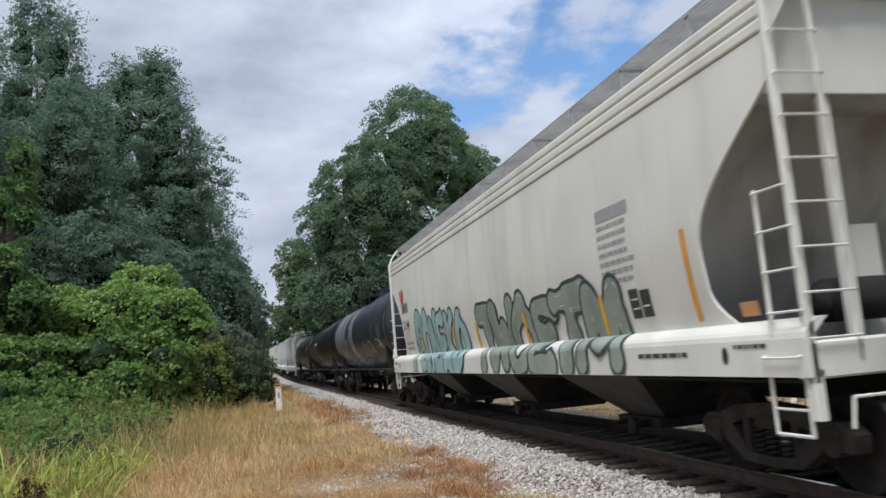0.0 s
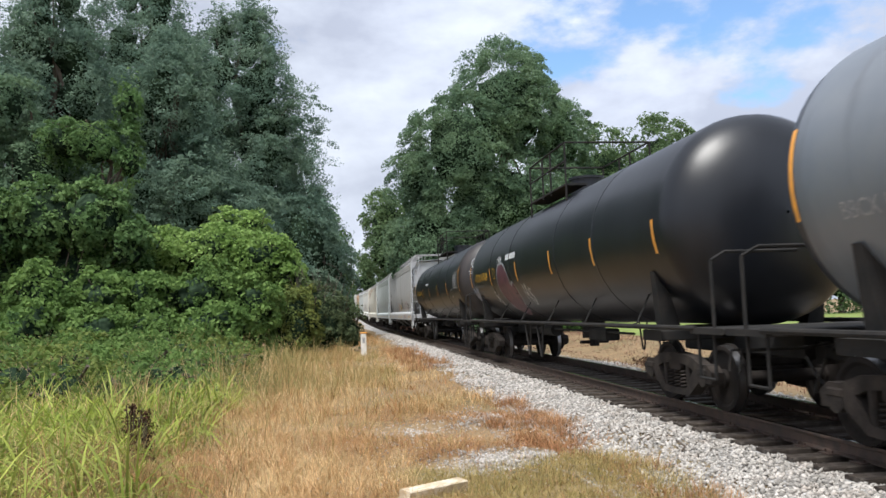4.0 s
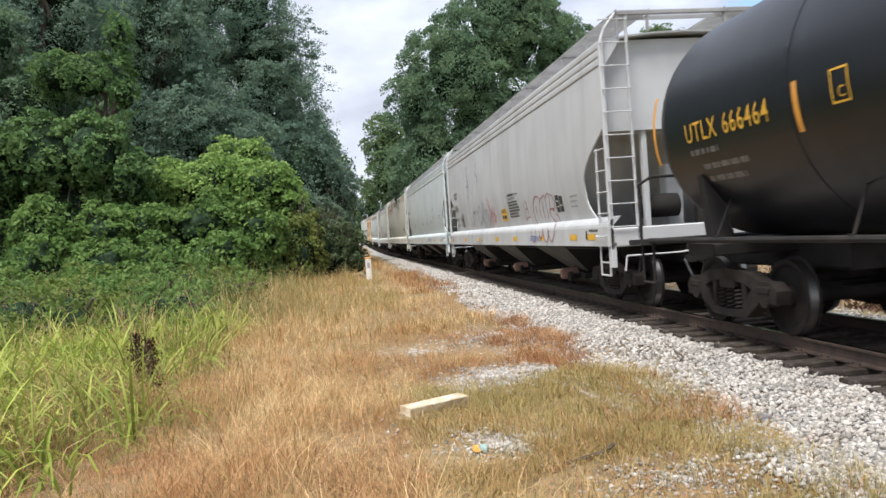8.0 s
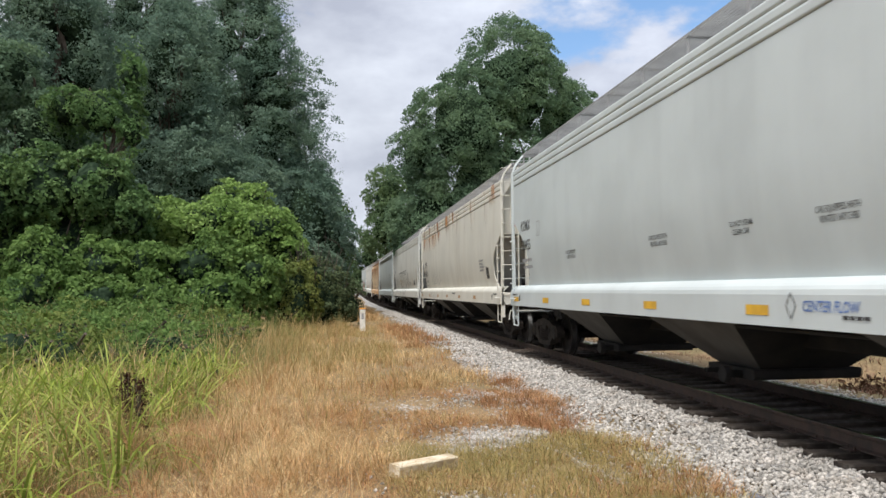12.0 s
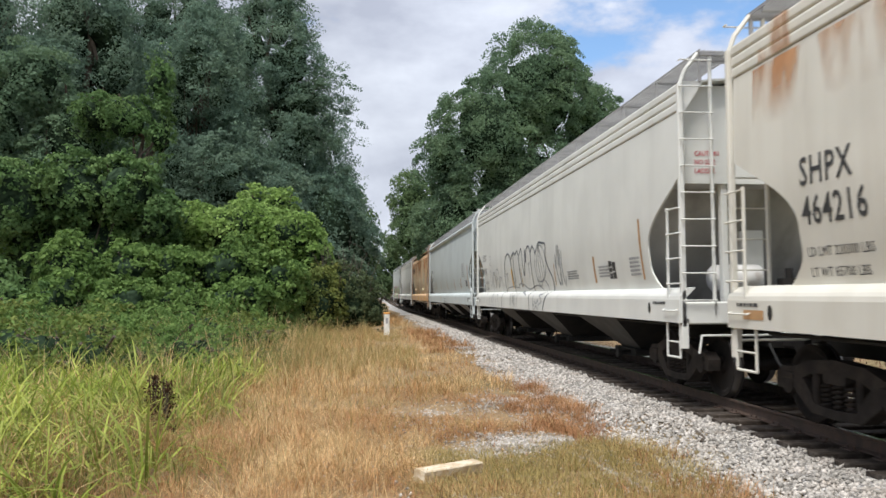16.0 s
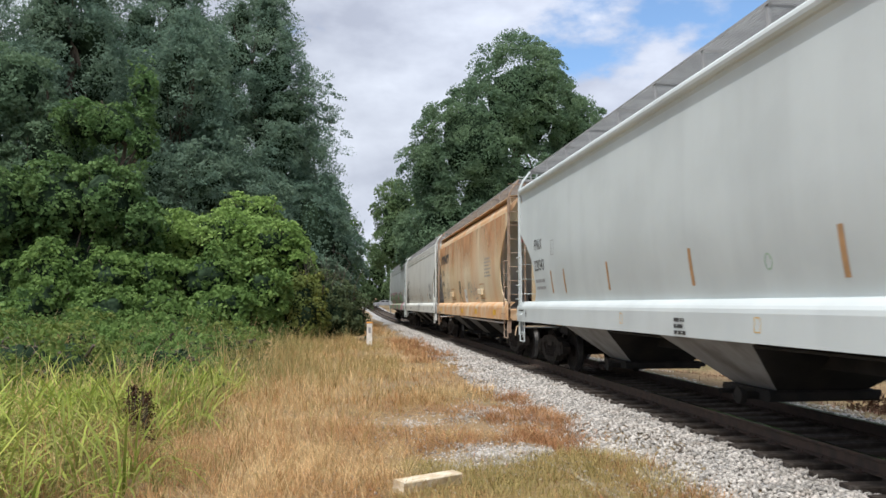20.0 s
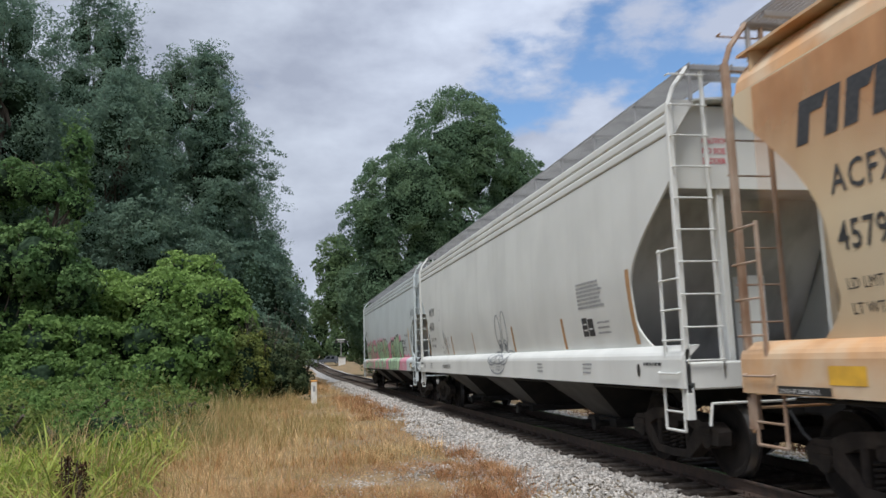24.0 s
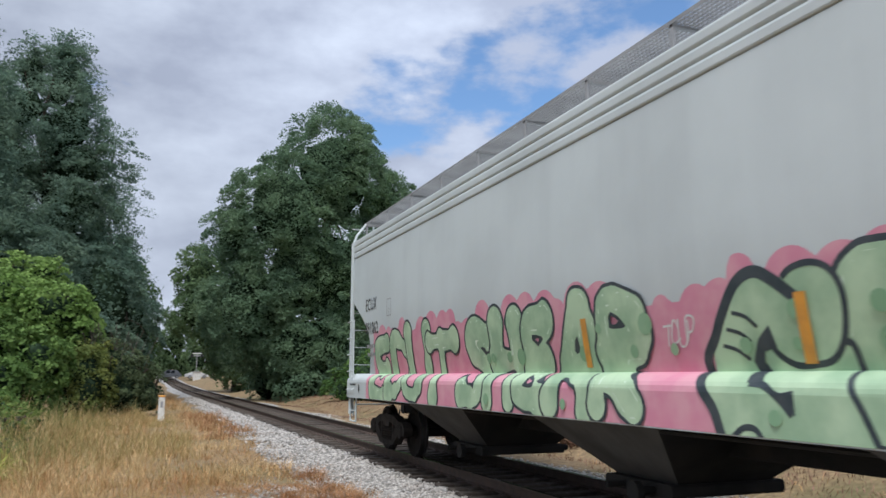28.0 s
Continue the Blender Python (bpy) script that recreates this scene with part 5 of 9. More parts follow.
    if platform:
        zt = TANK_Z + TANK_R + 0.02
        a, b = L / 2 - 1.55, L / 2 + 1.55
        for sx in (-1, 1):
            part("walkway", Shape().box(min(sx * 0.50, sx * 1.02), max(sx * 0.50, sx * 1.02), a, b, zt - 0.05, zt, c=0.01), M["under"], car)
            rail = Shape()
            for y in (a, (a + b) / 2 - 0.35, (a + b) / 2 + 0.35, b):
                rail.rod((sx * 1.0, y, zt - 0.5 if y in (a, b) else zt - 0.1), (sx * 1.0, y, zt + 0.92), 0.022, 6)
            for z in (0.50, 0.92):
                rail.rod((sx * 1.0, a, zt + z), (sx * 1.0, b, zt + z), 0.022, 6)
            part("guard_rail", rail, M["under"], car)
            for d in (-0.55, 0.55):
                st = Shape().pipe([(sx * 1.48, L / 2 + d - 0.28, 1.18), (sx * 1.46, L / 2 + d - 0.05, 0.42), (sx * 1.46, L / 2 + d + 0.05, 0.42), (sx * 1.48, L / 2 + d + 0.28, 1.18)], 0.022, 6)
                part("step_brace", st, M["under"], car)
        for y in (a, b):
            part("cross_rail", Shape().rod((-1.0, y, zt + 0.92), (1.0, y, zt + 0.92), 0.022, 6), M["under"], car)
    return car


# ---- plants ----
def leaf_mat(name, a, b, glow=0.3, rough=0.6, island=0.3, scale=0.35):
    """Leaf colour in two tones by place, varied leaf by leaf, with light coming through."""
    m = mat(name, a, b, rough, scale=scale, lo=0.42, hi=0.6, bump=0, island=island)
    nt = m.node_tree
    p, out = nt.nodes["Principled BSDF"], nt.nodes["Material Output"]
    tr, mx = nt.nodes.new("ShaderNodeBsdfTranslucent"), nt.nodes.new("ShaderNodeMixShader")
    mx.inputs[0].default_value = glow
    p.inputs["Specular IOR Level"].default_value = 0.12
    src = p.inputs["Base Color"].links[0].from_socket
    nt.links.new(src, tr.inputs["Color"])
    nt.links.new(p.outputs[0], mx.inputs[1])
    nt.links.new(tr.outputs[0], mx.inputs[2])
    nt.links.new(mx.outputs[0], out.inputs["Surface"])
    return m


LEAF = {
    "oak": leaf_mat("leaf_oak", (0.142, 0.226, 0.142), (0.186, 0.274, 0.160), 0.5, island=0.16),
    # paler, bluer leaf: the haze before the conifers is put into its colour
    "pine": leaf_mat("leaf_pine", (0.150, 0.232, 0.176), (0.198, 0.284, 0.204), 0.5, island=0.16),
    "kudzu": leaf_mat("leaf_kudzu", (0.205, 0.325, 0.092), (0.270, 0.395, 0.124), 0.45, scale=0.6),
    "bramble": leaf_mat("leaf_bramble", (0.118, 0.204, 0.058), (0.178, 0.282, 0.084), 0.45, scale=0.9),
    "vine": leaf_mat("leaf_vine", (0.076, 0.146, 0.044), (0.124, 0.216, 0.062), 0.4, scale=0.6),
    "ivy": leaf_mat("leaf_ivy", (0.100, 0.184, 0.066), (0.152, 0.246, 0.092), 0.42, scale=0.6),
    "weedleaf": leaf_mat("leaf_weed", (0.112, 0.171, 0.040), (0.190, 0.231, 0.065), 0.35, scale=1.2),
    "shrub": leaf_mat("leaf_shrub", (0.088, 0.118, 0.056), (0.070, 0.096, 0.046), 0.3),
    "yellowed": leaf_mat("leaf_yellowed", (0.16, 0.18, 0.045), (0.12, 0.17, 0.05), 0.3),
    "far": leaf_mat("leaf_far", (0.129, 0.198, 0.100), (0.157, 0.231, 0.105), 0.5),
    "gold": leaf_mat("grass_gold", (0.54, 0.375, 0.180), (0.40, 0.215, 0.088), 0.25, 0.7, 0.45, 2.0),
    "pale": leaf_mat("grass_pale", (0.69, 0.53, 0.295), (0.51, 0.335, 0.155), 0.25, 0.7, 0.45, 2.0),
    "red": leaf_mat("grass_red", (0.36, 0.190, 0.092), (0.47, 0.290, 0.150), 0.25, 0.7, 0.45, 1.8),
    "green": leaf_mat("grass_green", (0.33, 0.275, 0.105), (0.43, 0.34, 0.15), 0.3, 0.6, 0.45, 0.8),
    "litter": leaf_mat("dead_leaf_litter", (0.19, 0.110, 0.078), (0.30, 0.19, 0.135), 0.1, 0.8, 0.45, 1.5),
    "olive": leaf_mat("grass_olive", (0.27, 0.245, 0.095), (0.35, 0.29, 0.125), 0.3, 0.65, 0.45, 0.8),
    "tall": leaf_mat("grass_tall", (0.24, 0.31, 0.055), (0.40, 0.45, 0.11), 0.35, 0.45, 0.35, 0.8),
    "weed": leaf_mat("weed", (0.120, 0.160, 0.045), (0.185, 0.215, 0.07), 0.3, 0.6, 0.3, 0.8),
    # dark core colour with the crowns' inner shade put into it
    "inner": mat("shaded_core", (0.016, 0.029, 0.017), (0.040, 0.066, 0.038), 0.95, scale=4, lo=0.42, hi=0.6, dirt=(0.010, 0.018, 0.010), dscale=1.4, damount=0.7, bump=1.0, bscale=7),
    "stalk": leaf_mat("stalk", (0.055, 0.03, 0.02), (0.09, 0.05, 0.03), 0.05, 0.9, 0.3, 3),
}
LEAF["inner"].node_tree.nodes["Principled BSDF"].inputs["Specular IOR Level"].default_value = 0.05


def leaf_soup(C, Nrm, size, slim=0.55, simple=False):
    """One pointed quad a leaf, or a single triangle: centres C, facing Nrm, half lengths size."""
    n = len(C)
    Nrm = Nrm / np.linalg.norm(Nrm, axis=1)[:, None]
    r = RNG.normal(size=(n, 3))
    U = np.cross(Nrm, r)
    U /= np.linalg.norm(U, axis=1)[:, None] + 1e-9
    W = np.cross(Nrm, U)
    s = size[:, None]
    fold = Nrm * s * 0.18
    if simple:
        V = np.stack([C - U * s, C + W * s * slim + U * s * 0.5, C - W * s * slim + U * s * 0.7], 1).reshape(-1, 3)
        return V, np.arange(3 * n).reshape(n, 3)
    V = np.stack([C - U * s, C + W * s * slim + fold, C + U * s, C - W * s * slim + fold], 1).reshape(-1, 3)
    return V, np.arange(4 * n).reshape(n, 4)


def wobble(P, f, seed):
    """Smooth lumps between about -1 and 1, of wavelength 1 / f."""
    r = np.random.default_rng(seed)
    v = np.zeros(len(P))
    for k in range(5):
        d = r.normal(size=3)
        d *= f * math.tau / np.linalg.norm(d) * r.uniform(0.7, 1.4)
        v += np.sin(P @ d + r.random() * 7)
    return v / 2.6


def lobes_leaves(lobes, leaf, rate, lump=0.35, wave=0.45, clump=0.5, cover=1.25, thick=0.45, depth=0.35, slim=0.65, align=0.9, bough=0.0, under=0.2, simple=True, seed=1, tips=0.0, stir=0.42, up=0.55, core=0.78):
    """Leaves in clumps over the lumpy skin of ellipsoids (x, y, z, rx, ry, rz), rate to the square metre, with a thin inner layer that shows dark between the clumps.
    A clump is a little dome that faces outwards and up, or with bough > 0 a drooping spray that reaches out of the crown."""
    A = np.array(lobes, float)

    def skin(n, x, y, z, rx, ry, rz, j):
        d = RNG.normal(size=(n, 3))
        d /= np.linalg.norm(d, axis=1)[:, None]
        R = np.array([rx, ry, rz])
        P = np.array([x, y, z]) + d * R
        nr = d / R
        nr /= np.linalg.norm(nr, axis=1)[:, None]
        P = P + nr * (lump * (1.1 * wobble(P, wave * 0.4, seed + 1) + 0.8 * wobble(P, wave, seed + 2)))[:, None]
        keep = (P[:, 2] > ground_z(P[:, 0], P[:, 1])) & ((nr[:, 1] < 0.5) | (RNG.random(n) < 0.15))
        for m in range(len(lobes)):
            if m != j:
                q = (P - A[m, :3]) / A[m, 3:]
                keep &= (q * q).sum(1) > 0.7
        return P[keep], nr[keep]
    Cs, Ns = [], []
    for j, (x, y, z, rx, ry, rz) in enumerate(lobes):
        area = 4 * math.pi * (((rx * ry) ** 1.6 + (rx * rz) ** 1.6 + (ry * rz) ** 1.6) / 3) ** (1 / 1.6)
        m = max(6, int(area * cover / (math.pi * clump * clump)))
        per = max(5, int(area * rate * (1 - under) / m))
        P, nr = skin(m, x, y, z, rx, ry, rz, j)
        m = len(P)
        P = P - nr * (np.abs(RNG.normal(0, depth, m)) - tips * RNG.random(m) ** 4)[:, None]
        rad = clump * RNG.uniform(0.55, 1.35, m)
        ax = nr * 0.75 + np.array([0, 0, up]) + RNG.normal(0, 0.22, (m, 3))
        if bough:
            ax = nr * 0.45 + np.array([0, 0, 0.9]) + RNG.normal(0, 0.25, (m, 3))
        ax /= np.linalg.norm(ax, axis=1)[:, None]
        out = nr * np.array([1, 1, 0.2]) + RNG.normal(0, 0.15, (m, 3))
        u = out - ax * (out * ax).sum(1)[:, None]
        u /= np.linalg.norm(u, axis=1)[:, None] + 1e-9
        w = np.cross(ax, u)
        k = m * per
        rep = lambda q: np.repeat(q, per, 0)
        th, r = RNG.random(k) * math.tau, np.sqrt(RNG.random(k))
        r *= 1 + 0.3 * np.sin(3 * th + rep(RNG.random(m) * 7))
        a, c = r * np.cos(th), r * np.sin(th)
        # a filled puff, rounder above than below
        hgt = thick * np.sqrt(np.maximum(0.02, 1.15 - r * r)) * RNG.uniform(-0.35, 1.0, k)
        if bough:
            a, c = a * (1 + bough), c * (1 - 0.3 * a)
            hgt = hgt + 0.22 * bough * (a + 1) ** 2
        ra = rep(rad)[:, None]
        C = rep(P) + (rep(u) * a[:, None] + rep(w) * c[:, None] + rep(ax) * hgt[:, None]) * ra
        Nn = rep(ax) * (0.35 + np.abs(hgt[:, None])) + (rep(u) * a[:, None] + rep(w) * c[:, None]) * 0.6
        Cs.append(C), Ns.append(Nn * align)
        P2, n2 = skin(int(area * rate * under), x, y, z, rx, ry, rz, j)
        Cs.append(P2 - n2 * (0.25 * clump + np.abs(RNG.normal(0, depth * 0.8 + 0.3 * clump, len(P2))))[:, None]), Ns.append(n2 * 0.4)
    C, Nn = np.concatenate(Cs), np.concatenate(Ns)
    ok = C[:, 2] > ground_z(C[:, 0], C[:, 1]) + 0.02
    C, Nn = C[ok], Nn[ok]
    Nn = Nn + RNG.normal(0, stir, C.shape)
    V, F = leaf_soup(C, Nn, leaf * RNG.uniform(0.6, 1.35, len(C)), slim, simple)
    if F.shape[1] == 4:
        F = np.concatenate([F[:, :3], F[:, [0, 2, 3]]])
    # cores inside the crown, coloured dark for the shade in its gaps
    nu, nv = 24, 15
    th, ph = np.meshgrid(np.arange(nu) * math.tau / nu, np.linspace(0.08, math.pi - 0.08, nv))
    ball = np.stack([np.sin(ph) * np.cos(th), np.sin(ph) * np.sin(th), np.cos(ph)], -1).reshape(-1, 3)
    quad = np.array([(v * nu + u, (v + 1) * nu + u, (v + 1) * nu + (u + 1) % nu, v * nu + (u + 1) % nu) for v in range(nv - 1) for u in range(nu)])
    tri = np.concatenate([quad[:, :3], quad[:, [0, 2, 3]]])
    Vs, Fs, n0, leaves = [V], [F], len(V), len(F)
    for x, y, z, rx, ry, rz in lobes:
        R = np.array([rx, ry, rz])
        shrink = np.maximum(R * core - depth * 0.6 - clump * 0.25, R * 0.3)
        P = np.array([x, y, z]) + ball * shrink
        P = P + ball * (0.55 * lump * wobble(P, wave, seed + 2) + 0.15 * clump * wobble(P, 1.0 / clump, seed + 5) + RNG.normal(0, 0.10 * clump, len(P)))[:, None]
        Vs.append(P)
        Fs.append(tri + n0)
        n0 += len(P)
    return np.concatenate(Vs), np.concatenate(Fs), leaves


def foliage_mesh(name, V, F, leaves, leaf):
    """Leaves, and the cores inside them, whose dark colour stands for inner shade."""
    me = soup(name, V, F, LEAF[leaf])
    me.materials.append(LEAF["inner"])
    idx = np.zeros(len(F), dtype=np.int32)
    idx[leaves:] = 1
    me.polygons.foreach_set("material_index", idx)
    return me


def trunk_shape(x, y, h, r, limbs, lobes, seed=1):
    """A tapered, slightly bent trunk with limbs that reach into the crown's lobes."""
    rnd = random.Random(seed)
    z0 = float(ground_z(np.array(x), np.array(y))) - 0.3
    sh = Shape()

    def tube(pts, r0, r1, seg):
        rings = []
        n = len(pts)
        for i, p in enumerate(pts):
            d = (pts[min(i + 1, n - 1)] - pts[max(i - 1, 0)]).normalized()
            u = d.orthogonal().normalized()
            w = d.cross(u)
            q = r0 + (r1 - r0) * i / (n - 1)
            if i == 0:
                q *= 1.3
            rings.append([p + (u * math.cos(k * math.tau / seg) + w * math.sin(k * math.tau / seg)) * q for k in range(seg)])
        sh.loft(rings, caps=True)
    main = [Vector((x + rnd.uniform(-1, 1) * 0.12 * k, y + rnd.uniform(-1, 1) * 0.12 * k, z0 + (h - z0) * k / 6)) for k in range(7)]
    tube(main, r, r * 0.25, 10)
    for k in range(limbs):
        a = main[rnd.randint(2, 5)]
        lx = rnd.choice(lobes)
        t = Vector((lx[0] + rnd.uniform(-0.7, 0.7) * lx[3], lx[1] + rnd.uniform(-0.7, 0.7) * lx[4], lx[2] + rnd.uniform(-0.2, 0.8) * lx[5]))
        mid = (a + t) / 2 + Vector((rnd.uniform(-0.4, 0.4), rnd.uniform(-0.4, 0.4), rnd.uniform(0.1, 0.9)))
        tube([a, mid, t], r * 0.34, r * 0.07, 6)
    return sh


def tree(label, x, y, h, r, lobes, leaf="oak", size=0.13, rate=55, seed=1, name="tree", limbs=10, group="trees beside the railway", **k):
    t = thing(name, label, "tree", group)
    part("trunk", trunk_shape(x, y, h, r, limbs, lobes, seed), M["bark"], t)
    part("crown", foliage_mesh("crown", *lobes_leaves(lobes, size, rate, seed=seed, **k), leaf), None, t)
    return t


def bush(label, lobes, leaf, size=0.10, rate=95, name="bush", stems=7, seed=1, **k):
    t = thing(name, label, "bush", "bushes at the edge of the wood")
    rnd = random.Random(seed)
    sh = Shape()
    x, y = lobes[0][0], lobes[0][1]
    g = float(ground_z(np.array(x), np.array(y)))
    for i in range(stems):
        lx = rnd.choice(lobes)
        sh.pipe([(x + rnd.uniform(-0.3, 0.3), y + rnd.uniform(-0.3, 0.3), g - 0.1), (lx[0] + rnd.uniform(-0.5, 0.5) * lx[3], lx[1] + rnd.uniform(-0.4, 0.4) * lx[4], max(g + 0.5, lx[2])),
                 (lx[0] + rnd.uniform(-0.8, 0.8) * lx[3], lx[1] + rnd.uniform(-0.6, 0.6) * lx[4], lx[2] + lx[5] * rnd.uniform(0.3, 0.8))], 0.035, 5)
    tagged(part("stem_tangle", sh, M["bark"], t), kind="stuff")
    k.setdefault("lump", 0.16)
    k.setdefault("wave", 0.7)
    k.setdefault("clump", 0.42)
    k.setdefault("depth", 0.16)
    k.setdefault("stir", 0.27)
    k.setdefault("thick", 0.6)
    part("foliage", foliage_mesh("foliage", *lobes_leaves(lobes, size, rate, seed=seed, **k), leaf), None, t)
    return t


def build_trees():
    leafy = dict(lump=0.4, wave=0.3, clump=0.75, cover=1.6, thick=0.6, depth=0.32, tips=0.5, under=0.24, core=0.68)
    tree("tall broad oak with dense dark green foliage beside the track", 13.4, 61, 18, 0.42,
         [(14.2, 61, 17.6, 4.5, 4.4, 5.4), (18.2, 61, 15.2, 3.1, 3.0, 3.8), (10.2, 60, 14.2, 4.2, 4.2, 4.8), (6.5, 60, 12.2, 2.2, 2.6, 2.4), (13.6, 61, 9.4, 6.8, 5.4, 5.4),
          (18.9, 62, 9.0, 3.6, 3.8, 4.8), (8.2, 61, 6.6, 4.0, 4.2, 4.2), (13.0, 59.5, 3.8, 5.6, 3.8, 3.2)], "oak", 0.108, 195, 2, stir=0.62, **leafy)
    leafy.update(clump=0.95, lump=0.5)
    tree("broadleaf tree with yellow-green foliage further along the track", 10.5, 92, 12, 0.3,
         [(6.2, 92, 12.0, 3.0, 3.6, 4.0), (10.5, 94, 9.5, 4.2, 4.6, 6.0), (5.8, 90, 8.6, 2.8, 3.6, 3.0), (11.0, 91, 4.0, 3.8, 4, 3.8)], "far", 0.18, 60, 3, **leafy)
    tree("distant broadleaf tree by the road crossing", 17.5, 128, 12, 0.3,
         [(16.5, 128, 9.5, 4.8, 5, 6.0), (22.0, 130, 8.5, 5.5, 5, 7.0), (18.0, 126, 3.5, 6.0, 4, 3.8)], "far", 0.26, 28, 4, **leafy)
    for k, (x, y, h) in enumerate(((27, 74, 19.5), (34, 76, 21), (41, 72, 19), (22.5, 78, 16), (49, 70, 20))):
        tree("tall broadleaf tree beyond the lawn", x, y, h * 0.7, 0.3,
             [(x, y, h * 0.74, 3.6, 3.4, h * 0.25), (x - 2.4, y, h * 0.48, 3.2, 3.2, h * 0.24), (x + 2.6, y, h * 0.5, 3.2, 3.2, h * 0.25), (x, y, h * 0.22, 4.8, 3.6, h * 0.22)], "far", 0.18, 45, 10 + k, **leafy)

    # the wood on the left of the track: tall conifers with drooping boughs
    def conifer(x, y, h, w, seed, leaf="pine", rate=85):
        lobes, rnd = [], random.Random(seed)
        for k in range(7):
            f = k / 6
            z = h * (0.12 + 0.78 * f)
            q = w * (1.0 - 0.5 * f ** 2.6) * rnd.uniform(0.9, 1.05)
            a0 = rnd.random() * 6
            for i in range(3):
                a = a0 + i * math.tau / 3
                lobes.append((x + q * 0.42 * math.cos(a), y + q * 0.42 * math.sin(a), z + rnd.uniform(-0.9, 0.7), q * 0.58, q * 0.58, h * 0.115))
        tree("tall dark green conifer with dense feathery boughs", x, y, h * 0.9, 0.32, lobes, leaf, 0.122, rate * 1.1, seed, "conifer", 14, "trees of the wood",
             lump=0.55, wave=0.3, depth=0.45, clump=0.60, cover=1.5, thick=0.9, slim=0.45, bough=0.35, tips=1.1, under=0.24, stir=0.65, core=0.60)
    conifer(-7.0, 62, 26.4, 7.0, 21, rate=135)
    conifer(-14.0, 61, 29.0, 6.6, 22, rate=110)
    conifer(-20.5, 60, 30.0, 6.4, 23, rate=55)
    conifer(-3.0, 73, 17.5, 4.4, 24, rate=80)
    conifer(-27.0, 58, 30.0, 5.8, 25, rate=32)
    conifer(-10.4, 52, 20.5, 4.8, 26, rate=130)
    conifer(-17.0, 49, 23.0, 4.6, 27, rate=110)
    conifer(-23.5, 47, 25.0, 5.0, 28, rate=48)
    edge = dict(group="trees of the wood", lump=0.35, wave=0.5, clump=0.62, cover=0.95, thick=0.5, depth=0.3, tips=0.5)
    tree("vine-covered broadleaf tree at the edge of the wood", -12.2, 42, 12, 0.25,
         [(-10.7, 42, 12.9, 0.75, 1.0, 1.5), (-12.4, 42, 10.9, 1.6, 1.6, 1.5), (-14.2, 42.4, 11.0, 1.3, 1.6, 1.2), (-10.6, 42, 10.0, 0.8, 1.2, 1.3)], "ivy", 0.105, 120, 30, limbs=8, **edge)
    tree("dark broadleaf tree deep in the edge of the wood", -16.0, 43.5, 13, 0.25,
         [(-15.6, 43.6, 10.0, 2.0, 1.8, 2.4), (-17.6, 43.4, 13.4, 1.8, 1.8, 2.0), (-19.6, 43, 10.6, 2.2, 2, 2.8), (-13.4, 44.5, 8.0, 2.4, 1.8, 2.0), (-17.2, 43, 7.4, 2.4, 2, 2.2)], "oak", 0.115, 105, 33, limbs=8, **edge)
    edge.update(clump=0.7)
    tree("dense dark tree at the end of the wood by the track", -1.6, 58, 7, 0.22,
         [(-2.6, 58, 6.6, 2.8, 3, 3.6), (-0.4, 60, 4.4, 1.8, 2.4, 3.0), (-3.4, 56, 3.0, 3.0, 3, 2.8), (-6.4, 55, 6.4, 3.2, 3, 4.4), (-10.5, 54, 5.0, 3.6, 3, 4.4)], "pine", 0.13, 85, 31, limbs=8, **edge)
    edge.update(clump=0.9)
    tree("slender broadleaf tree with light green leaves", -1.4, 80, 10, 0.26,
         [(-1.2, 80, 9.5, 2.4, 3.2, 3.0), (-3.2, 82, 7.5, 3.0, 3.4, 4.4), (-0.6, 78, 4.2, 2.0, 3.0, 3.8)], "vine", 0.16, 60, 32, **edge)
    for k, (x, y, h) in enumerate(((-3.5, 100, 13), (-4.5, 125, 13), (-2.0, 150, 12), (2.0, 196, 13), (8.5, 200, 15), (15, 190, 16), (22, 150, 15), (-6.5, 182, 15))):
        tree("distant tree along the railway corridor", x, y, h * 0.7, 0.25, [(x, y, h * 0.66, 3.6, 3.6, h * 0.34), (x + 1.8, y, h * 0.30, 3.4, 3.4, h * 0.30), (x - 2.2, y, h * 0.32, 3.2, 3.4, h * 0.32)], "far", 0.27, 22, 40 + k, **leafy)
    # kudzu: flat-topped ledges and humps, each hung with overlapping leaves
    mound = dict(name="kudzu_mound", up=0.5, thick=0.35, stir=0.34, simple=False, slim=0.7)
    bush("broad flat-topped mound of bright green kudzu", [(-6.3, 41.0, 4.9, 2.6, 2.2, 1.5), (-4.0, 40.8, 4.5, 2.1, 2.1, 1.5), (-8.3, 41.4, 5.0, 1.4, 1.9, 1.4), (-2.5, 40.7, 3.5, 1.2, 1.7, 1.4)],
         "kudzu", 0.095, 150, seed=1, clump=0.38, lump=0.14, **mound)
    bush("small kudzu hump rising from the thicket", [(-5.9, 43.8, 5.9, 1.4, 1.4, 1.6), (-4.5, 43.8, 6.1, 1.2, 1.3, 1.4)], "kudzu", 0.095, 140, seed=11, clump=0.36, lump=0.2, **mound)
    # growth below a mound takes a darker leaf, which paints in the shade
    bush("leafy vines under the kudzu mound, coloured dark for its shade", [(-5.4, 42.0, 2.2, 3.4, 1.5, 2.6), (-8.6, 42.2, 2.4, 1.6, 1.5, 2.6), (-2.2, 41.6, 1.6, 1.4, 1.3, 2.0)], "vine", 0.095, 110, seed=15, clump=0.4, lump=0.25, **mound)
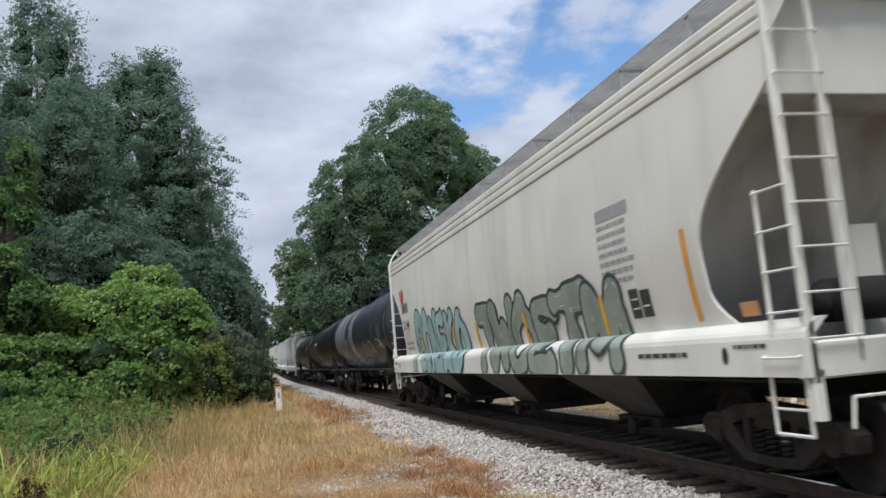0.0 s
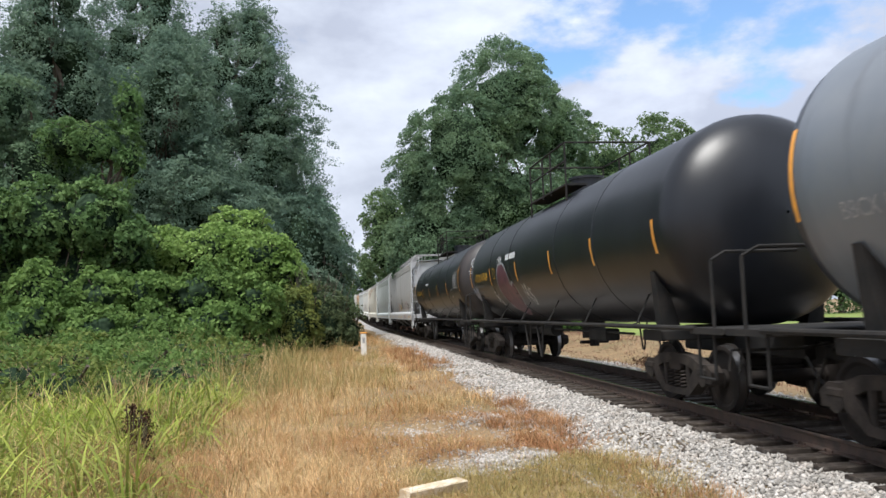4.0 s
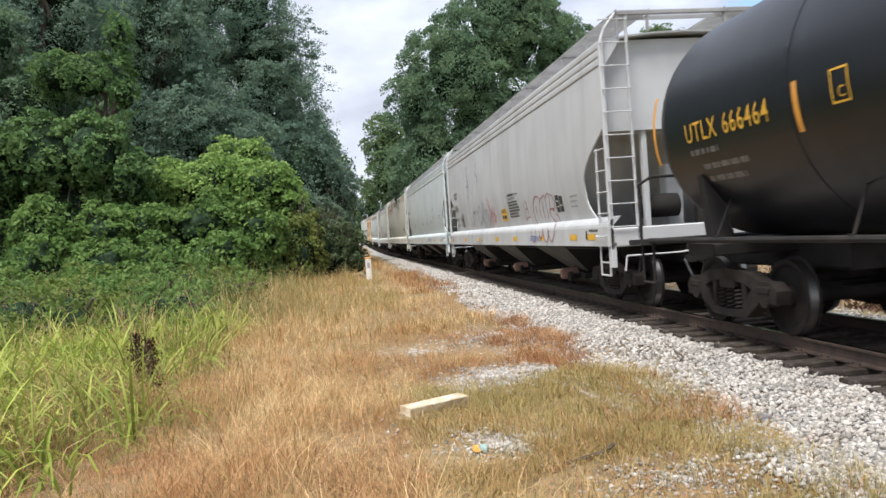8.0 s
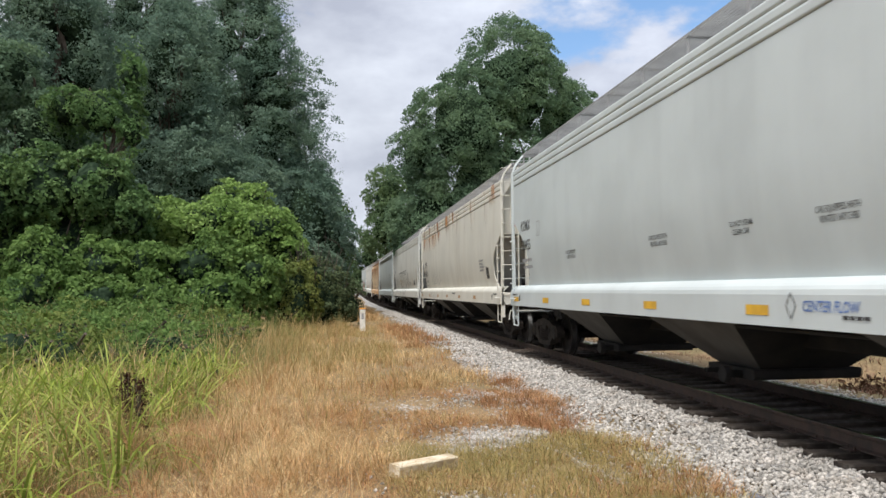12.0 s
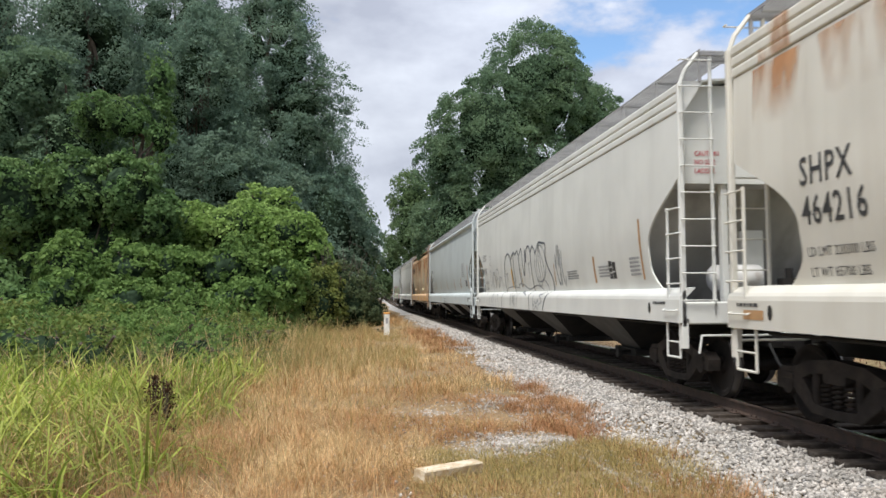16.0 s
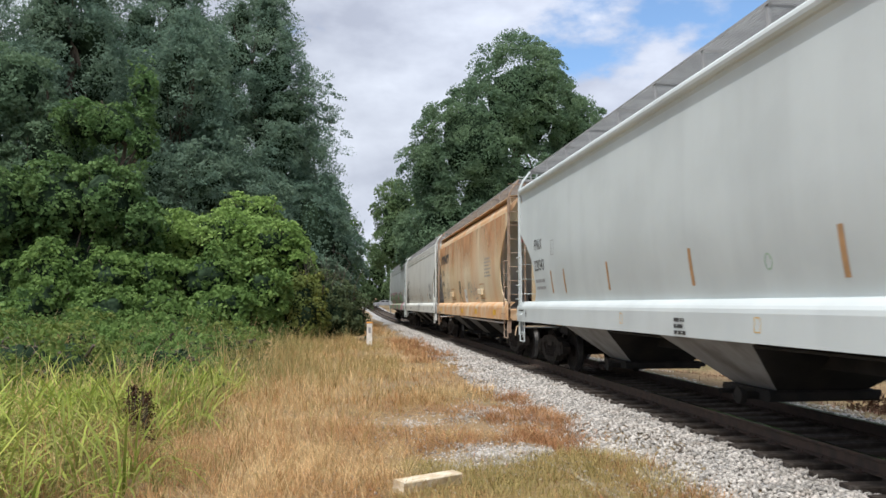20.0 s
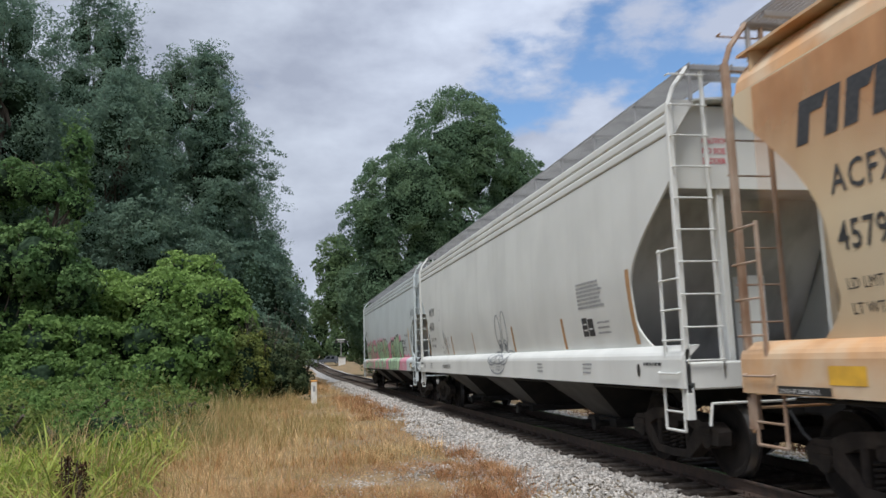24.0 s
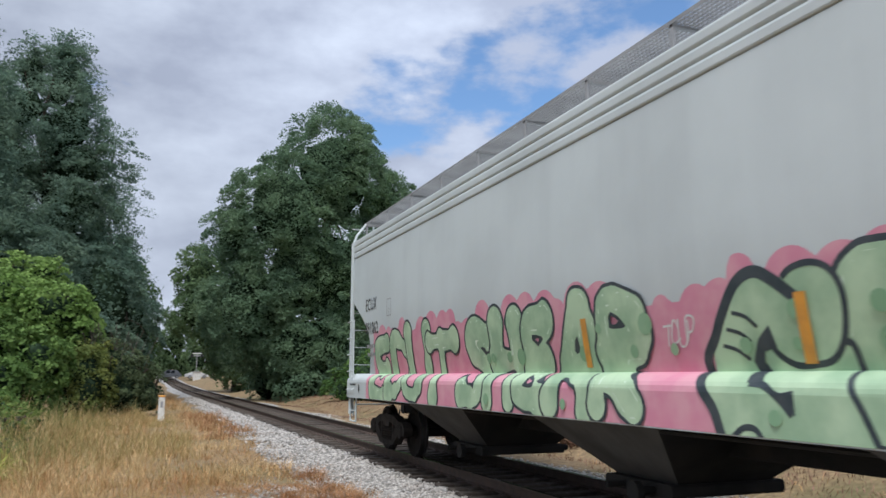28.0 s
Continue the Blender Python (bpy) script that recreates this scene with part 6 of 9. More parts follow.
    bush("tall hump of dark green kudzu against the wood", [(-13.7, 38.8, 6.3, 1.9, 1.8, 1.9), (-11.3, 38.8, 6.5, 1.6, 1.7, 1.8), (-9.8, 39.0, 5.2, 1.0, 1.5, 1.6), (-16.4, 38.4, 6.0, 2.0, 1.9, 2.2)],
         "ivy", 0.105, 125, seed=2, clump=0.42, lump=0.3, **mound)
    bush("leafy vines under the dark kudzu, coloured dark for its shade", [(-12.4, 39.7, 3.0, 3.4, 1.5, 3.2), (-15.6, 39.4, 2.8, 2.2, 1.5, 3.2), (-9.6, 39.8, 2.2, 1.4, 1.4, 2.8)], "vine", 0.10, 95, seed=16, clump=0.42, lump=0.3, **mound)
    mound.update(name="thicket", up=0.4, thick=0.5)
    bush("bramble tangle with bright leaf tips", [(-6.0, 35.6, 2.5, 1.7, 1.3, 1.4), (-8.0, 35.0, 2.6, 1.2, 1.3, 1.3), (-3.9, 36.0, 2.0, 1.5, 1.3, 1.3), (-5.2, 34.0, 1.2, 1.7, 1.2, 1.1), (-7.6, 33.4, 1.2, 1.2, 1.1, 1.1)],
         "bramble", 0.095, 150, seed=3, lump=0.25, clump=0.34, **mound)
    bush("rounded leafy bramble before the kudzu", [(-10.0, 34.8, 2.5, 1.3, 1.2, 1.3), (-12.0, 34.0, 2.7, 1.4, 1.3, 1.5), (-9.4, 32.2, 1.1, 1.4, 1.1, 1.1), (-11.6, 31.8, 1.3, 1.4, 1.2, 1.2)],
         "bramble", 0.095, 150, seed=12, lump=0.25, clump=0.34, **mound)
    # again a darker leaf for the shade below the brambles
    bush("stems and leaves under the brambles, coloured dark for their shade", [(-5.6, 36.0, 0.7, 3.0, 1.2, 1.6), (-10.6, 35.2, 0.9, 2.8, 1.2, 1.7)], "vine", 0.09, 110, seed=17, lump=0.2, clump=0.34, **mound)
    bush("leafy green thicket with tangled stems", [(-14.2, 31, 0.8, 1.7, 1.6, 2.6), (-16.6, 30, 1.2, 2.2, 1.8, 3.0), (-12.6, 28.6, 0.1, 1.6, 1.4, 1.8), (-19.5, 28, 1.2, 2.4, 2, 3.2)], "ivy", 0.10, 115, "thicket", seed=4, lump=0.3, clump=0.38, simple=False, slim=0.7)
    bush("low creeping bramble in front of the thicket", [(-4.6, 31.6, -0.1, 1.3, 1.1, 1.1), (-6.6, 30.6, 0.0, 1.5, 1.2, 1.3), (-8.8, 28.8, 0.0, 1.5, 1.2, 1.3), (-10.8, 26.6, 0.1, 1.5, 1.2, 1.2)], "bramble", 0.085, 210, "thicket", seed=13, lump=0.28, clump=0.34)
    bush("low weedy bramble among the tall grass", [(-7.6, 24.4, 0.0, 1.3, 1.1, 1.0), (-9.8, 22.6, 0.1, 1.5, 1.2, 1.1), (-5.6, 26.8, -0.1, 1.3, 1.1, 0.9), (-12.6, 23.6, 0.2, 1.6, 1.3, 1.4)], "bramble", 0.075, 220, "thicket", seed=14, lump=0.28, clump=0.32)
    for k, (x, y) in enumerate(((-5.0, 22.6), (-6.6, 20.4), (-8.6, 20.2), (-4.6, 19.0), (-6.9, 17.6), (-3.9, 25.2), (-9.6, 17.2), (-5.4, 16.0))):
        g = float(ground_z(np.array(x), np.array(y)))
        bush("tall leafy weeds with pale stems among the grass", [(x, y, g + 0.35, 0.75, 0.6, 0.75), (x - 0.9, y + 0.5, g + 0.25, 0.7, 0.6, 0.85), (x + 0.8, y + 0.4, g + 0.2, 0.6, 0.5, 0.6), (x - 0.2, y - 0.5, g + 0.15, 0.5, 0.5, 0.45)],
             ("bramble", "weedleaf", "weedleaf")[k % 3], 0.06, 260, "weed_clump", stems=16, seed=60 + k, lump=0.3, clump=0.22, tips=0.6, cover=0.95)
    bush("yellowing shrub beside the kudzu", [(-2.1, 37, 1.0, 1.1, 1.1, 1.9), (-1.5, 37.8, 1.6, 0.8, 0.9, 1.5)], "yellowed", 0.08, 190, seed=5, lump=0.2, clump=0.32, tips=0.3, cover=1.0)
    t = bush("dark twiggy shrub at the end of the thicket", [(-0.5, 39.6, 1.0, 1.4, 1.4, 1.8), (0.45, 39.8, 0.6, 1.0, 1.0, 1.2), (-1.2, 39.6, 1.8, 1.1, 1.1, 1.7)], "shrub", 0.075, 190, stems=14, seed=6, lump=0.2, clump=0.3, tips=0.5, cover=0.9)
    rnd = random.Random(9)
    tw = Shape()
    for k in range(26):
        a, b = rnd.uniform(-2.1, 0.4), rnd.uniform(38.6, 40.2)
        tw.pipe([(a, b, 1.4), (a + rnd.uniform(-0.2, 0.3), b, 2.5), (a + rnd.uniform(-0.5, 0.6), b, 3.3 + rnd.uniform(-0.2, 0.7))], 0.014, 4)
    tagged(part("bare_twig_tangle", tw, M["bark"], t), kind="stuff")
    bush("leafy shrub beside the far rail", [(13.2, 46, 0.9, 1.6, 1.6, 1.9), (12.2, 47, 0.6, 1.3, 1.4, 1.2), (14.6, 47, 1.6, 1.5, 1.6, 2.2)], "vine", 0.10, 110, seed=7, tips=0.4)
    bush("dark scrub under the oak", [(11.6, 58, 1.0, 2.4, 2.0, 1.9), (15.5, 57, 1.0, 2.6, 2.0, 2.2), (10.4, 66, 1.0, 1.8, 3.0, 2.0)], "oak", 0.12, 70, seed=8, clump=0.6, tips=0.4)


def weeds(name, label, leaf, n, x0, x1, y0, y1, h, size, seed):
    """Leafy undergrowth in uneven clumps."""
    x = RNG.uniform(x0, x1, n)
    y = RNG.uniform(y0, y1, n)
    top = h * np.clip(0.55 + 0.5 * wobble(np.stack([x, y, 0 * x], 1), 0.35, seed) + 0.3 * wobble(np.stack([x, y, 0 * x], 1), 1.1, seed + 1), 0.05, 1.4)
    ok = (x < edge_x(y) - 0.2 + RNG.normal(0, 0.5, n)) & (top > 0.12 * h)
    x, y, top = x[ok], y[ok], top[ok]
    z = ground_z(x, y) + top * RNG.random(len(x)) ** 0.45
    V, F = leaf_soup(np.stack([x, y, z], 1), RNG.normal(0, 0.6, (len(x), 3)) + np.array([0, -0.3, 0.7]), size * RNG.uniform(0.6, 1.4, len(x)), 0.45, False)
    ob = new(name, soup(name, V, F, LEAF[leaf]))
    return tagged(ob, label, "weeds", kind="stuff")


def blades(x, y, h, w, lean=0.5, curve=0.5, out=None, steps=2):
    """Grass: each blade a bent, tapering strip that leans out of its tuft and arches over."""
    n = len(x)
    z = ground_z(x, y)
    a = RNG.random(n) * math.tau if out is None else out + RNG.normal(0, 0.7, n)
    d = np.stack([np.cos(a), np.sin(a), np.zeros(n)], 1)
    b = a + math.pi / 2 + RNG.normal(0, 0.5, n)
    s = np.stack([np.cos(b), np.sin(b), np.zeros(n)], 1) * (w / 2)[:, None]
    t0 = lean * 0.45 * RNG.random(n)
    bend = curve * RNG.uniform(0.3, 1.5, n)
    p = np.stack([x, y, z - 0.02], 1)
    pts = [p]
    for k in range(steps):
        th = np.minimum(t0 + bend * (k + 0.3) / steps, 2.3)
        p = p + (d * np.sin(th)[:, None] + np.array([0, 0, 1.0]) * np.cos(th)[:, None]) * (h / steps)[:, None]
        pts.append(p)
    rows = []
    for k, q in enumerate(pts[:-1]):
        f = 1 - 0.6 * (k / steps) ** 2
        rows += [q - s * f, q + s * f]
    rows.append(pts[-1])
    m = 2 * steps + 1
    V = np.stack(rows, 1).reshape(-1, 3)
    T = []
    for k in range(steps - 1):
        i = 2 * k
        T += [(i, i + 1, i + 3), (i, i + 3, i + 2)]
    T.append((2 * steps - 2, 2 * steps - 1, 2 * steps))
    F = (np.arange(n)[:, None, None] * m + np.array(T)[None]).reshape(-1, 3)
    return V, F


def grass(name, label, leaf, xy, h, w, **k):
    x, y, *o = xy
    V, F = blades(x, y, h, w, out=o[0] if o else None, **k)
    ob = new(name, soup(name, V, F, LEAF[leaf]))
    return tagged(ob, label, "grass", kind="stuff")


def scatter(n, x0, x1, y0, y1, power=1.6, tuft=0.12, per=9):
    """Tufted places, closer together near the camera: x, y and the way out of the tuft."""
    m = n // per
    cx = RNG.uniform(x0, x1, m)
    cy = y0 + (y1 - y0) * RNG.random(m) ** power
    dx, dy = RNG.normal(0, tuft, m * per), RNG.normal(0, tuft, m * per)
    return np.repeat(cx, per) + dx, np.repeat(cy, per) + dy, np.arctan2(dy, dx)


def edge_x(y):
    """Where the dry grass gives way to the green on the left."""
    return -2.6 + 0.8 * np.clip((y - 10) / 6, 0, 1) + 0.03 * np.clip(y - 18, 0, 10) - 0.3 * np.sin(y * 0.55) + 0.3 * np.sin(y * 1.7) - 0.35 * np.exp(-((y - 9.5) / 0.7) ** 2)


def bare(x, y):
    """True on the stony patches, where hardly anything grows."""
    b = ((x - 1.85) / 0.8) ** 2 + ((y - 9.6) / 0.8) ** 2 < 1
    b |= ((x - 1.2) / 1.0) ** 2 + ((y - 12.4) / 0.7) ** 2 < 0.8
    b |= ((x - 2.2) / 1.15) ** 2 + ((y - 5.0) / 0.55) ** 2 < 1
    b |= ((x - 1.0) / 0.4) ** 2 + ((y - 6.2) / 0.55) ** 2 < 1
    return b


def drift(x, y):
    """Above 0 where the straw is pale and fluffy, below where it is matted and orange-brown."""
    f = 1.9 * np.exp(-((x + 0.6) / 1.1) ** 2 - ((y - 9.4) / 2.8) ** 2) + 0.55 * np.clip((y - 12.5) / 4, 0, 1) - 0.70
    return f + 0.6 * wobble(np.stack([x, y, 0 * x], 1), 0.45, 9) + 0.35 * wobble(np.stack([x, y, 0 * x], 1), 1.3, 10)


def build_grass():
    def sow(name, label, leaf, spot, h0, h1, w, test=None, lump=True, **k):
        x, y, o = spot
        ok = np.ones(len(x), bool) if test is None else test(x, y)
        x, y, o = x[ok], y[ok], o[ok]
        h = RNG.uniform(h0, h1, len(x))
        if lump == "ragged":
            h *= np.clip(0.75 + 0.55 * wobble(np.stack([x, y, 0 * x], 1), 0.4, 15) + 0.35 * wobble(np.stack([x, y, 0 * x], 1), 1.2, 16), 0.15, 1.6)
        elif lump:
            h *= np.clip(0.85 + 0.4 * wobble(np.stack([x, y, 0 * x], 1), 0.45, 5) + 0.25 * wobble(np.stack([x, y, 0 * x], 1), 1.3, 6) + 0.4 * wobble(np.stack([x, y, 0 * x], 1), 2.9, 7), 0.3, 1.6) * np.where(x > 0.5, 0.62, 1.0) * np.where(((x - 1.8) / 1.1) ** 2 + ((y - 8.6) / 1.3) ** 2 < 1, 0.5, 1.0)
        grass(name, label, leaf, (x, y, o), h, np.full(len(x), w), **k)

    def field(lim, thin=0.75, want=None):
        def test(x, y):
            n = len(x)
            right = lim - 0.35 + 0.35 * np.sin(y * 0.9) + 0.25 * np.sin(y * 2.3 + 1)
            ok = (x > edge_x(y) + RNG.normal(-0.2, 0.5, n)) & (x < right + RNG.normal(0, 0.15, n)) & ~(bare(x, y) & (RNG.random(n) < thin))
            if want is not None:
                ok &= want * drift(x, y) + RNG.normal(0, 0.3, n) > 0.0
            return ok
        return test
    sow("dry_grass", "dry golden grass, knee-high and matted", "gold", scatter(80000, -5, 2.9, 3.2, 15, 1.4, 0.13, 14), 0.15, 0.5, 0.0038, field(2.6, 0.6), lean=3.0, curve=2.2)
    sow("pale_grass", "pale straw-coloured grass in loose tufts", "pale", scatter(90000, -4.5, 2.9, 3.2, 16, 1.3, 0.12, 20), 0.22, 0.68, 0.0036, field(2.9, 0.9, 1), lean=2.6, curve=2.3, steps=3)
    sow("orange_grass", "orange-brown matted grass", "red", scatter(75000, -4.5, 2.4, 3.2, 12.5, 1.2, 0.12, 14), 0.12, 0.4, 0.0042, field(2.2, 0.9, -1), lean=2.8, curve=2.2)
    sow("dry_grass", "dry golden grass further off", "gold", scatter(16000, -6, 3.2, 14, 40, 1.2, 0.2, 14), 0.2, 0.5, 0.009, field(3.2), lean=1.2, curve=1.0)
    sow("pale_grass", "pale straw-coloured grass further off", "pale", scatter(46000, -6, 3.2, 13, 44, 1.2, 0.18, 20), 0.25, 0.65, 0.008, field(3.2, 0.9, 1), lean=1.2, curve=1.1)
    sow("rusty_grass", "rusty red-brown grass along the ballast", "red", scatter(26000, 2.15, 3.4, 5.8, 15, 1.1, 0.09, 16), 0.12, 0.40, 0.0055, lambda x, y: ~bare(x, y) & (wobble(np.stack([x, y, 0 * x], 1), 0.5, 31) + 0.9 - np.abs(x - 2.85) * 1.3 + RNG.normal(0, 0.2, len(x)) > 0.2), lean=1.6, curve=1.3)
    sow("rusty_grass", "rusty red-brown grass further along the ballast", "red", scatter(3600, 2.2, 3.7, 24, 40, 1.0), 0.2, 0.55, 0.015, None, lean=1, curve=0.8)
    sow("green_grass", "short dull green grass on the edge of the stones", "green", scatter(34000, 0.6, 3.35, 4.0, 9.2, 0.9, 0.10, 14), 0.08, 0.28, 0.0046, lambda x, y: ~bare(x, y) | (RNG.random(len(x)) < 0.25), False, lean=2.4, curve=1.7)
    sow("stubble", "short brown stubble between the stones", "red", scatter(26000, 0.0, 3.3, 4.0, 14.0, 1.1, 0.14, 10), 0.04, 0.16, 0.0050, lambda x, y: ~bare(x, y) | (RNG.random(len(x)) < 0.15), False, lean=2.6, curve=1.6)
    sow("green_grass", "greenish grass gone to seed before the shrubs", "green", scatter(9500, -3.6, 1.6, 17, 36, 1.0, 0.15, 12), 0.3, 0.9, 0.010, lambda x, y: wobble(np.stack([x, y, 0 * x], 1), 0.2, 19) + RNG.normal(0, 0.3, len(x)) > -0.1, lean=1.0, curve=0.9)
    sow("green_grass", "dull green grass among the straw", "green", scatter(3500, -5, 2.0, 8, 22, 1.2), 0.2, 0.55, 0.007, field(2.0, 0.9, -1), lean=1.4, curve=1.1)
    sow("rusty_grass", "sparse rusty grass among the stones", "red", scatter(7000, 1.4, 3.5, 4.2, 20, 1.1, 0.10, 12), 0.08, 0.32, 0.006, lambda x, y: RNG.random(len(x)) < 0.75, lean=1.5, curve=1.2)
    # where the green gives way to the straw the two grow into one another
    verge = lambda x, y: np.abs(x - edge_x(y) + 0.1) < np.abs(RNG.normal(0, 0.8, len(x)))
    sow("green_grass", "olive grass where the straw meets the green", "olive", scatter(30000, -5.5, 0.4, 7, 30, 1.2, 0.13, 14), 0.25, 0.75, 0.0065, verge, lean=1.8, curve=1.5)
    sow("rusty_grass", "brown seed stems along the edge of the green", "red", scatter(7000, -5.0, -0.4, 7, 26, 1.3, 0.10, 8), 0.3, 0.75, 0.005, verge, lean=1.0, curve=0.9)
    sow("green_grass", "short olive tufts in the matted straw", "olive", scatter(10000, -3.0, 2.2, 5, 20, 1.3, 0.11, 14), 0.12, 0.36, 0.0052, lambda x, y: ~bare(x, y) & (wobble(np.stack([x, y, 0 * x], 1), 0.35, 41) + 0.5 * wobble(np.stack([x, y, 0 * x], 1), 1.1, 42) + RNG.normal(0, 0.15, len(x)) > 0.25), lean=2.4, curve=1.9)
    sow("weeds", "dull green weeds standing where the straw begins", "weed", scatter(16000, -4.5, 1.0, 11, 32, 1.1, 0.16, 12), 0.3, 0.85, 0.008, lambda x, y: np.abs(x - edge_x(y) + 0.3) < np.abs(RNG.normal(0, 0.6, len(x))), "ragged", lean=1.3, curve=1.0)
    # tall lush blades on the left
    left = lambda d: (lambda x, y: x < edge_x(y) + RNG.normal(d, 0.35, len(x)))
    sow("tall_grass", "tall arching bright green grass", "tall", scatter(9000, -9.5, -2.0, 6.0, 19, 1.2, 0.09, 24), 0.5, 1.2, 0.024, lambda x, y: left(0.0)(x, y) & (wobble(np.stack([x, y, 0 * x], 1), 0.5, 23) + RNG.normal(0, 0.25, len(x)) > -0.55), False, lean=1.6, curve=2.6, steps=5)
    sow("tall_grass", "broad drooping green grass blades", "tall", scatter(3600, -9.5, -2.0, 6.0, 16.5, 1.1, 0.08, 10), 0.7, 1.3, 0.028, left(0.0), False, lean=1.7, curve=2.7, steps=6)
    sow("dead_blades", "brown dead blades among the tall grass", "pale", scatter(3500, -9.5, -2.2, 6.0, 17, 1.1, 0.12, 8), 0.3, 0.9, 0.009, left(0.1), False, lean=1.6, curve=1.6, steps=3)
    sow("weeds", "tangled green undergrowth beneath the tall grass", "weed", scatter(14000, -11, -2.4, 6.0, 20, 1.1, 0.2, 10), 0.15, 0.42, 0.011, left(0.1), "ragged", lean=1.4, curve=1.0)
    sow("weeds", "tall green weeds at the foot of the thicket", "weed", scatter(18000, -20, -2.2, 14, 34, 1.2, 0.22, 12), 0.4, 1.2, 0.014, left(-0.35), "ragged", lean=1.2, curve=0.9)
    sow("dead_blades", "straw stems among the weeds", "pale", scatter(8000, -16, -1.8, 13, 33, 1.1, 0.25, 10), 0.5, 1.25, 0.010, left(0.9), "ragged", lean=1.0, curve=0.7)
    weeds("leafy_weeds", "leafy green undergrowth before the thicket", "bramble", 24000, -20, -3.0, 16, 33, 1.0, 0.06, 3)
    weeds("dark_weeds", "dark leafy undergrowth before the thicket", "shrub", 8000, -20, -2.0, 14, 32, 0.9, 0.05, 7)
    sow("dead_grass", "dead reddish litter and grass on the far bank", "litter", scatter(26000, 8.9, 14.8, 6, 60, 1.3, 0.2, 12), 0.05, 0.2, 0.014, None, False, lean=1.6, curve=1.2)
    sow("dead_grass", "straw-coloured grass on the far bank", "gold", scatter(2500, 9.4, 15, 8, 70, 1.2, 0.2, 10), 0.05, 0.2, 0.012, None, False, lean=1.6, curve=1.2)
    sow("dry_grass", "dry grass along the far ballast", "gold", scatter(2500, 0.5, 2.6, 44, 70, 1.0, 0.3, 10), 0.2, 0.5, 0.02, None, False, lean=1, curve=1)
    # a dead dock stalk among the grass
    rnd = random.Random(2)
    for cx, cy, n, h in ((-2.60, 10.2, 6, 0.78), (-2.42, 10.15, 5, 0.72)):
        st = thing("dead_dock", "dead brown dock stalk standing in the grass", "plant", "dead stalks")
        g = float(ground_z(np.array(cx), np.array(cy)))
        for k in range(n):
            a, b = rnd.uniform(-0.1, 0.1), rnd.uniform(-0.06, 0.06)
            part("stem", Shape().pipe([(cx, cy, g - 0.03), (cx + a * 0.6, cy + b, g + h * 0.5), (cx + a, cy + b * 1.5, g + h * rnd.uniform(0.8, 1.05))], 0.007, 5), M["bark"], st)
        m = 560
        zz = RNG.uniform(0.08, 1.0, m)
        C = np.stack([cx + RNG.normal(0, 0.030 + 0.035 * np.sin(7 * zz) ** 2, m), cy + RNG.normal(0, 0.035, m), g + h * zz], 1)
        V, F = leaf_soup(C, RNG.normal(size=(m, 3)), RNG.uniform(0.012, 0.028, m))
        tagged(part("seed_mass", soup("seed_mass", V, F, LEAF["stalk"]), None, st), kind="stuff")


build_trees()
build_grass()


# ---- the cars, in their order ----
def strips(car, spots, material="orange", kind="hopper", w=0.11, h=0.52, lean=0.0):
    for y, z in spots:
        patch(car, y + w / 2, z, w, h, material, kind, lean=lean)


def plates(car, ys, material="yellow", w=0.46, h=0.11, z=1.21):
    """Painted oblongs along the side sill."""
    for y in ys:
        patch(car, y, z, w, h, material, name="sill_marking")


def marks(car, L, owner, number, load=None, light=None, y=None, material="letter", size=0.355, plate=True, squeeze=0.80, z=2.82, gap=0.49):
    """Owner's letters and number at the rear end, with the small data under them."""
    y = L - 1.3 if y is None else y
    words(car, owner, y, z, size, material, name="reporting_letters", bold=0.012, squeeze=squeeze, gap=1.12)
    words(car, number, y, z - gap, size, material, name="car_number", bold=0.012, squeeze=squeeze, gap=1.06)
    if load:
        tagged(words(car, load, y, z - gap - 0.33, 0.14, material, name="load_limit", squeeze=0.9), kind="stuff")
        tagged(words(car, light, y, z - gap - 0.54, 0.14, material, name="light_weight", squeeze=0.9), kind="stuff")
    else:
        bars(car, y, z - gap - 0.28, 2, 1.0, 0.07, "grey_letter", seed=int(L * 10), pitch=2.4)
    if plate:
        outline_box(car, y - 1.50, z - 0.20, 0.26, 0.33, 0.014, "grey_letter")
        words(car, "C", y - 1.58, z - 0.14, 0.13, "grey_letter", name="plate_letter")


def placard(car, y, z, w=0.52, h=0.36):
    """Black consolidated stencil panels with pale lines."""
    patch(car, y, z, w * 0.47, h, "letter", name="stencil_panel")
    patch(car, y - w * 0.53, z, w * 0.47, h * 0.92, "letter", name="stencil_panel")
    bm = bmesh.new()
    for a, b in ((0.06, h * 0.3), (0.06, h * 0.62), (w * 0.6, h * 0.35)):
        bm.faces.new([bm.verts.new(p) for p in ((a, b, 0), (a + w * 0.3, b, 0), (a + w * 0.3, b + 0.02, 0), (a, b + 0.02, 0))])
    lay("stencil_lines", bm, M["white"], car, y, z, lift=0.009)


def lift_marks(car, L, hole=True):
    """Jacking holes near both ends of the side sill, with their small writing."""
    for y in (1.15, L - 1.0):
        bm = bmesh.new()
        bm.faces.new([bm.verts.new((0.05 * math.cos(k * math.tau / 14), 0.085 * math.sin(k * math.tau / 14), 0)) for k in range(14)])
        lay("jacking_hole", bm, M["black"], car, y, 1.30)
        bars(car, y + 0.75 if y > 5 else y - 0.15, 1.36, 1, 0.6, 0.04, "letter", seed=4)


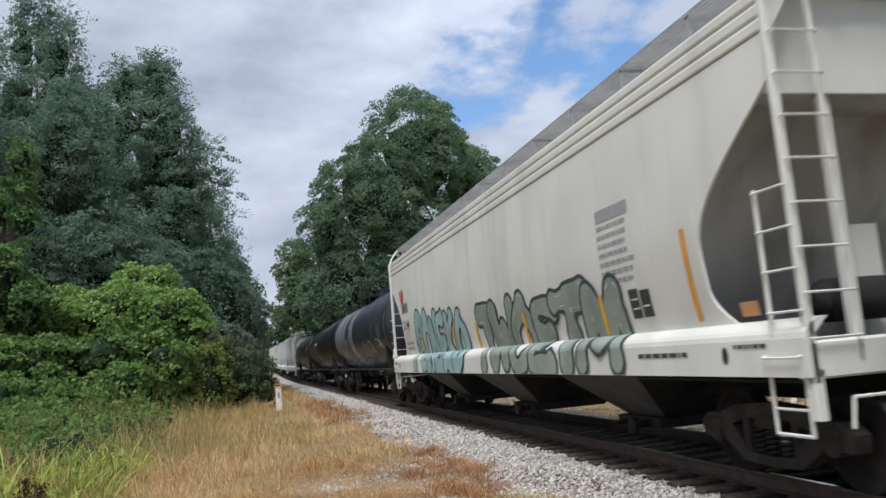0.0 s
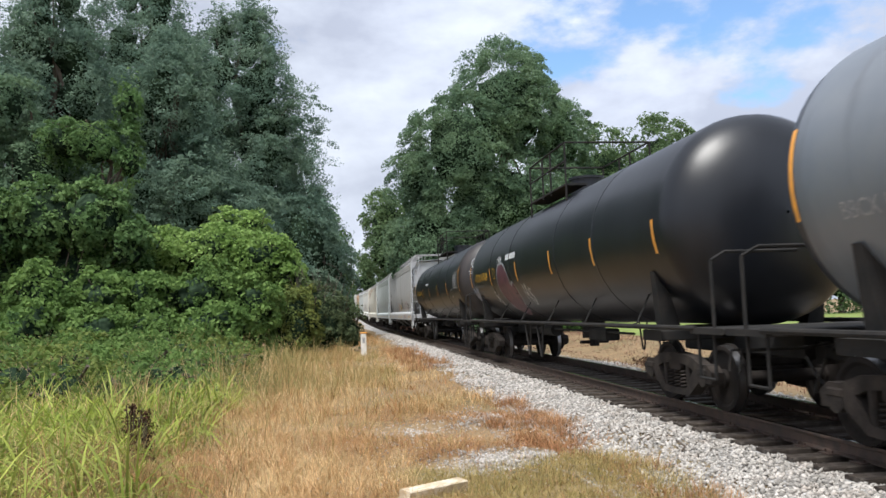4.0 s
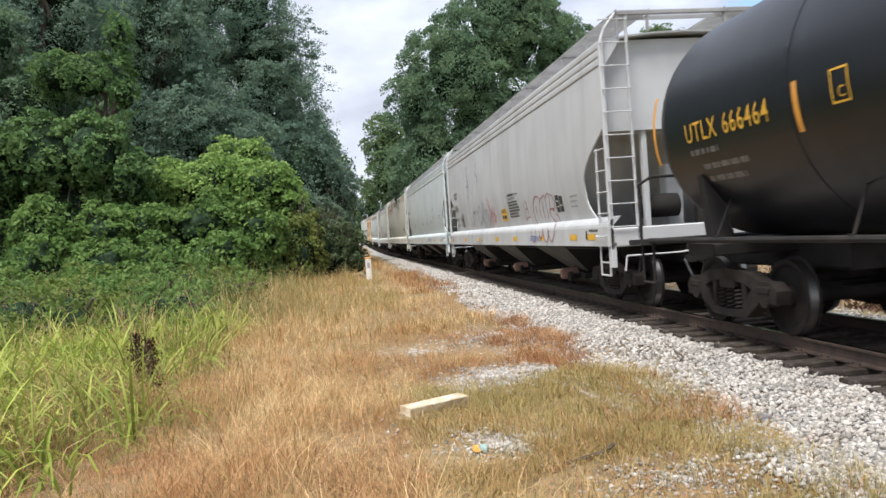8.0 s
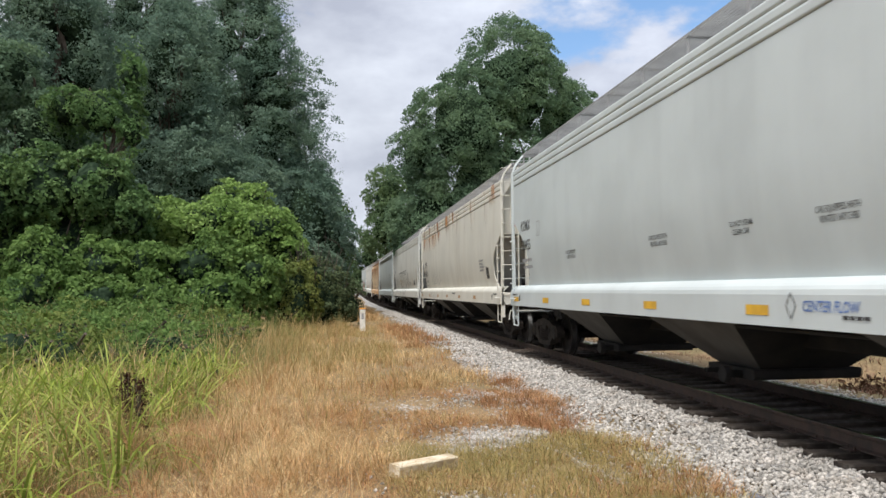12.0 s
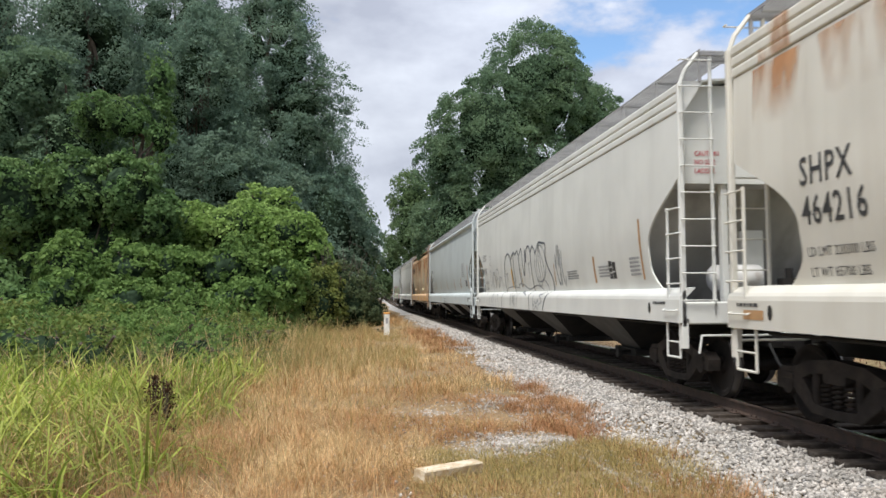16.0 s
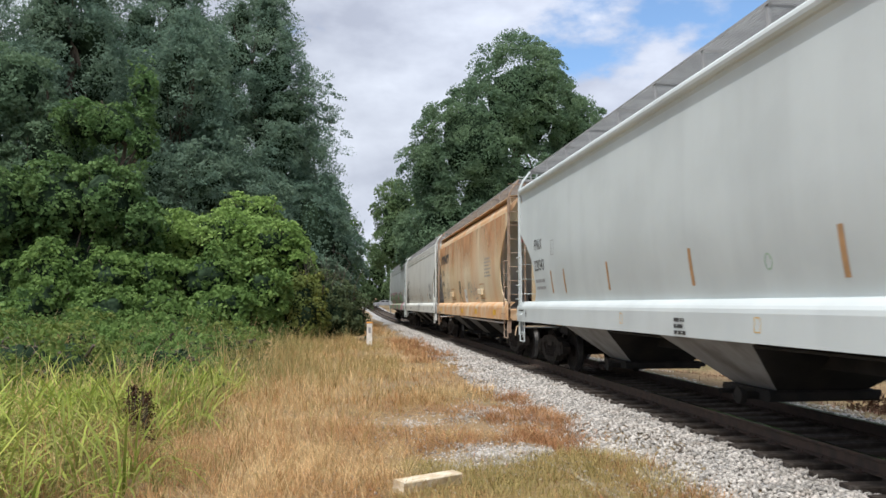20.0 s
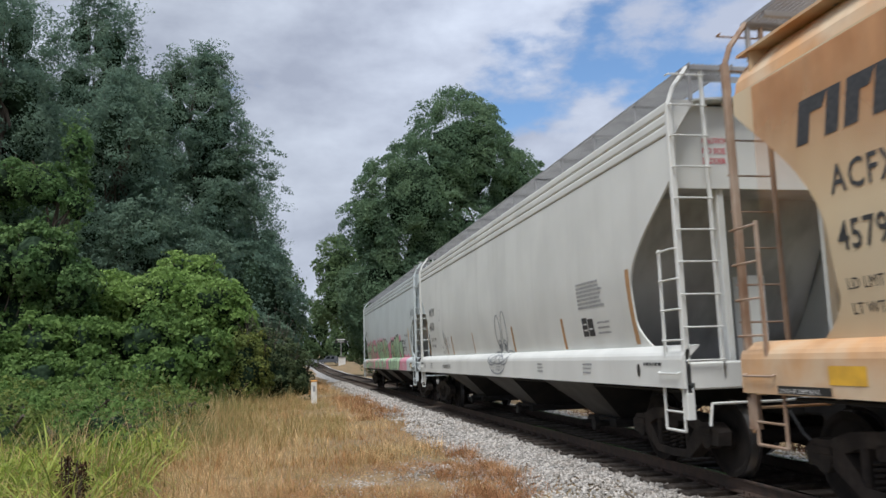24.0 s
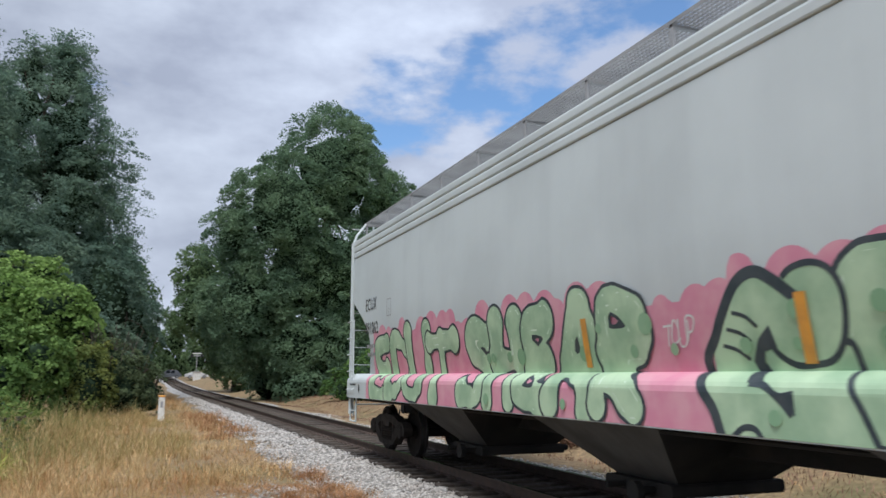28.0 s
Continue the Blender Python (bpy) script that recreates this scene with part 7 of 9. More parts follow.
def rust_band(car, L, material, low, roof=True):
    """Rust that has run down from the eave and stained the roof edge."""
    patch(car, L - 0.45, low, L - 0.9, EAVE - 0.02 - low, material, name="rust_stain", lift=0.004)
    if roof:
        part("rust_patch", Shape().box(-1.556, -1.548, 0.5, L - 0.5, EAVE + 0.02, EAVE + 0.42), M["rust_run"], car)


def doodle_face(car, y, z, s, material="g_grey", kind="hopper", seed=1):
    """A sprayed face with long ears, eyes and a toothy mouth."""
    bm = bmesh.new()
    ring = lambda cx, cy, rx, ry, a0=0.0, a1=6.4, n=10: [(1.5 * s * (cx + rx * math.cos(a0 + (a1 - a0) * k / n)), s * (cy + ry * math.sin(a0 + (a1 - a0) * k / n))) for k in range(n + 1)]
    w = 0.028 * s
    for pts in (ring(0.30, 0.95, 0.13, 0.35), ring(0.62, 0.98, 0.13, 0.38), ring(0.32, 0.62, 0.09, 0.12), ring(0.58, 0.62, 0.09, 0.12), ring(0.45, 0.40, 0.5, 0.16, 3.3, 6.1),
                ring(0.45, 0.22, 0.40, 0.20), ring(0.15, 0.35, 0.22, 0.14), ring(0.78, 0.36, 0.22, 0.14)):
        ribbon(bm, pts, w)
    for k in range(7):
        ribbon(bm, [(1.5 * s * (0.16 + 0.09 * k), s * 0.36), (1.5 * s * (0.18 + 0.09 * k), s * 0.06)], w * 0.7)
    for cx in (0.32, 0.58):
        ribbon(bm, ring(cx, 0.60, 0.03, 0.05), w * 1.6)
    lay("graffiti_face", bm, M[material], car, y, z, kind, 0.008)


def scribble(car, y, z, w, h, lw, material, kind="hopper", seed=1, n=26):
    """A quick looping scrawl."""
    rnd = random.Random(seed)
    bm = bmesh.new()
    pts = []
    for k in range(n):
        f = k / (n - 1)
        pts.append((w * (f + 0.22 * math.sin(k * 2.1 + seed)), h * (0.5 + 0.45 * math.sin(k * 1.9 + seed * 2) * rnd.uniform(0.5, 1)) - 0.1 * h * f))
    ribbon(bm, pts, lw)
    ribbon(bm, [(w * rnd.random(), h * rnd.random()) for _ in range(8)], lw)
    return lay("graffiti_tag", bm, M[material], car, y, z, kind, 0.008)


def strokes(car, y, z, lines, lw, material, kind="hopper", lift=0.008, name="graffiti_outline"):
    """Brush lines, each a few points along and above the corner at y, z."""
    bm = bmesh.new()
    for line in lines.split("|"):
        ribbon(bm, [tuple(float(c) for c in q.split(",")) for q in line.split()], lw)
    return tagged(lay(name, bm, M[material], car, y, z, kind, lift), kind="stuff")


def build_train():
    L = 19.2
    lead = hopper(-15.0, L, "h_lgrey", "light grey covered hopper car ahead of the cream one", seed=1)
    lift_marks(lead, L)
    # cream hopper with two large pieces
    a = hopper(5.55, L, "h_cream", "cream covered hopper car with teal and olive graffiti", top=3.72, seed=2, reach=1.50)
    lift_marks(a, L)
    patch(a, 17.62, 2.84, 0.95, 0.30, "grey_letter", name="stencil_panel")
    words(a, "DRKX", 17.5, 2.87, 0.34, "letter", name="reporting_letters", bold=0.01, squeeze=0.82, lift=0.009)
    words(a, "21144", 17.52, 2.35, 0.40, "letter", name="car_number", bold=0.012, squeeze=0.86)
    bars(a, 17.4, 1.90, 2, 1.1, 0.09, "grey_letter", seed=3)
    outline_box(a, 15.72, 2.58, 0.26, 0.30, 0.02, "grey_letter")
    scribble(a, 17.75, 3.05, 0.5, 0.6, 0.035, "red", seed=3, n=14)
    tag(a, "KET", 17.3, 2.05, 0.26, 0.022, "red", seed=4)
    tag(a, "RNA", 16.1, 1.66, 0.28, 0.025, "g_dark", seed=6)
    piece(a, "PONEKO", 15.95, 10.75, 1.10, 2.66, "g_teal", "g_dark", 2, fat=0.17, rimw=0.055)
    tag(a, "GAART", 13.7, 1.16, 0.13, 0.018, "g_dark", seed=31, pitch=0.75)
    piece(a, "TWOETM", 9.75, 3.45, 1.10, 2.46, "g_olive", "g_dark", 5, fat=0.17, rimw=0.06)
    strips(a, ((15.2, 1.62), (11.84, 1.62), (9.91, 1.62), (7.0, 1.62), (3.95, 1.62)), "yellow")
    for q in a.children:
        if q.name.startswith("reflector"):
            q.location.x -= 0.024
    patch(a, 1.82, 1.66, 0.10, 1.0, "orange")
    bars(a, 3.80, 2.98, 7, 1.0, 0.05, "grey_letter", seed=8, pitch=2.4)
    patch(a, 3.80, 3.08, 0.9, 0.16, "grey_letter", name="stencil_panel")
    placard(a, 3.2, 1.78)
    bars(a, 2.9, 1.30, 1, 1.2, 0.05, "letter", seed=5)
    patch(a, 1.05, 1.66, 0.28, 0.14, "rust", name="rust_stain")
    rnd = random.Random(12)
    rings = []
    for k in range(9):
        f = k / 8
        q = 0.04 + 0.105 * math.sin(math.pi * min(1, f * 0.85 + 0.12)) * (1.0 if k % 2 else 0.72)
        rings.append([(-1.60 - 0.5 * q * math.cos(m * math.tau / 11) * rnd.uniform(0.6, 1.2), 18.98 + 0.12 * (f - 0.5) + q * 1.25 * math.sin(m * math.tau / 11) * rnd.uniform(0.7, 1.2), 1.42 + 0.42 * f + rnd.uniform(-0.03, 0.03)) for m in range(11)])
    part("snagged_plastic", Shape().loft(rings, caps=True), M["white"], a, "crumpled white plastic caught on the ladder")
    # black and grey tank car
    t1 = tank_car(25.35, 18.4, "tank_black", "black tank car with a grey rear end and white tags", bands=((12.75, 17.03, "tank_grey"), (10.1, 11.65, "tank_grey")))
    K = dict(kind="tank")
    strips(t1, ((7.78, 2.45), (4.25, 2.47), (14.5, 2.47), (11.3, 2.48)), "tape_dim", "tank", 0.07, 0.46)
    patch(t1, 17.1, 2.3, 0.07, 0.95, "orange", "tank")
    patch(t1, 1.35, 2.3, 0.07, 0.95, "orange", "tank")
    tag(t1, "GOTT*", 7.45, 1.70, 0.52, 0.042, "g_white", "tank", 2, 0.06, 1.12)
    bars(t1, 3.1, 2.72, 5, 1.0, 0.05, "dim_letter", "tank", 3)
    outline_box(t1, 3.75, 2.0, 0.4, 0.34, 0.03, "grey_letter", "tank")
    scribble(t1, 3.2, 1.95, 0.7, 0.4, 0.02, "g_white", "tank", 5, 14)
    scribble(t1, 14.85, 1.58, 0.68, 0.70, 0.028, "g_white", "tank", 7, 32)
    words(t1, "BBCX 1029", 16.4, 2.24, 0.24, "grey_letter", "tank", "reporting_letters", squeeze=0.85)
    tag(t1, "RBULT", 12.62, 2.34, 0.27, 0.028, "g_white", "tank", 9, 0.1, 0.72)
    scribble(t1, 12.35, 1.6, 0.3, 0.5, 0.03, "g_grey", "tank", 11, 12)
    strokes(t1, 10.95, 1.72, ".25,.55 .05,.4 .1,.15 .3,.2 .28,.38 .1,.3|.35,.2 .45,.5 .55,.4 .4,.3 .62,.15|.6,.15 .72,.55 .85,.2 .95,.6 .85,.4|1.0,.55 1.2,.5 1.05,.35 1.25,.15 1.0,.1|.2,.05 .7,.08 1.35,.0|.5,.62 .6,.75 .75,.65", 0.04, "g_white", "tank", name="graffiti_tag")
    patch(t1, 11.3, 3.12, 0.4, 0.05, "g_white", "tank", "name_plate")
    # tank car with the maroon tag
    t2 = tank_car(44.35, 17.95, "tank_jet", "black tank car with yellow lettering and a maroon tag")
    words(t2, "UTLX", 16.1, 2.44, 0.35, "yellow", "tank", "reporting_letters", 0.004, 0.88, gap=1.12)
    words(t2, "667624", 15.12, 2.44, 0.35, "yellow", "tank", "car_number", 0.004, 0.88, gap=1.1)
    bars(t2, 16.0, 2.25, 1, 1.1, 0.07, "dim_letter", "tank", 2)
    bars(t2, 15.9, 2.05, 2, 1.2, 0.065, "dim_letter", "tank", 3, pitch=2.4)
    scribble(t2, 16.85, 1.8, 0.75, 0.6, 0.03, "g_slate", "tank", 4)
    outline_box(t2, 13.3, 2.43, 0.26, 0.30, 0.02, "yellow", "tank")
    strips(t2, ((13.72, 2.26), (10.4, 2.24), (7.2, 2.26), (4.4, 2.26), (1.6, 2.26)), "orange", "tank", 0.09, 0.5)
    patch(t2, 17.0, 2.28, 0.07, 0.7, "orange", "tank")
    LOBES = [(0.0, 0.92), (0.12, 1.25), (0.45, 1.45), (0.95, 1.42), (1.35, 1.18), (1.52, 0.82), (1.72, 0.90), (1.92, 0.78), (1.96, 0.5), (1.6, 0.2), (1.1, 0.02), (0.6, 0.0), (0.25, 0.2), (0.05, 0.55)]
    heart = bmesh.new()
    heart.faces.new([heart.verts.new((x, y, 0)) for x, y in LOBES])
    bmesh.ops.triangulate(heart, faces=heart.faces)
    lay("graffiti_fill", heart, M["g_maroon"], t2, 12.82, 1.36, "tank", 0.006)
    rim = bmesh.new()
    ribbon(rim, LOBES[-2:] + LOBES[:10], 0.06)
    lay("graffiti_outline", rim, M["g_grey"], t2, 12.82, 1.36, "tank", 0.010)
    strokes(t2, 12.82, 1.36, "1.95,.5 1.6,.2 1.1,.05 .6,.03 .1,.4|.1,.9 .3,.6 .45,.95|.55,.85 .8,1.15 1.0,.85|1.2,.2 1.5,.1 1.3,-.05|1.55,.6 1.7,.75", 0.03, "g_maroon", "tank", 0.010)
    tag(t2, "CRM", 12.6, 2.78, 0.22, 0.025, "g_white", "tank", 3)
    patch(t2, 11.54, 2.86, 1.15, 0.15, "g_white", "tank", "name_plate")
    tag(t2, "MUS", 10.25, 1.66, 0.42, 0.03, "g_white", "tank", 6, 0.12, 0.5)
    tag(t2, "SU", 13.85, 1.72, 0.36, 0.03, "g_white", "tank", 8, 0.15, 0.7)
    # brown-ended tank car
    t3 = tank_car(63.0, 18.0, "tank_jet", "black tank car with a brown end and yellow lettering", bands=((0.6, 1.4, "tank_brown"), (16.6, 17.4, "tank_brown")))
    words(t3, "UTLX", 16.0, 2.44, 0.35, "yellow", "tank", "reporting_letters", 0.004, 0.88, gap=1.12)
    words(t3, "666464", 15.02, 2.44, 0.35, "yellow", "tank", "car_number", 0.004, 0.88, gap=1.1)
    bars(t3, 15.95, 2.27, 1, 0.9, 0.07, "dim_letter", "tank", 4)
    bars(t3, 15.75, 2.08, 2, 1.2, 0.065, "dim_letter", "tank", 5, pitch=2.4)
    outline_box(t3, 12.97, 2.42, 0.26, 0.32, 0.02, "yellow", "tank")
    words(t3, "C", 12.88, 2.47, 0.15, "yellow", "tank", "plate_letter")
    strips(t3, ((13.53, 2.25), (10.42, 2.25), (7.45, 2.23), (4.45, 2.22)), "orange", "tank", 0.09, 0.5)
    for y in (1.15, 16.95):
        patch(t3, y + 0.04, 2.25, 0.08, 0.95, "orange", "tank")
    outline_box(t3, 2.62, 2.42, 1.08, 0.62, 0.02, "grey_letter", "tank")
    bars(t3, 2.55, 2.9, 6, 0.95, 0.055, "grey_letter", "tank", 6)
    outline_box(t3, 3.38, 2.09, 0.38, 0.32, 0.03, "g_white", "tank")
    patch(t3, 11.67, 2.86, 0.9, 0.10, "g_white", "tank", "name_plate")
    dm = bmesh.new()
    dm.faces.new([dm.verts.new(p) for p in ((0, 0.2, 0), (0.2, 0, 0), (0.4, 0.2, 0), (0.2, 0.4, 0))])
    lay("hazard_placard", dm, M["grey_letter"], t3, 2.95, 1.50, "tank")
    face = bmesh.new()
    for pts in ([(0.20 * math.cos(k * 0.63), 0.36 + 0.20 * math.sin(k * 0.63)) for k in range(11)], [(-0.2, 0.38), (0.2, 0.40)], [(-0.06, 0.22), (-0.05, 0.52)], [(0.06, 0.22), (0.05, 0.52)],
                [(-0.32, 0.12), (0.0, 0.06), (0.32, 0.10)], [(-0.3, 0.02), (0.0, 0.10), (0.34, 0.0)], [(-0.12, 0.0), (-0.1, -0.14), (0.02, -0.06), (0.05, -0.2)], [(0.0, -0.3), (0.04, -0.12), (0.1, -0.36)], [(0.1, -0.1), (0.3, -0.14), (0.2, -0.28)]):
        ribbon(face, pts, 0.016)
    for v in face.verts:
        x, z = -0.82 + 1.12 * v.co.x, 0.15 + 1.12 * v.co.y
        q = max(0.0, 1 - (x * x + z * z) / TANK_R ** 2)
        v.co = (x, 0.62 + 0.75 - 0.75 * math.sqrt(q) - 0.012, TANK_Z + z)
    me = bpy.data.meshes.new("graffiti_face")
    face.to_mesh(me)
    face.free()
    me.materials.append(M["g_white"])
    part("graffiti_face", me, None, t3, "white scrawled face")
    # weathered grey hopper
    L = 19.2
    b = hopper(81.95, L, "h_grey", "weathered grey covered hopper car with white ends", seed=3, top=3.12, outlet="cap_red")
    lift_marks(b, L)
    marks(b, L, "CPCX", "814456", "LD LMT 220900", "LT WT 65900", y=17.8)
    plates(b, (15.27, 12.5, 9.65, 7.3, 4.6, 2.2, 18.85, 1.1))
    strokes(b, 15.1, 2.77, "0,1.1 .03,.9 .05,.65|.5,.75 .45,.95 .7,1.05 .85,.95 .75,.72 .5,.75|.55,.6 .9,.5 .6,.42 .95,.35 .3,.37|1.1,.75 .95,.34 1.5,.62|1.05,.32 1.3,.2 1.57,0|.62,.0 .75,.3 .9,.25 .75,-.05 .62,0|2.3,.9 2.6,1.0 2.3,.6 2.7,.62 2.5,.4 2.75,.42 2.65,.65|2.2,1.25 2.35,1.1 2.5,1.3", 0.024, "g_grey", name="graffiti_tag")
    tag(b, "NERB", 16.65, 1.78, 0.40, 0.028, "g_dark", seed=4, pitch=0.42)
    strokes(b, 14.45, 1.06, ".4,.8 .15,.6 0,.27 .3,.05 .9,0 1.3,.1 1.5,.03 2.0,.14 2.3,.05 2.65,.18 2.8,.4 2.7,.75|.45,1.1 .4,.8 .55,.7 .8,1.18 1.05,1.0 1.2,.72|.8,1.15 1.15,1.1 1.35,1.2 1.6,1.05 1.95,1.3 2.25,1.05 2.1,.7|1.65,1.0 1.55,.8 1.9,.72 2.3,.95 2.7,.75 2.95,.5|"
            "2.5,1.2 2.58,1.35 2.75,1.3 2.7,1.05 2.52,1.05 2.5,1.2|2.85,1.08 2.98,1.12 3.0,.95 2.86,.95 2.85,1.08|.9,.1 .95,.5 1.15,.75|1.5,.1 1.6,.45 1.8,.7|2.25,.9 2.45,.92 2.4,.4|3.1,1.1 3.3,1.12|3.2,1.1 3.15,.6 3.3,.62 3.35,.95|3.4,.65 3.55,1.0 3.6,.7", 0.03, "g_slate")
    strokes(b, 10.95, 1.62, ".15,.5 .05,.9 .25,.55 .1,.1 .3,.05 .4,.6 .5,.1 .62,.65 .72,.1 .85,.55 .98,.5|.12,.35 .5,.42 1.0,.3|.2,.0 .25,.6|.8,0 .85,.6", 0.022, "red", name="graffiti_tag")
    strokes(b, 5.47, 1.17, ".08,.41 .00,.66 .06,.88 .22,1.02 .43,1.06 .64,1.01 .66,.88 .58,.67 .65,.52|.27,.83 .28,.68|.68,.93 .84,1.01 .92,.96 .88,.73 .87,.46|.95,1.01 1.09,1.05 1.19,.97 1.19,.76 1.17,.48|1.21,.99 1.47,1.08 1.55,.95 1.47,.76|1.65,1.04 1.79,.99 1.90,.89 1.81,.74 1.66,.67|1.81,.62 1.96,.56 2.01,.45 1.99,.39|1.69,.69 1.49,.73 1.39,.66 1.46,.55 1.57,.47 1.76,.43|1.61,.74 1.77,.71|.17,.32 .29,.06 .45,.00 .58,.10 .59,.28|.92,.28 .97,.11 1.14,.11 1.27,.28|1.20,.31 1.33,.10 1.50,.01 1.67,.10 1.72,.28|1.65,.31 1.76,.12 1.94,.02 2.11,.11 2.22,.29 2.08,.39", 0.028, "g_wine", lift=0.010, name="graffiti_tag")
    strokes(b, 6.42, 1.73, ".14,.41 .00,.21 .03,.02 .18,.00|.14,.37 .28,.48 .32,.32 .20,.12|.36,.43 .40,.23 .42,.03|.13,.25 .41,.26|.10,.04 .51,.05", 0.02, "g_wine", name="graffiti_tag")
    patch(b, 9.14, 1.76, 0.72, 0.34, "yellow", name="notice_plate")
    bars(b, 9.08, 2.04, 2, 0.62, 0.026, "letter", seed=8)
    bars(b, 9.08, 1.82, 1, 0.6, 0.10, "letter", seed=11)
    for k, text in enumerate(("EXTERIOR PAINT", "APPLIED PARAGOULD 11-2014")):
        patch(b, 8.08, 2.40 - 0.095 * k, (0.72, 0.0)[k] + 0.01, 0.055, "letter", name="stencil_bar")
        words(b, text, 8.08 - (0.78, 0.03)[k], 2.40 - 0.095 * k, 0.075, "letter", name="notice", squeeze=0.82, bold=0.006)
    bars(b, 8.07, 2.21, 6, 1.25, 0.045, "letter", seed=9)
    placard(b, 3.5, 1.80)
    bars(b, 2.45, 2.06, 3, 0.55, 0.032, "grey_letter", seed=10, pitch=3.2)
    words(b, "CENTER FLOW", 5.5, 1.20, 0.17, "g_blue", name="side_lettering", bold=0.01)
    # clean blue-grey hopper
    L = 19.3
    c = hopper(102.3, L, "h_bluegrey", "clean blue-grey covered hopper car", seed=4, top=3.28)
    lift_marks(c, L)
    marks(c, L, "KOMX", "720455", y=18.35, z=2.93, gap=0.47)
    for y, rows in ((6.46, ("CAR EQUIPPED WITH", "VENTED HATCHES")), (8.11, ("DO NOT STEAM", "CLEAN CAR")), (10.51, ("CAR EQUIPPED WITH", "VENTED HATCHES")), (14.70, ("CAR EQUIPPED WITH", "VENTED HATCHES"))):
        for k, text in enumerate(rows):
            words(c, text, y - 0.05 * k, 2.21 - 0.095 * k, 0.095, name="notice", squeeze=0.72, bold=0.006)
    for k, (y, z) in enumerate(((5.2, 2.85), (5.16, 2.45), (2.9, 2.4))):
        bars(c, y, z, 3, 0.7, 0.026, "grey_letter", seed=k, pitch=2.6)
    plates(c, (16.15, 13.42, 10.5, 7.62, 4.6, 2.0, 18.9))
    words(c, "CENTER FLOW", 6.57, 1.27, 0.15, "g_blue", name="side_lettering", bold=0.012, squeeze=0.82, shear=0.15)
    gem = bmesh.new()
    ribbon(gem, [(0.0, -0.13), (0.085, 0.0)], 0.012)
    ribbon(gem, [(0.085, 0.0), (0.0, 0.13)], 0.012)
    ribbon(gem, [(0.0, 0.13), (-0.085, 0.0)], 0.012)
    ribbon(gem, [(-0.085, 0.0), (0.0, -0.13)], 0.012)
    lay("painted_emblem", gem, M["letter"], c, 6.76, 1.32)
    bars(c, 5.96, 1.21, 1, 0.45, 0.035, seed=3)
    words(c, "LIFT HERE", 1.5, 1.50, 0.08, name="notice")
    # cream hopper with rust
    L = 20.3
    d = hopper(122.9, L, "h_rusty", "cream covered hopper car with rust streaks along the eave", seed=5, top=3.12)
    lift_marks(d, L)
    marks(d, L, "SHPX", "464216", "LD LMT 220300 LBS", "LT WT 65700 LBS", y=18.76, z=2.63, gap=0.41, size=0.42)
    rust_band(d, L, "rust_run", 3.3)
    patch(d, 19.7, 3.30, 6.5, EAVE - 0.03 - 3.30, "rust_eave", name="rust_stain", lift=0.006)
    plates(d, (16.56, 13.52, 10.67, 7.5, 4.3, 19.9), "tape_brown", 0.46)
    strokes(d, 16.3, 1.68, ".1,0 .05,.4 .3,.1|.5,.1 .7,.55 .6,.15 1.0,.35 .8,.05|1.1,.1 1.2,.75 1.45,.3 1.3,.1 1.7,.5 1.6,.1|1.9,.05 2.0,.65 2.3,.4 2.1,.25 2.5,.1|2.7,.2 2.8,.6 3.1,.5 2.9,.2 3.3,.4", 0.022, "g_grey", name="graffiti_tag")
    strokes(d, 15.95, 1.16, "0,.3 .1,.05 .2,.3 .3,.05|.5,.3 .45,.05 .7,.1|.9,.05 1.0,.32 1.15,.05|1.4,.3 1.35,.02 1.6,.2 1.8,.05", 0.022, "g_grey", name="graffiti_tag")
    bars(d, 9.0, 1.36, 1, 0.8, 0.05, seed=6)
    bars(d, 3.6, 2.4, 4, 0.8, 0.06, "grey_letter", seed=7)
    placard(d, 2.6, 1.85, 0.4)
    # white hopper with hollow letters
    L = 19.5
    e = hopper(144.65, L, "h_white", "white covered hopper car with grey outline graffiti", seed=6, top=3.2, tank="white")
    lift_marks(e, L)
    marks(e, L, "ECUX", "881141", "LD LMT 219800 LB", "LT WT 67000 LB", y=18.15, material="grey_letter", z=2.73, gap=0.50)
    strokes(e, 13.95, 1.10, "0.05,0 0,.85 .25,1.5 .72,1.68 1.1,1.5 1.32,1 1.42,.62 1.45,0|1.1,1.45 1.62,1.68 1.85,1.6 2.2,1.68 2.38,1.35 2.45,.6|1.6,1.66 1.58,1.1 1.62,.68|"
            "2.38,1.5 2.72,1.72 2.84,1.5 2.9,1.1 3.0,.97 3.14,1.2 3.25,1.68 3.3,1.3|3.34,1.3 3.42,1.62 3.66,1.74 3.92,1.6 3.96,1.1 4.02,.2 4.05,0|3.95,1.55 4.2,1.7 4.42,1.6 4.55,1.45|"
            "4.55,1.5 4.92,1.74 5.3,1.72 5.66,1.66 5.64,1.36 5.8,1.1 6.14,.8 6.1,.5 5.75,.22 5.58,0", 0.055, "g_ink")
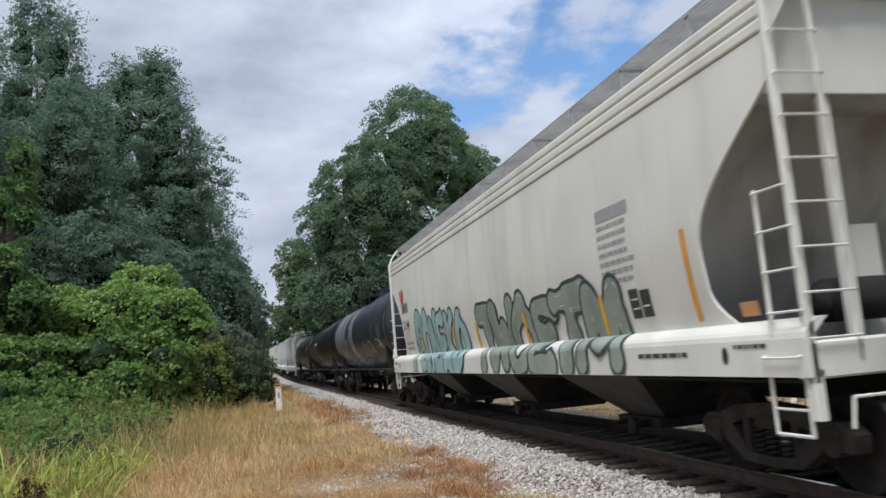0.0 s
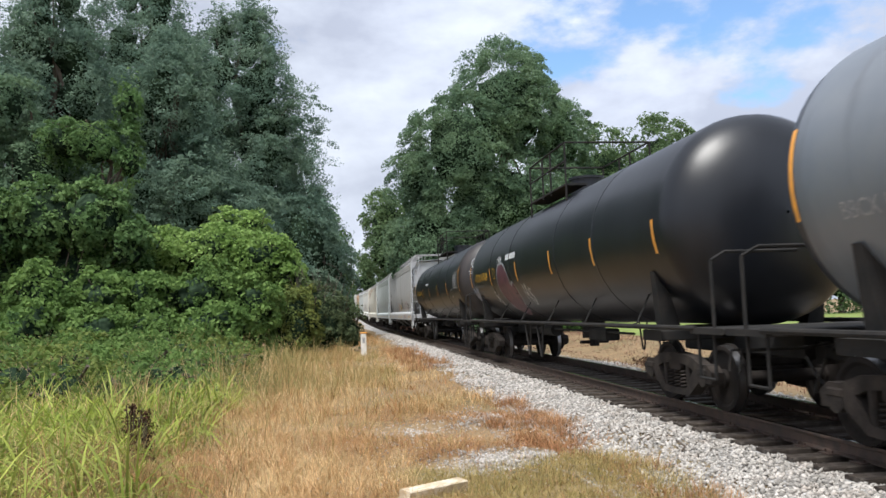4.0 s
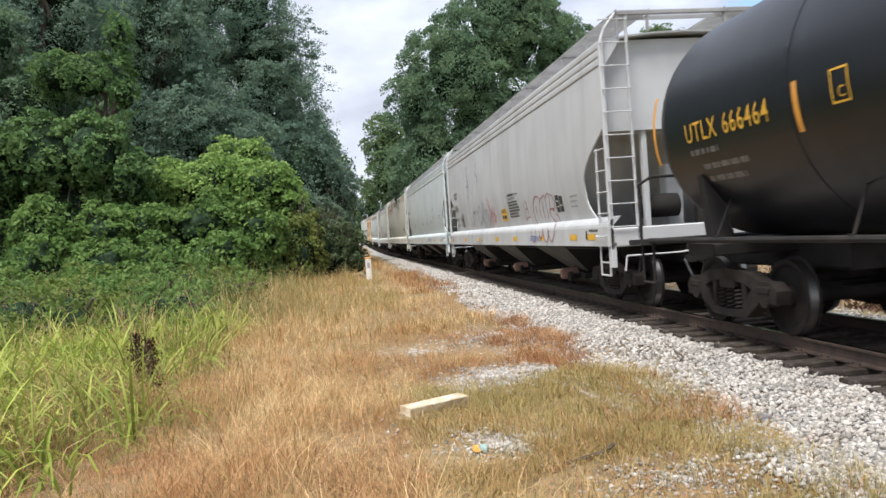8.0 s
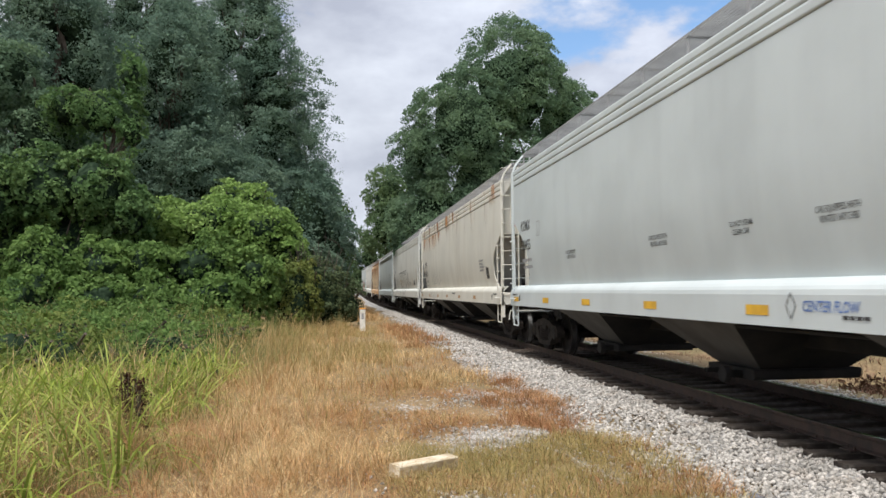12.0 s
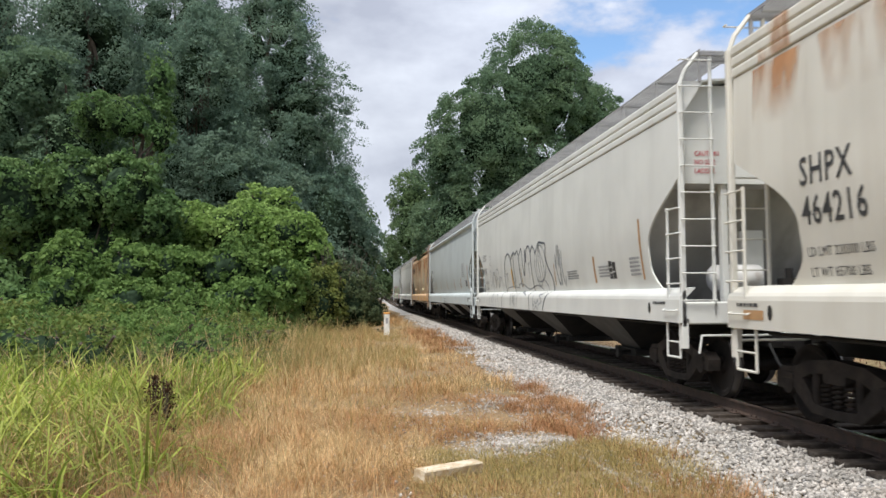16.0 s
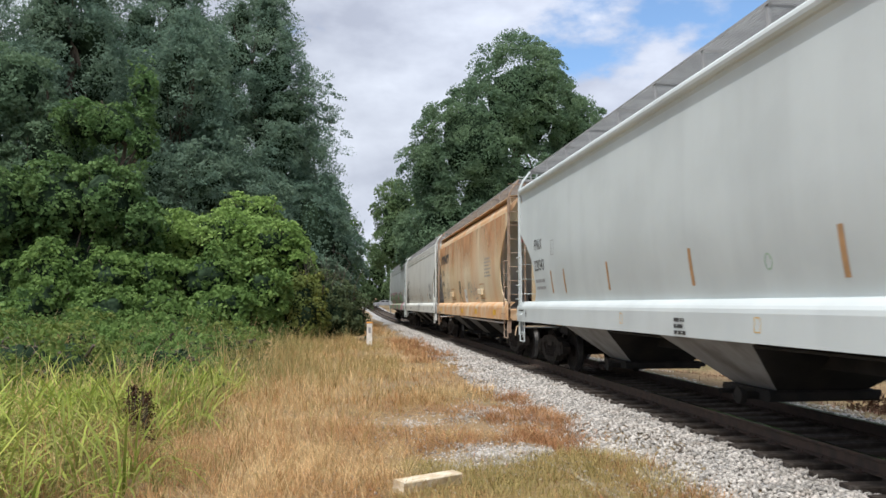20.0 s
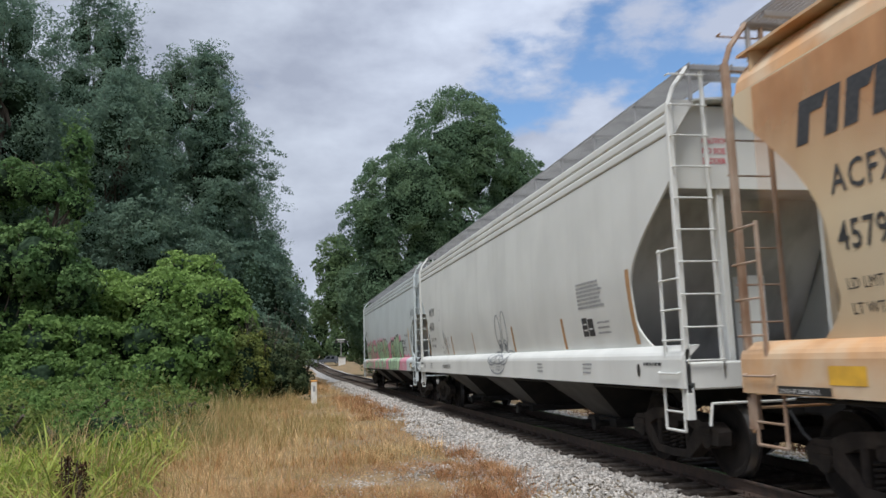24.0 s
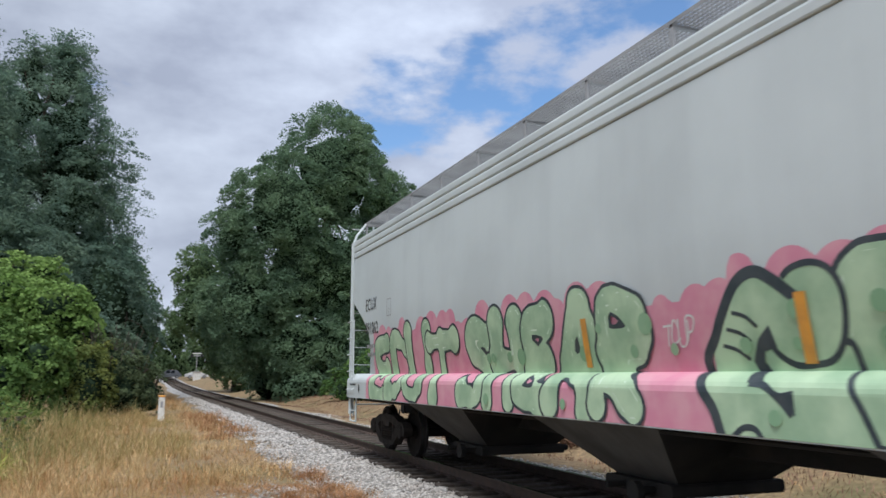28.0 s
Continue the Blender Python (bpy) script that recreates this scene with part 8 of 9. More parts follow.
    strokes(e, 13.95, 1.10, ".2,.62 1.2,.66 2.0,.62 2.1,.72 2.7,.7 3.4,.56 4.4,.66 5.0,.55|4.38,1.17 4.55,1.5 4.9,1.68 5.35,1.6 5.62,1.3 5.5,.95 5.0,.75 4.55,.82 4.38,1.17|4.9,1.68 4.62,1.2 4.72,.8|4.9,1.68 4.85,1.2 4.92,.76|"
            "4.9,1.68 5.1,1.2 5.12,.8|4.9,1.68 5.35,1.2 5.35,.88|4.5,.82 4.8,.62 5.2,.8 5.6,.6 5.5,.42 5.2,.42 5.5,.26 5.2,.16|4.7,.25 4.62,.02 4.9,.12 5.1,.02 5.1,.28 4.9,.18 4.7,.25|2.0,.05 2.05,.5|1.75,.15 1.95,.4|1.95,.15 1.75,.4|"
            "2.35,0 2.5,.45 2.9,.48 3.6,.4|4.5,.05 4.55,.4|3.55,1.25 3.8,1.28|3.68,1.28 3.66,.85|.3,1.05 .55,1.08|.42,1.06 .45,.8", 0.03, "g_grey")
    strokes(e, 16.85, 1.05, ".1,0 0,.5 .2,1.2 .5,1.25 .6,.6 .7,1.05 1.0,1.25 1.15,.9 1.0,.6|1.15,.8 1.5,1.3 1.85,1.22 1.9,.85 1.6,.7 2.1,1.05 2.35,.9 2.3,.55|.5,0 .6,.4|1.0,0 1.05,.4 1.3,.45 1.35,0|1.8,0 1.85,.45 2.2,.4 2.3,0|.3,.8 .45,1.0|1.5,.95 1.65,1.05", 0.026, "g_grey")
    strokes(e, 7.4, 1.62, ".0,.5 .05,.85 .08,.5 .12,.3 .25,.14|.18,.9 .22,1.06 .2,.6|.32,.5 .34,1.06 .36,.6|.46,.94 .44,.5 .4,.1 .36,.4|.6,.9 .58,.4 .7,.1 .8,.3|.15,.2 .25,.12 .3,.2", 0.04, "g_grey", name="graffiti_tag")
    strips(e, ((4.4, 1.74),), "tape_brown")
    patch(e, 18.68, 1.77, 0.09, 1.0, "tape_brown")
    patch(e, 12.84, 1.70, 0.14, 0.61, "yellow")
    for y in (15.78, 11.4, 7.6):
        patch(e, y, 1.74, 0.05, 0.5, "tape_brown")
    bars(e, 4.12, 2.02, 4, 0.75, 0.035, "grey_letter", seed=3)
    bars(e, 6.43, 2.0, 4, 0.95, 0.03, "g_grey", seed=4)
    patch(e, 1.8, 1.75, 0.08, 1.0, "tape_brown")
    placard(e, 3.5, 1.80, 0.38, 0.33)
    bars(e, 2.35, 2.1, 5, 0.5, 0.04, "grey_letter", seed=6)
    # smooth grey hopper
    L = 19.9
    f = hopper(165.4, L, "h_bluegrey", "pale grey covered hopper car with orange reflectors", seed=7, ribs=1, top=3.38, under="bay_grey")
    lift_marks(f, L)
    marks(f, L, "FPAX", "220343", y=18.3)
    strips(f, ((15.9, 1.78), (13.2, 1.78), (9.9, 1.78), (6.7, 1.78), (4.23, 1.8), (16.9, 1.78)), "tape_brown", w=0.09, h=0.5)
    patch(f, 1.85, 1.78, 0.11, 1.02, "tape_brown")
    bars(f, 3.75, 2.88, 7, 1.25, 0.035, "grey_letter", seed=4, pitch=2.6)
    placard(f, 2.6, 1.90, 0.46, 0.26)
    bars(f, 4.75, 2.05, 4, 0.4, 0.028, "grey_letter", seed=5, pitch=2.2)
    for k, y in enumerate((12.3, 8.1, 4.9)):
        outline_box(f, y, 1.22, 0.13, 0.17, 0.010, "yellow")
    bars(f, 10.2, 1.30, 3, 0.4, 0.05, seed=8)
    gr = bmesh.new()
    ribbon(gr, [(0.07 * math.cos(k * 0.63), 0.085 * math.sin(k * 0.63)) for k in range(11)], 0.014)
    lay("chalk_ring", gr, M["g_darkgreen"], f, 8.0, 2.0)
    # rust-orange hopper
    L = 16.2
    g = hopper(186.6, L, "h_orange", "rust-orange and tan covered hopper car with black lettering", seed=8, ribs=0, top=3.95, bays=3, reach=1.36, trim="g_sill", ladder="g_trim")
    marks(g, L, "ACFX", "45799", "LD LMT 154800", "LT WT 65200", y=14.72, plate=True, size=0.35)
    for k, (dx, w) in enumerate(((0.0, 0.55), (0.62, 0.5), (1.18, 0.55), (1.79, 0.66))):
        lg = bmesh.new()
        for x0, x1, z0, z1 in ((0, 0.17, 0, 0.40), (w - 0.17, w, 0, 0.40), (0.17, w - 0.17, 0.26 if k != 2 else 0.12, 0.40 if k != 2 else 0.26)):
            lg.faces.new([lg.verts.new(p) for p in ((x0, z0, 0), (x1, z0, 0), (x1 + 0.08, z1, 0), (x0 + 0.08, z1, 0))])
        lay("painted_emblem", lg, M["letter"], g, 15.12 - dx, 3.34)
    for y, w, h in ((12.0, 1.1, 0.46), (5.0, 0.95, 0.5)):
        outline_box(g, y, 1.72, w, h, 0.025, "rust", name="access_panel_frame")
        part("access_panel", Shape().box(-1.60, -1.52, y - w * 0.85, y - w * 0.15, 1.85, 2.05, c=0.02), M["h_orange"], g)
    patch(g, 8.42, 1.60, 0.60, 0.50, "white", name="patch_paint")
    words(g, "84001", 8.10, 1.76, 0.15, "letter", name="patch_number", bold=0.008, squeeze=0.8, lift=0.010)
    ring = bmesh.new()
    ribbon(ring, [(0.2 * math.cos(q * 0.52), 0.22 * math.sin(q * 0.52)) for q in range(13)], 0.06)
    ribbon(ring, [(0.07 * math.cos(q * 0.9), 0.05 * math.sin(q * 0.9)) for q in range(8)], 0.05)
    ribbon(ring, [(-0.1, -0.35), (0.3, -0.55), (0.55, -0.6)], 0.03)
    lay("graffiti_tag", ring, M["g_dark"], g, 9.37, 2.2, "hopper", 0.008)
    patch(g, 15.62, 1.10, 0.74, 0.085, "black", name="notice_plate")
    words(g, "2 INCH HF COMP SHOES", 15.59, 1.12, 0.062, "white", name="notice", squeeze=0.82, lift=0.010)
    strokes(g, 13.65, 1.66, "0,.55 .15,.2 .4,.1 .35,.6 .55,.1 .6,.62 .75,.15 .9,.6 .95,.1 1.1,.65 1.2,.2 1.35,.55 1.5,.15|.6,.75 .8,.8 .9,.72 .7,.68|.3,.3 1.0,.4", 0.024, "g_grey", name="graffiti_tag")
    strokes(g, 9.75, 1.62, "0,.48 .4,.25 .95,.0|0,.2 .3,.0|1.0,.58 1.18,.48|.25,-.05 -.1,-.25 -.3,-.45", 0.026, "g_dark", name="graffiti_tag")
    strokes(g, 7.4, 1.66, ".05,.75 .1,.45 .3,.7 .2,.4 .5,.65 .45,.3 .8,.55|.3,.1 .7,.35 1.2,.2 1.7,.45 1.95,.2|.9,.6 1.2,.3 1.5,.65 1.6,.2|1.3,.05 1.9,.1", 0.028, "g_grey", name="graffiti_tag")
    plates(g, (14.9, 8.4, 5.3, 2.0), "yellow", 0.45, 0.16)
    bars(g, 3.85, 2.98, 6, 1.15, 0.038, "grey_letter", seed=9, pitch=2.9)
    rust_band(g, L, "rust_streak", 2.2, False)
    part("side_pipe", Shape().pipe([(-1.35, 9.4, 1.06), (-1.52, 9.1, 1.05), (-1.53, 5.0, 1.02), (-1.53, 1.4, 1.0), (-1.4, 1.2, 1.0)], 0.024, 6), M["h_lgrey"], g, "white pipe below the sill")
    # white hopper with the face
    L = 18.2
    h = hopper(204.0, L, "h_white", "white covered hopper car with a doodled face", seed=9, top=3.6, gear=L - 0.75)
    lift_marks(h, L)
    marks(h, L, "WLPX", "44376", "LD LMT 219900", "LT WT 66100", y=16.55, z=2.86, gap=0.45)
    doodle_face(h, 8.85, 1.14, 1.0)
    strips(h, ((13.42, 1.62), (4.28, 1.62), (7.32, 1.62)), "tape_brown")
    strips(h, ((14.2, 1.64), (10.85, 1.64)), "tape_brown", w=0.06, h=0.5)
    patch(h, 17.1, 1.64, 0.11, 1.02, "tape_brown")
    patch(h, 1.55, 1.64, 0.12, 1.02, "tape_brown")
    bars(h, 3.42, 2.60, 7, 1.1, 0.036, "grey_letter", seed=4)
    placard(h, 3.37, 1.80, 0.46, 0.29)
    bars(h, 2.75, 1.98, 3, 0.5, 0.03, "grey_letter", seed=6, pitch=2.6)
    words(h, "ACF CENTER FLOW", 14.25, 1.24, 0.15, "letter", name="side_lettering", bold=0.01, squeeze=0.85)
    tag(h, "WOOT", 14.2, 2.0, 0.13, 0.010, "g_grey", seed=4)
    tag(h, "MUTTS", 14.15, 1.82, 0.11, 0.009, "g_grey", seed=9)
    strokes(h, 14.55, 1.66, ".0,.70 .08,.25 .12,.45 .2,.1|.1,.62 .16,.3|.22,.55 .35,.2 .42,.0|.05,.05 .2,.32", 0.016, "g_dark", name="graffiti_tag")
    tag(h, "REIN", 15.05, 1.80, 0.11, 0.009, "grey_letter", seed=6)
    tag(h, "TOMBO", 15.0, 1.66, 0.10, 0.008, "grey_letter", seed=7)
    for k, y in enumerate((16.2, 5.35, 3.1, 8.2)):
        bars(h, y, 1.36, 3, 0.35, 0.026, "grey_letter", seed=k, pitch=2.4)
    # the last car
    L = 19.1
    i = hopper(223.4, L, "h_bluegrey", "blue-grey covered hopper car with green and pink graffiti", top=3.2, seed=10, gear=L - 0.75)
    marks(i, L, "ECUX", "891062", y=17.9, z=2.90, gap=0.49)
    cloud(i, 17.55, 1.10, 9.2, 1.52, "g_pink", 3, low=0.80)
    cloud(i, 8.9, 1.10, 2.1, 1.27, "g_pink", 5, 0.0030, low=0.88)
    cloud(i, 7.3, 1.10, 3.6, 1.44, "g_pink", 6, 0.0045, low=0.84)
    cloud(i, 3.9, 1.10, 2.0, 0.66, "g_pink", 8, 0.0035, low=0.8)
    piece(i, "EDUT", 17.25, 13.1, 1.10, 2.44, "g_green", "g_dark", 3, fat=0.140, rimw=0.035, shine="g_shine", swing=0.05)
    piece(i, "SHEAR", 12.55, 8.2, 1.10, 2.50, "g_green", "g_dark", 4, fat=0.160, rimw=0.038, shine="g_shine", swing=0.05)
    dark, pale = ".91,.87 .78,.77 .69,.60 .77,.43 .93,.44 .81,.59 .83,.67 .96,.70|.97,.40 1.12,.36 1.24,.38 1.25,.20 1.14,.29", ".23,.40 .26,.79 .48,1.08 .68,1.24 .84,1.30 1.01,1.25 1.09,1.21 1.21,1.27 1.37,1.29 1.51,1.25 1.61,1.16 1.64,1.00 1.59,.73 1.65,.67 1.68,.51 1.73,.39 1.81,.25 1.91,.03 1.66,.0 1.18,.0 .52,.0 .41,.24"
    for outlines, key, lift in ((pale, "g_green", 0.012), (dark, "g_dark", 0.0150)):
        for line in outlines.split("|"):
            sheet = bmesh.new()
            sheet.faces.new([sheet.verts.new((*(float(c) for c in q.split(",")), 0)) for q in line.split()])
            bmesh.ops.triangulate(sheet, faces=sheet.faces)
            lay("graffiti_fill", sheet, M[key], i, 7.6, 1.08, lift=lift)
    strokes(i, 7.6, 1.08, ".49,.0 .40,.22 .25,.40 .16,.61 .30,.80 .41,.97 .62,1.22 .84,1.29 1.05,1.18 1.26,1.01", 0.10, "g_dark", lift=0.0135)
    strokes(i, 7.6, 1.08, "1.11,1.21 1.21,1.27 1.39,1.29 1.55,1.22 1.63,1.04 1.59,.77 1.46,.60 1.25,.56 1.09,.57 .93,.68 .90,.83|1.57,.72 1.64,.69 1.68,.51 1.73,.39 1.81,.25 1.91,.04|.79,.43 .96,.41 1.12,.30 1.22,.20|.62,.02 .73,.09 .85,.09 .92,.02", 0.05, "g_dark", lift=0.0142)
    strokes(i, 7.6, 1.08, ".54,.99 .68,.95 .79,.86|.45,.86 .60,.82 .70,.75|.38,.73 .53,.69 .66,.61", 0.032, "g_dark", lift=0.0142)
    piece(i, "EKS", 5.95, 3.75, 1.10, 2.42, "g_green", "g_dark", 6, fat=0.180, rimw=0.05, shine="g_shine", swing=0.06)
    rnd = random.Random(4)
    for k in range(22):
        dot = bmesh.new()
        q = rnd.uniform(0.05, 0.12)
        dot.faces.new([dot.verts.new((q * math.cos(m * math.tau / 14), q * math.sin(m * math.tau / 14), 0)) for m in range(14)])
        lay("graffiti_dot", dot, M["g_darkgreen"], i, rnd.uniform(4.0, 12.3), rnd.choice((1.26, 1.30, 1.8, 2.05)), "hopper", 0.026)
    tag(i, "HUSH", 2.98, 1.20, 0.24, 0.025, "white", seed=14, pitch=0.8)
    tag(i, "TCUP", 8.0, 1.85, 0.2, 0.02, "white", seed=4, pitch=0.5)
    strips(i, ((6.33, 1.65), (9.3, 1.65)), "orange")
    for q in i.children:
        if q.name.startswith("reflector"):
            q.location.x -= 0.024
    patch(i, 1.87, 1.64, 0.10, 1.04, "yellow")
    strokes(i, 1.18, 3.02, "0,.35 .1,.15 .22,.2|.2,.42 .16,.0|.32,.2 .4,.3 .45,.15 .34,.12 .32,.2|.5,.4 .52,.1 .62,.15|.46,.3 .64,.32|.68,.2 .8,.25 .74,.12 .68,.15 .85,.12|.9,.45 .86,.1 1.1,.08 1.2,.2|.55,-.1 .7,-.05 .6,-.2|.62,-.28 .64,-.32|.56,.5 .58,.55", 0.024, "g_dark", name="graffiti_tag")
    tag(i, "EULER", 0.72, 1.09, 0.19, 0.032, "g_dark", seed=8, pitch=0.78)
    patch(i, 0.93, 1.20, 0.17, 0.19, "yellow", name="sill_marking")
    for z, brand, text in ((2.23, 0.46, "904 EXTERIOR PAINT"), (2.13, 0.0, "APPLIED PARAGOULD 07-2010"), (1.96, 0.28, "35480 INTERIOR LINING"), (1.86, 0.0, "APPLIED PARAGOULD 07-2010")):
        if brand:
            patch(i, 3.58, z, brand - 0.05, 0.06, "letter", name="stencil_bar")
        words(i, text, 3.58 - brand, z, 0.088, "letter", name="notice", squeeze=0.8, bold=0.006)
    scribble(i, 2.75, 2.40, 0.8, 0.12, 0.006, "g_grey", seed=21)
    placard(i, 4.34, 1.84, 0.36, 0.31)
    lift_marks(i, L)
    scrawl = bmesh.new()
    for line in ("-.25,3.72 -.02,3.70 .2,3.74|-.2,3.7 -.22,3.45 -.1,3.42|.0,3.68 -.02,3.4|.1,3.62 .2,3.45 .3,3.65 .32,3.42|-.25,3.34 -.2,3.2 -.05,3.32 -.02,3.2|.1,3.34 .1,3.2 .25,3.3 .1,3.28 .28,3.2|.4,3.35 .38,3.2 .55,3.22|.42,3.6 .58,3.5 .44,3.42").split("|"):
        ribbon(scrawl, [tuple(float(c) for c in q.split(",")) for q in line.split()], 0.03)
    for v in scrawl.verts:
        v.co = (v.co.x + 0.05, 0.291, v.co.y + 0.42)
    me = bpy.data.meshes.new("graffiti_tag")
    scrawl.to_mesh(me)
    scrawl.free()
    me.materials.append(M["g_blue"])
    part("graffiti_tag", me, None, i)
    # red notices on the ends
    for car in (c, d, e, g, h, i):
        for k, text in enumerate(("CAUTION", "NO SIDE", "LADDER")):
            bm = letters(text, 0.105, 0.01)
            for v in bm.verts:
                v.co = ((-0.98 if car in (c, h, i) else -1.22) + v.co.x * 0.8, 0.292, (4.12 if car in (c, h, i) else 3.55) - 0.13 * k + v.co.y)
            me = bpy.data.meshes.new("notice")
            bm.to_mesh(me)
            bm.free()
            me.materials.append(M["red"])
            part("end_notice", me, None, car)


build_train()


# ---- small things beside the line ----
def gz(x, y):
    return float(ground_z(np.array(x), np.array(y)))


def build_small():
    x, y = 1.16, 35.4
    g = gz(x, y)
    t = thing("marker_post", "white wooden marker post standing in dry grass", "post")
    part("shaft", Shape().box(x - 0.125, x + 0.125, y - 0.10, y + 0.10, g - 0.2, g + 0.98, c=0.015), M["post"], t)
    part("cap", Shape().box(x - 0.14, x + 0.14, y - 0.115, y + 0.115, g + 0.98, g + 1.05, c=0.02), M["orange"], t, "faded orange cap")
    part("number_board", Shape().box(x - 0.05, x + 0.05, y - 0.112, y - 0.099, g + 0.55, g + 0.80), M["grey_letter"], t)
    # a cut length of pale lumber
    g = gz(0.85, 7.8)
    sh = Shape().box(-0.40, 0.40, -0.075, 0.075, 0, 0.122, c=0.010)
    t = part("lumber", sh, M["plank"], None, at=pose(0.84, 7.70, g + 0.02, 6, 2, 38))
    tagged(t, "pale sawn lumber offcut lying in the grass", "wood")
    x, y = 1.02, 6.1
    g = gz(x, y)
    t = thing("snack_wrapper", "crumpled orange and teal snack wrapper", "litter")
    rnd = random.Random(4)
    for name, m, dx in (("orange_half", "orange", -0.03), ("teal_half", "g_teal", 0.03)):
        sh = Shape()
        rings = []
        for k in range(5):
            w = 0.035 + rnd.uniform(-0.008, 0.008)
            rings.append([(x + dx + w * math.cos(q * math.tau / 7) * rnd.uniform(0.7, 1.1), y + 0.02 * math.sin(q * math.tau / 7) * rnd.uniform(0.6, 1.2) + 0.01 * k, g + 0.025 + 0.011 * k + rnd.uniform(-0.005, 0.005)) for q in range(7)])
        sh.loft(rings, caps=True)
        part(name, sh, M[m], t)
    # a dark lump of stone among the ballast, and a stick
    V, F = stones(np.array([0.0]), np.array([0.0]), np.array([0.0]), np.array([0.085]))
    ob = new("dark_stone", soup("dark_stone", V, F, mat("slate", (0.13, 0.14, 0.16), (0.2, 0.2, 0.22), 0.8, scale=8, bump=0.5)))
    ob.matrix_basis = pose(3.55, 6.35, -0.30)
    tagged(ob, "dark blue-grey stone lying on the ballast", "stone")
    st = Shape().pipe([(4.05, 9.1, -0.26), (4.12, 9.16, -0.22), (4.10, 9.35, -0.18)], 0.014, 5)
    tagged(part("stick", st, M["bark"]), "short dark stick on the ballast", "stick")
    st = Shape().pipe([(1.55, 5.55, gz(1.55, 5.55) + 0.02), (1.85, 5.62, gz(1.8, 5.6) + 0.04), (2.0, 5.75, gz(2, 5.7) + 0.05)], 0.016, 5)
    tagged(part("stick", st, M["bark"]), "dead branch lying on loose stones", "stick")
    # leaning stake and brush on the far bank
    g = gz(10.9, 14.2)
    tagged(part("stake", Shape().box(-0.045, 0.045, -0.045, 0.045, -0.2, 1.7, c=0.01), M["post"], None, at=pose(10.9, 14.2, g, 0, 14, 0)), "weathered leaning wooden stake", "stake")
    for k, (x, y) in enumerate(((9.6, 13.0), (10.4, 17.5), (9.9, 24.0))):
        m = 500
        C = np.stack([x + RNG.normal(0, 0.35, m), y + RNG.normal(0, 0.3, m), gz(x, y) + np.abs(RNG.normal(0, 0.14, m))], 1)
        V, F = leaf_soup(C, RNG.normal(size=(m, 3)), RNG.uniform(0.03, 0.09, m), 0.3)
        tagged(new("brush_heap", soup("brush_heap", V, F, LEAF["stalk"])), "dark heap of dead brush beside the track", "brush", kind="stuff")


def far_car(name, label, paint_a, x, tall):
    """A passenger car at the road crossing, side on; the road runs along x."""
    body = mat(name + "_paint", paint_a, None, 0.35, 0.2, scale=1, bump=0)
    glass = mat(name + "_glass", (0.02, 0.025, 0.03), None, 0.1, bump=0)
    t = thing(name, label, "car", "cars at the crossing")
    h = 1.72 if tall else 1.45
    low = [(-2.25, 0.32), (-2.30, 0.62), (-2.22, 0.88), (-1.2, 0.98), (1.6, 1.0), (2.2, 0.92), (2.30, 0.6), (2.25, 0.32)]
    part("body", Shape().loft([[(a, -0.88, z) for a, z in low], [(a, 0.88, z) for a, z in low]], caps=True), body, t)
    top = [(-1.25, 0.97), (-0.5, h - 0.03), (0.6, h), (1.5, h - 0.08), (2.0, 0.98)] if tall else [(-1.2, 0.97), (-0.45, h - 0.02), (0.6, h), (1.7, 0.99)]
    part("cabin", Shape().loft([[(a, -0.74, z) for a, z in top], [(a, 0.74, z) for a, z in top]], caps=True), body, t)
    for a, b in ((-0.85, 0.05), (0.15, 0.95)):
        part("side_window", Shape().loft([[(a, y, 1.03), (b, y, 1.03), (b, y, h - 0.14), (a + 0.32, y, h - 0.14)] for y in (-0.752, -0.742)], caps=True), glass, t)
    for a in (-1.4, 1.4):
        for y in (-0.80, 0.80):
            w = part("wheel", Shape().rod((a, y - 0.1, 0.33), (a, y + 0.1, 0.33), 0.33, 16), M["black"], t)
            part("rim", Shape().rod((a, y - 0.108, 0.33), (a, y + 0.108, 0.33), 0.2, 12), M["grating"], w)
    return t


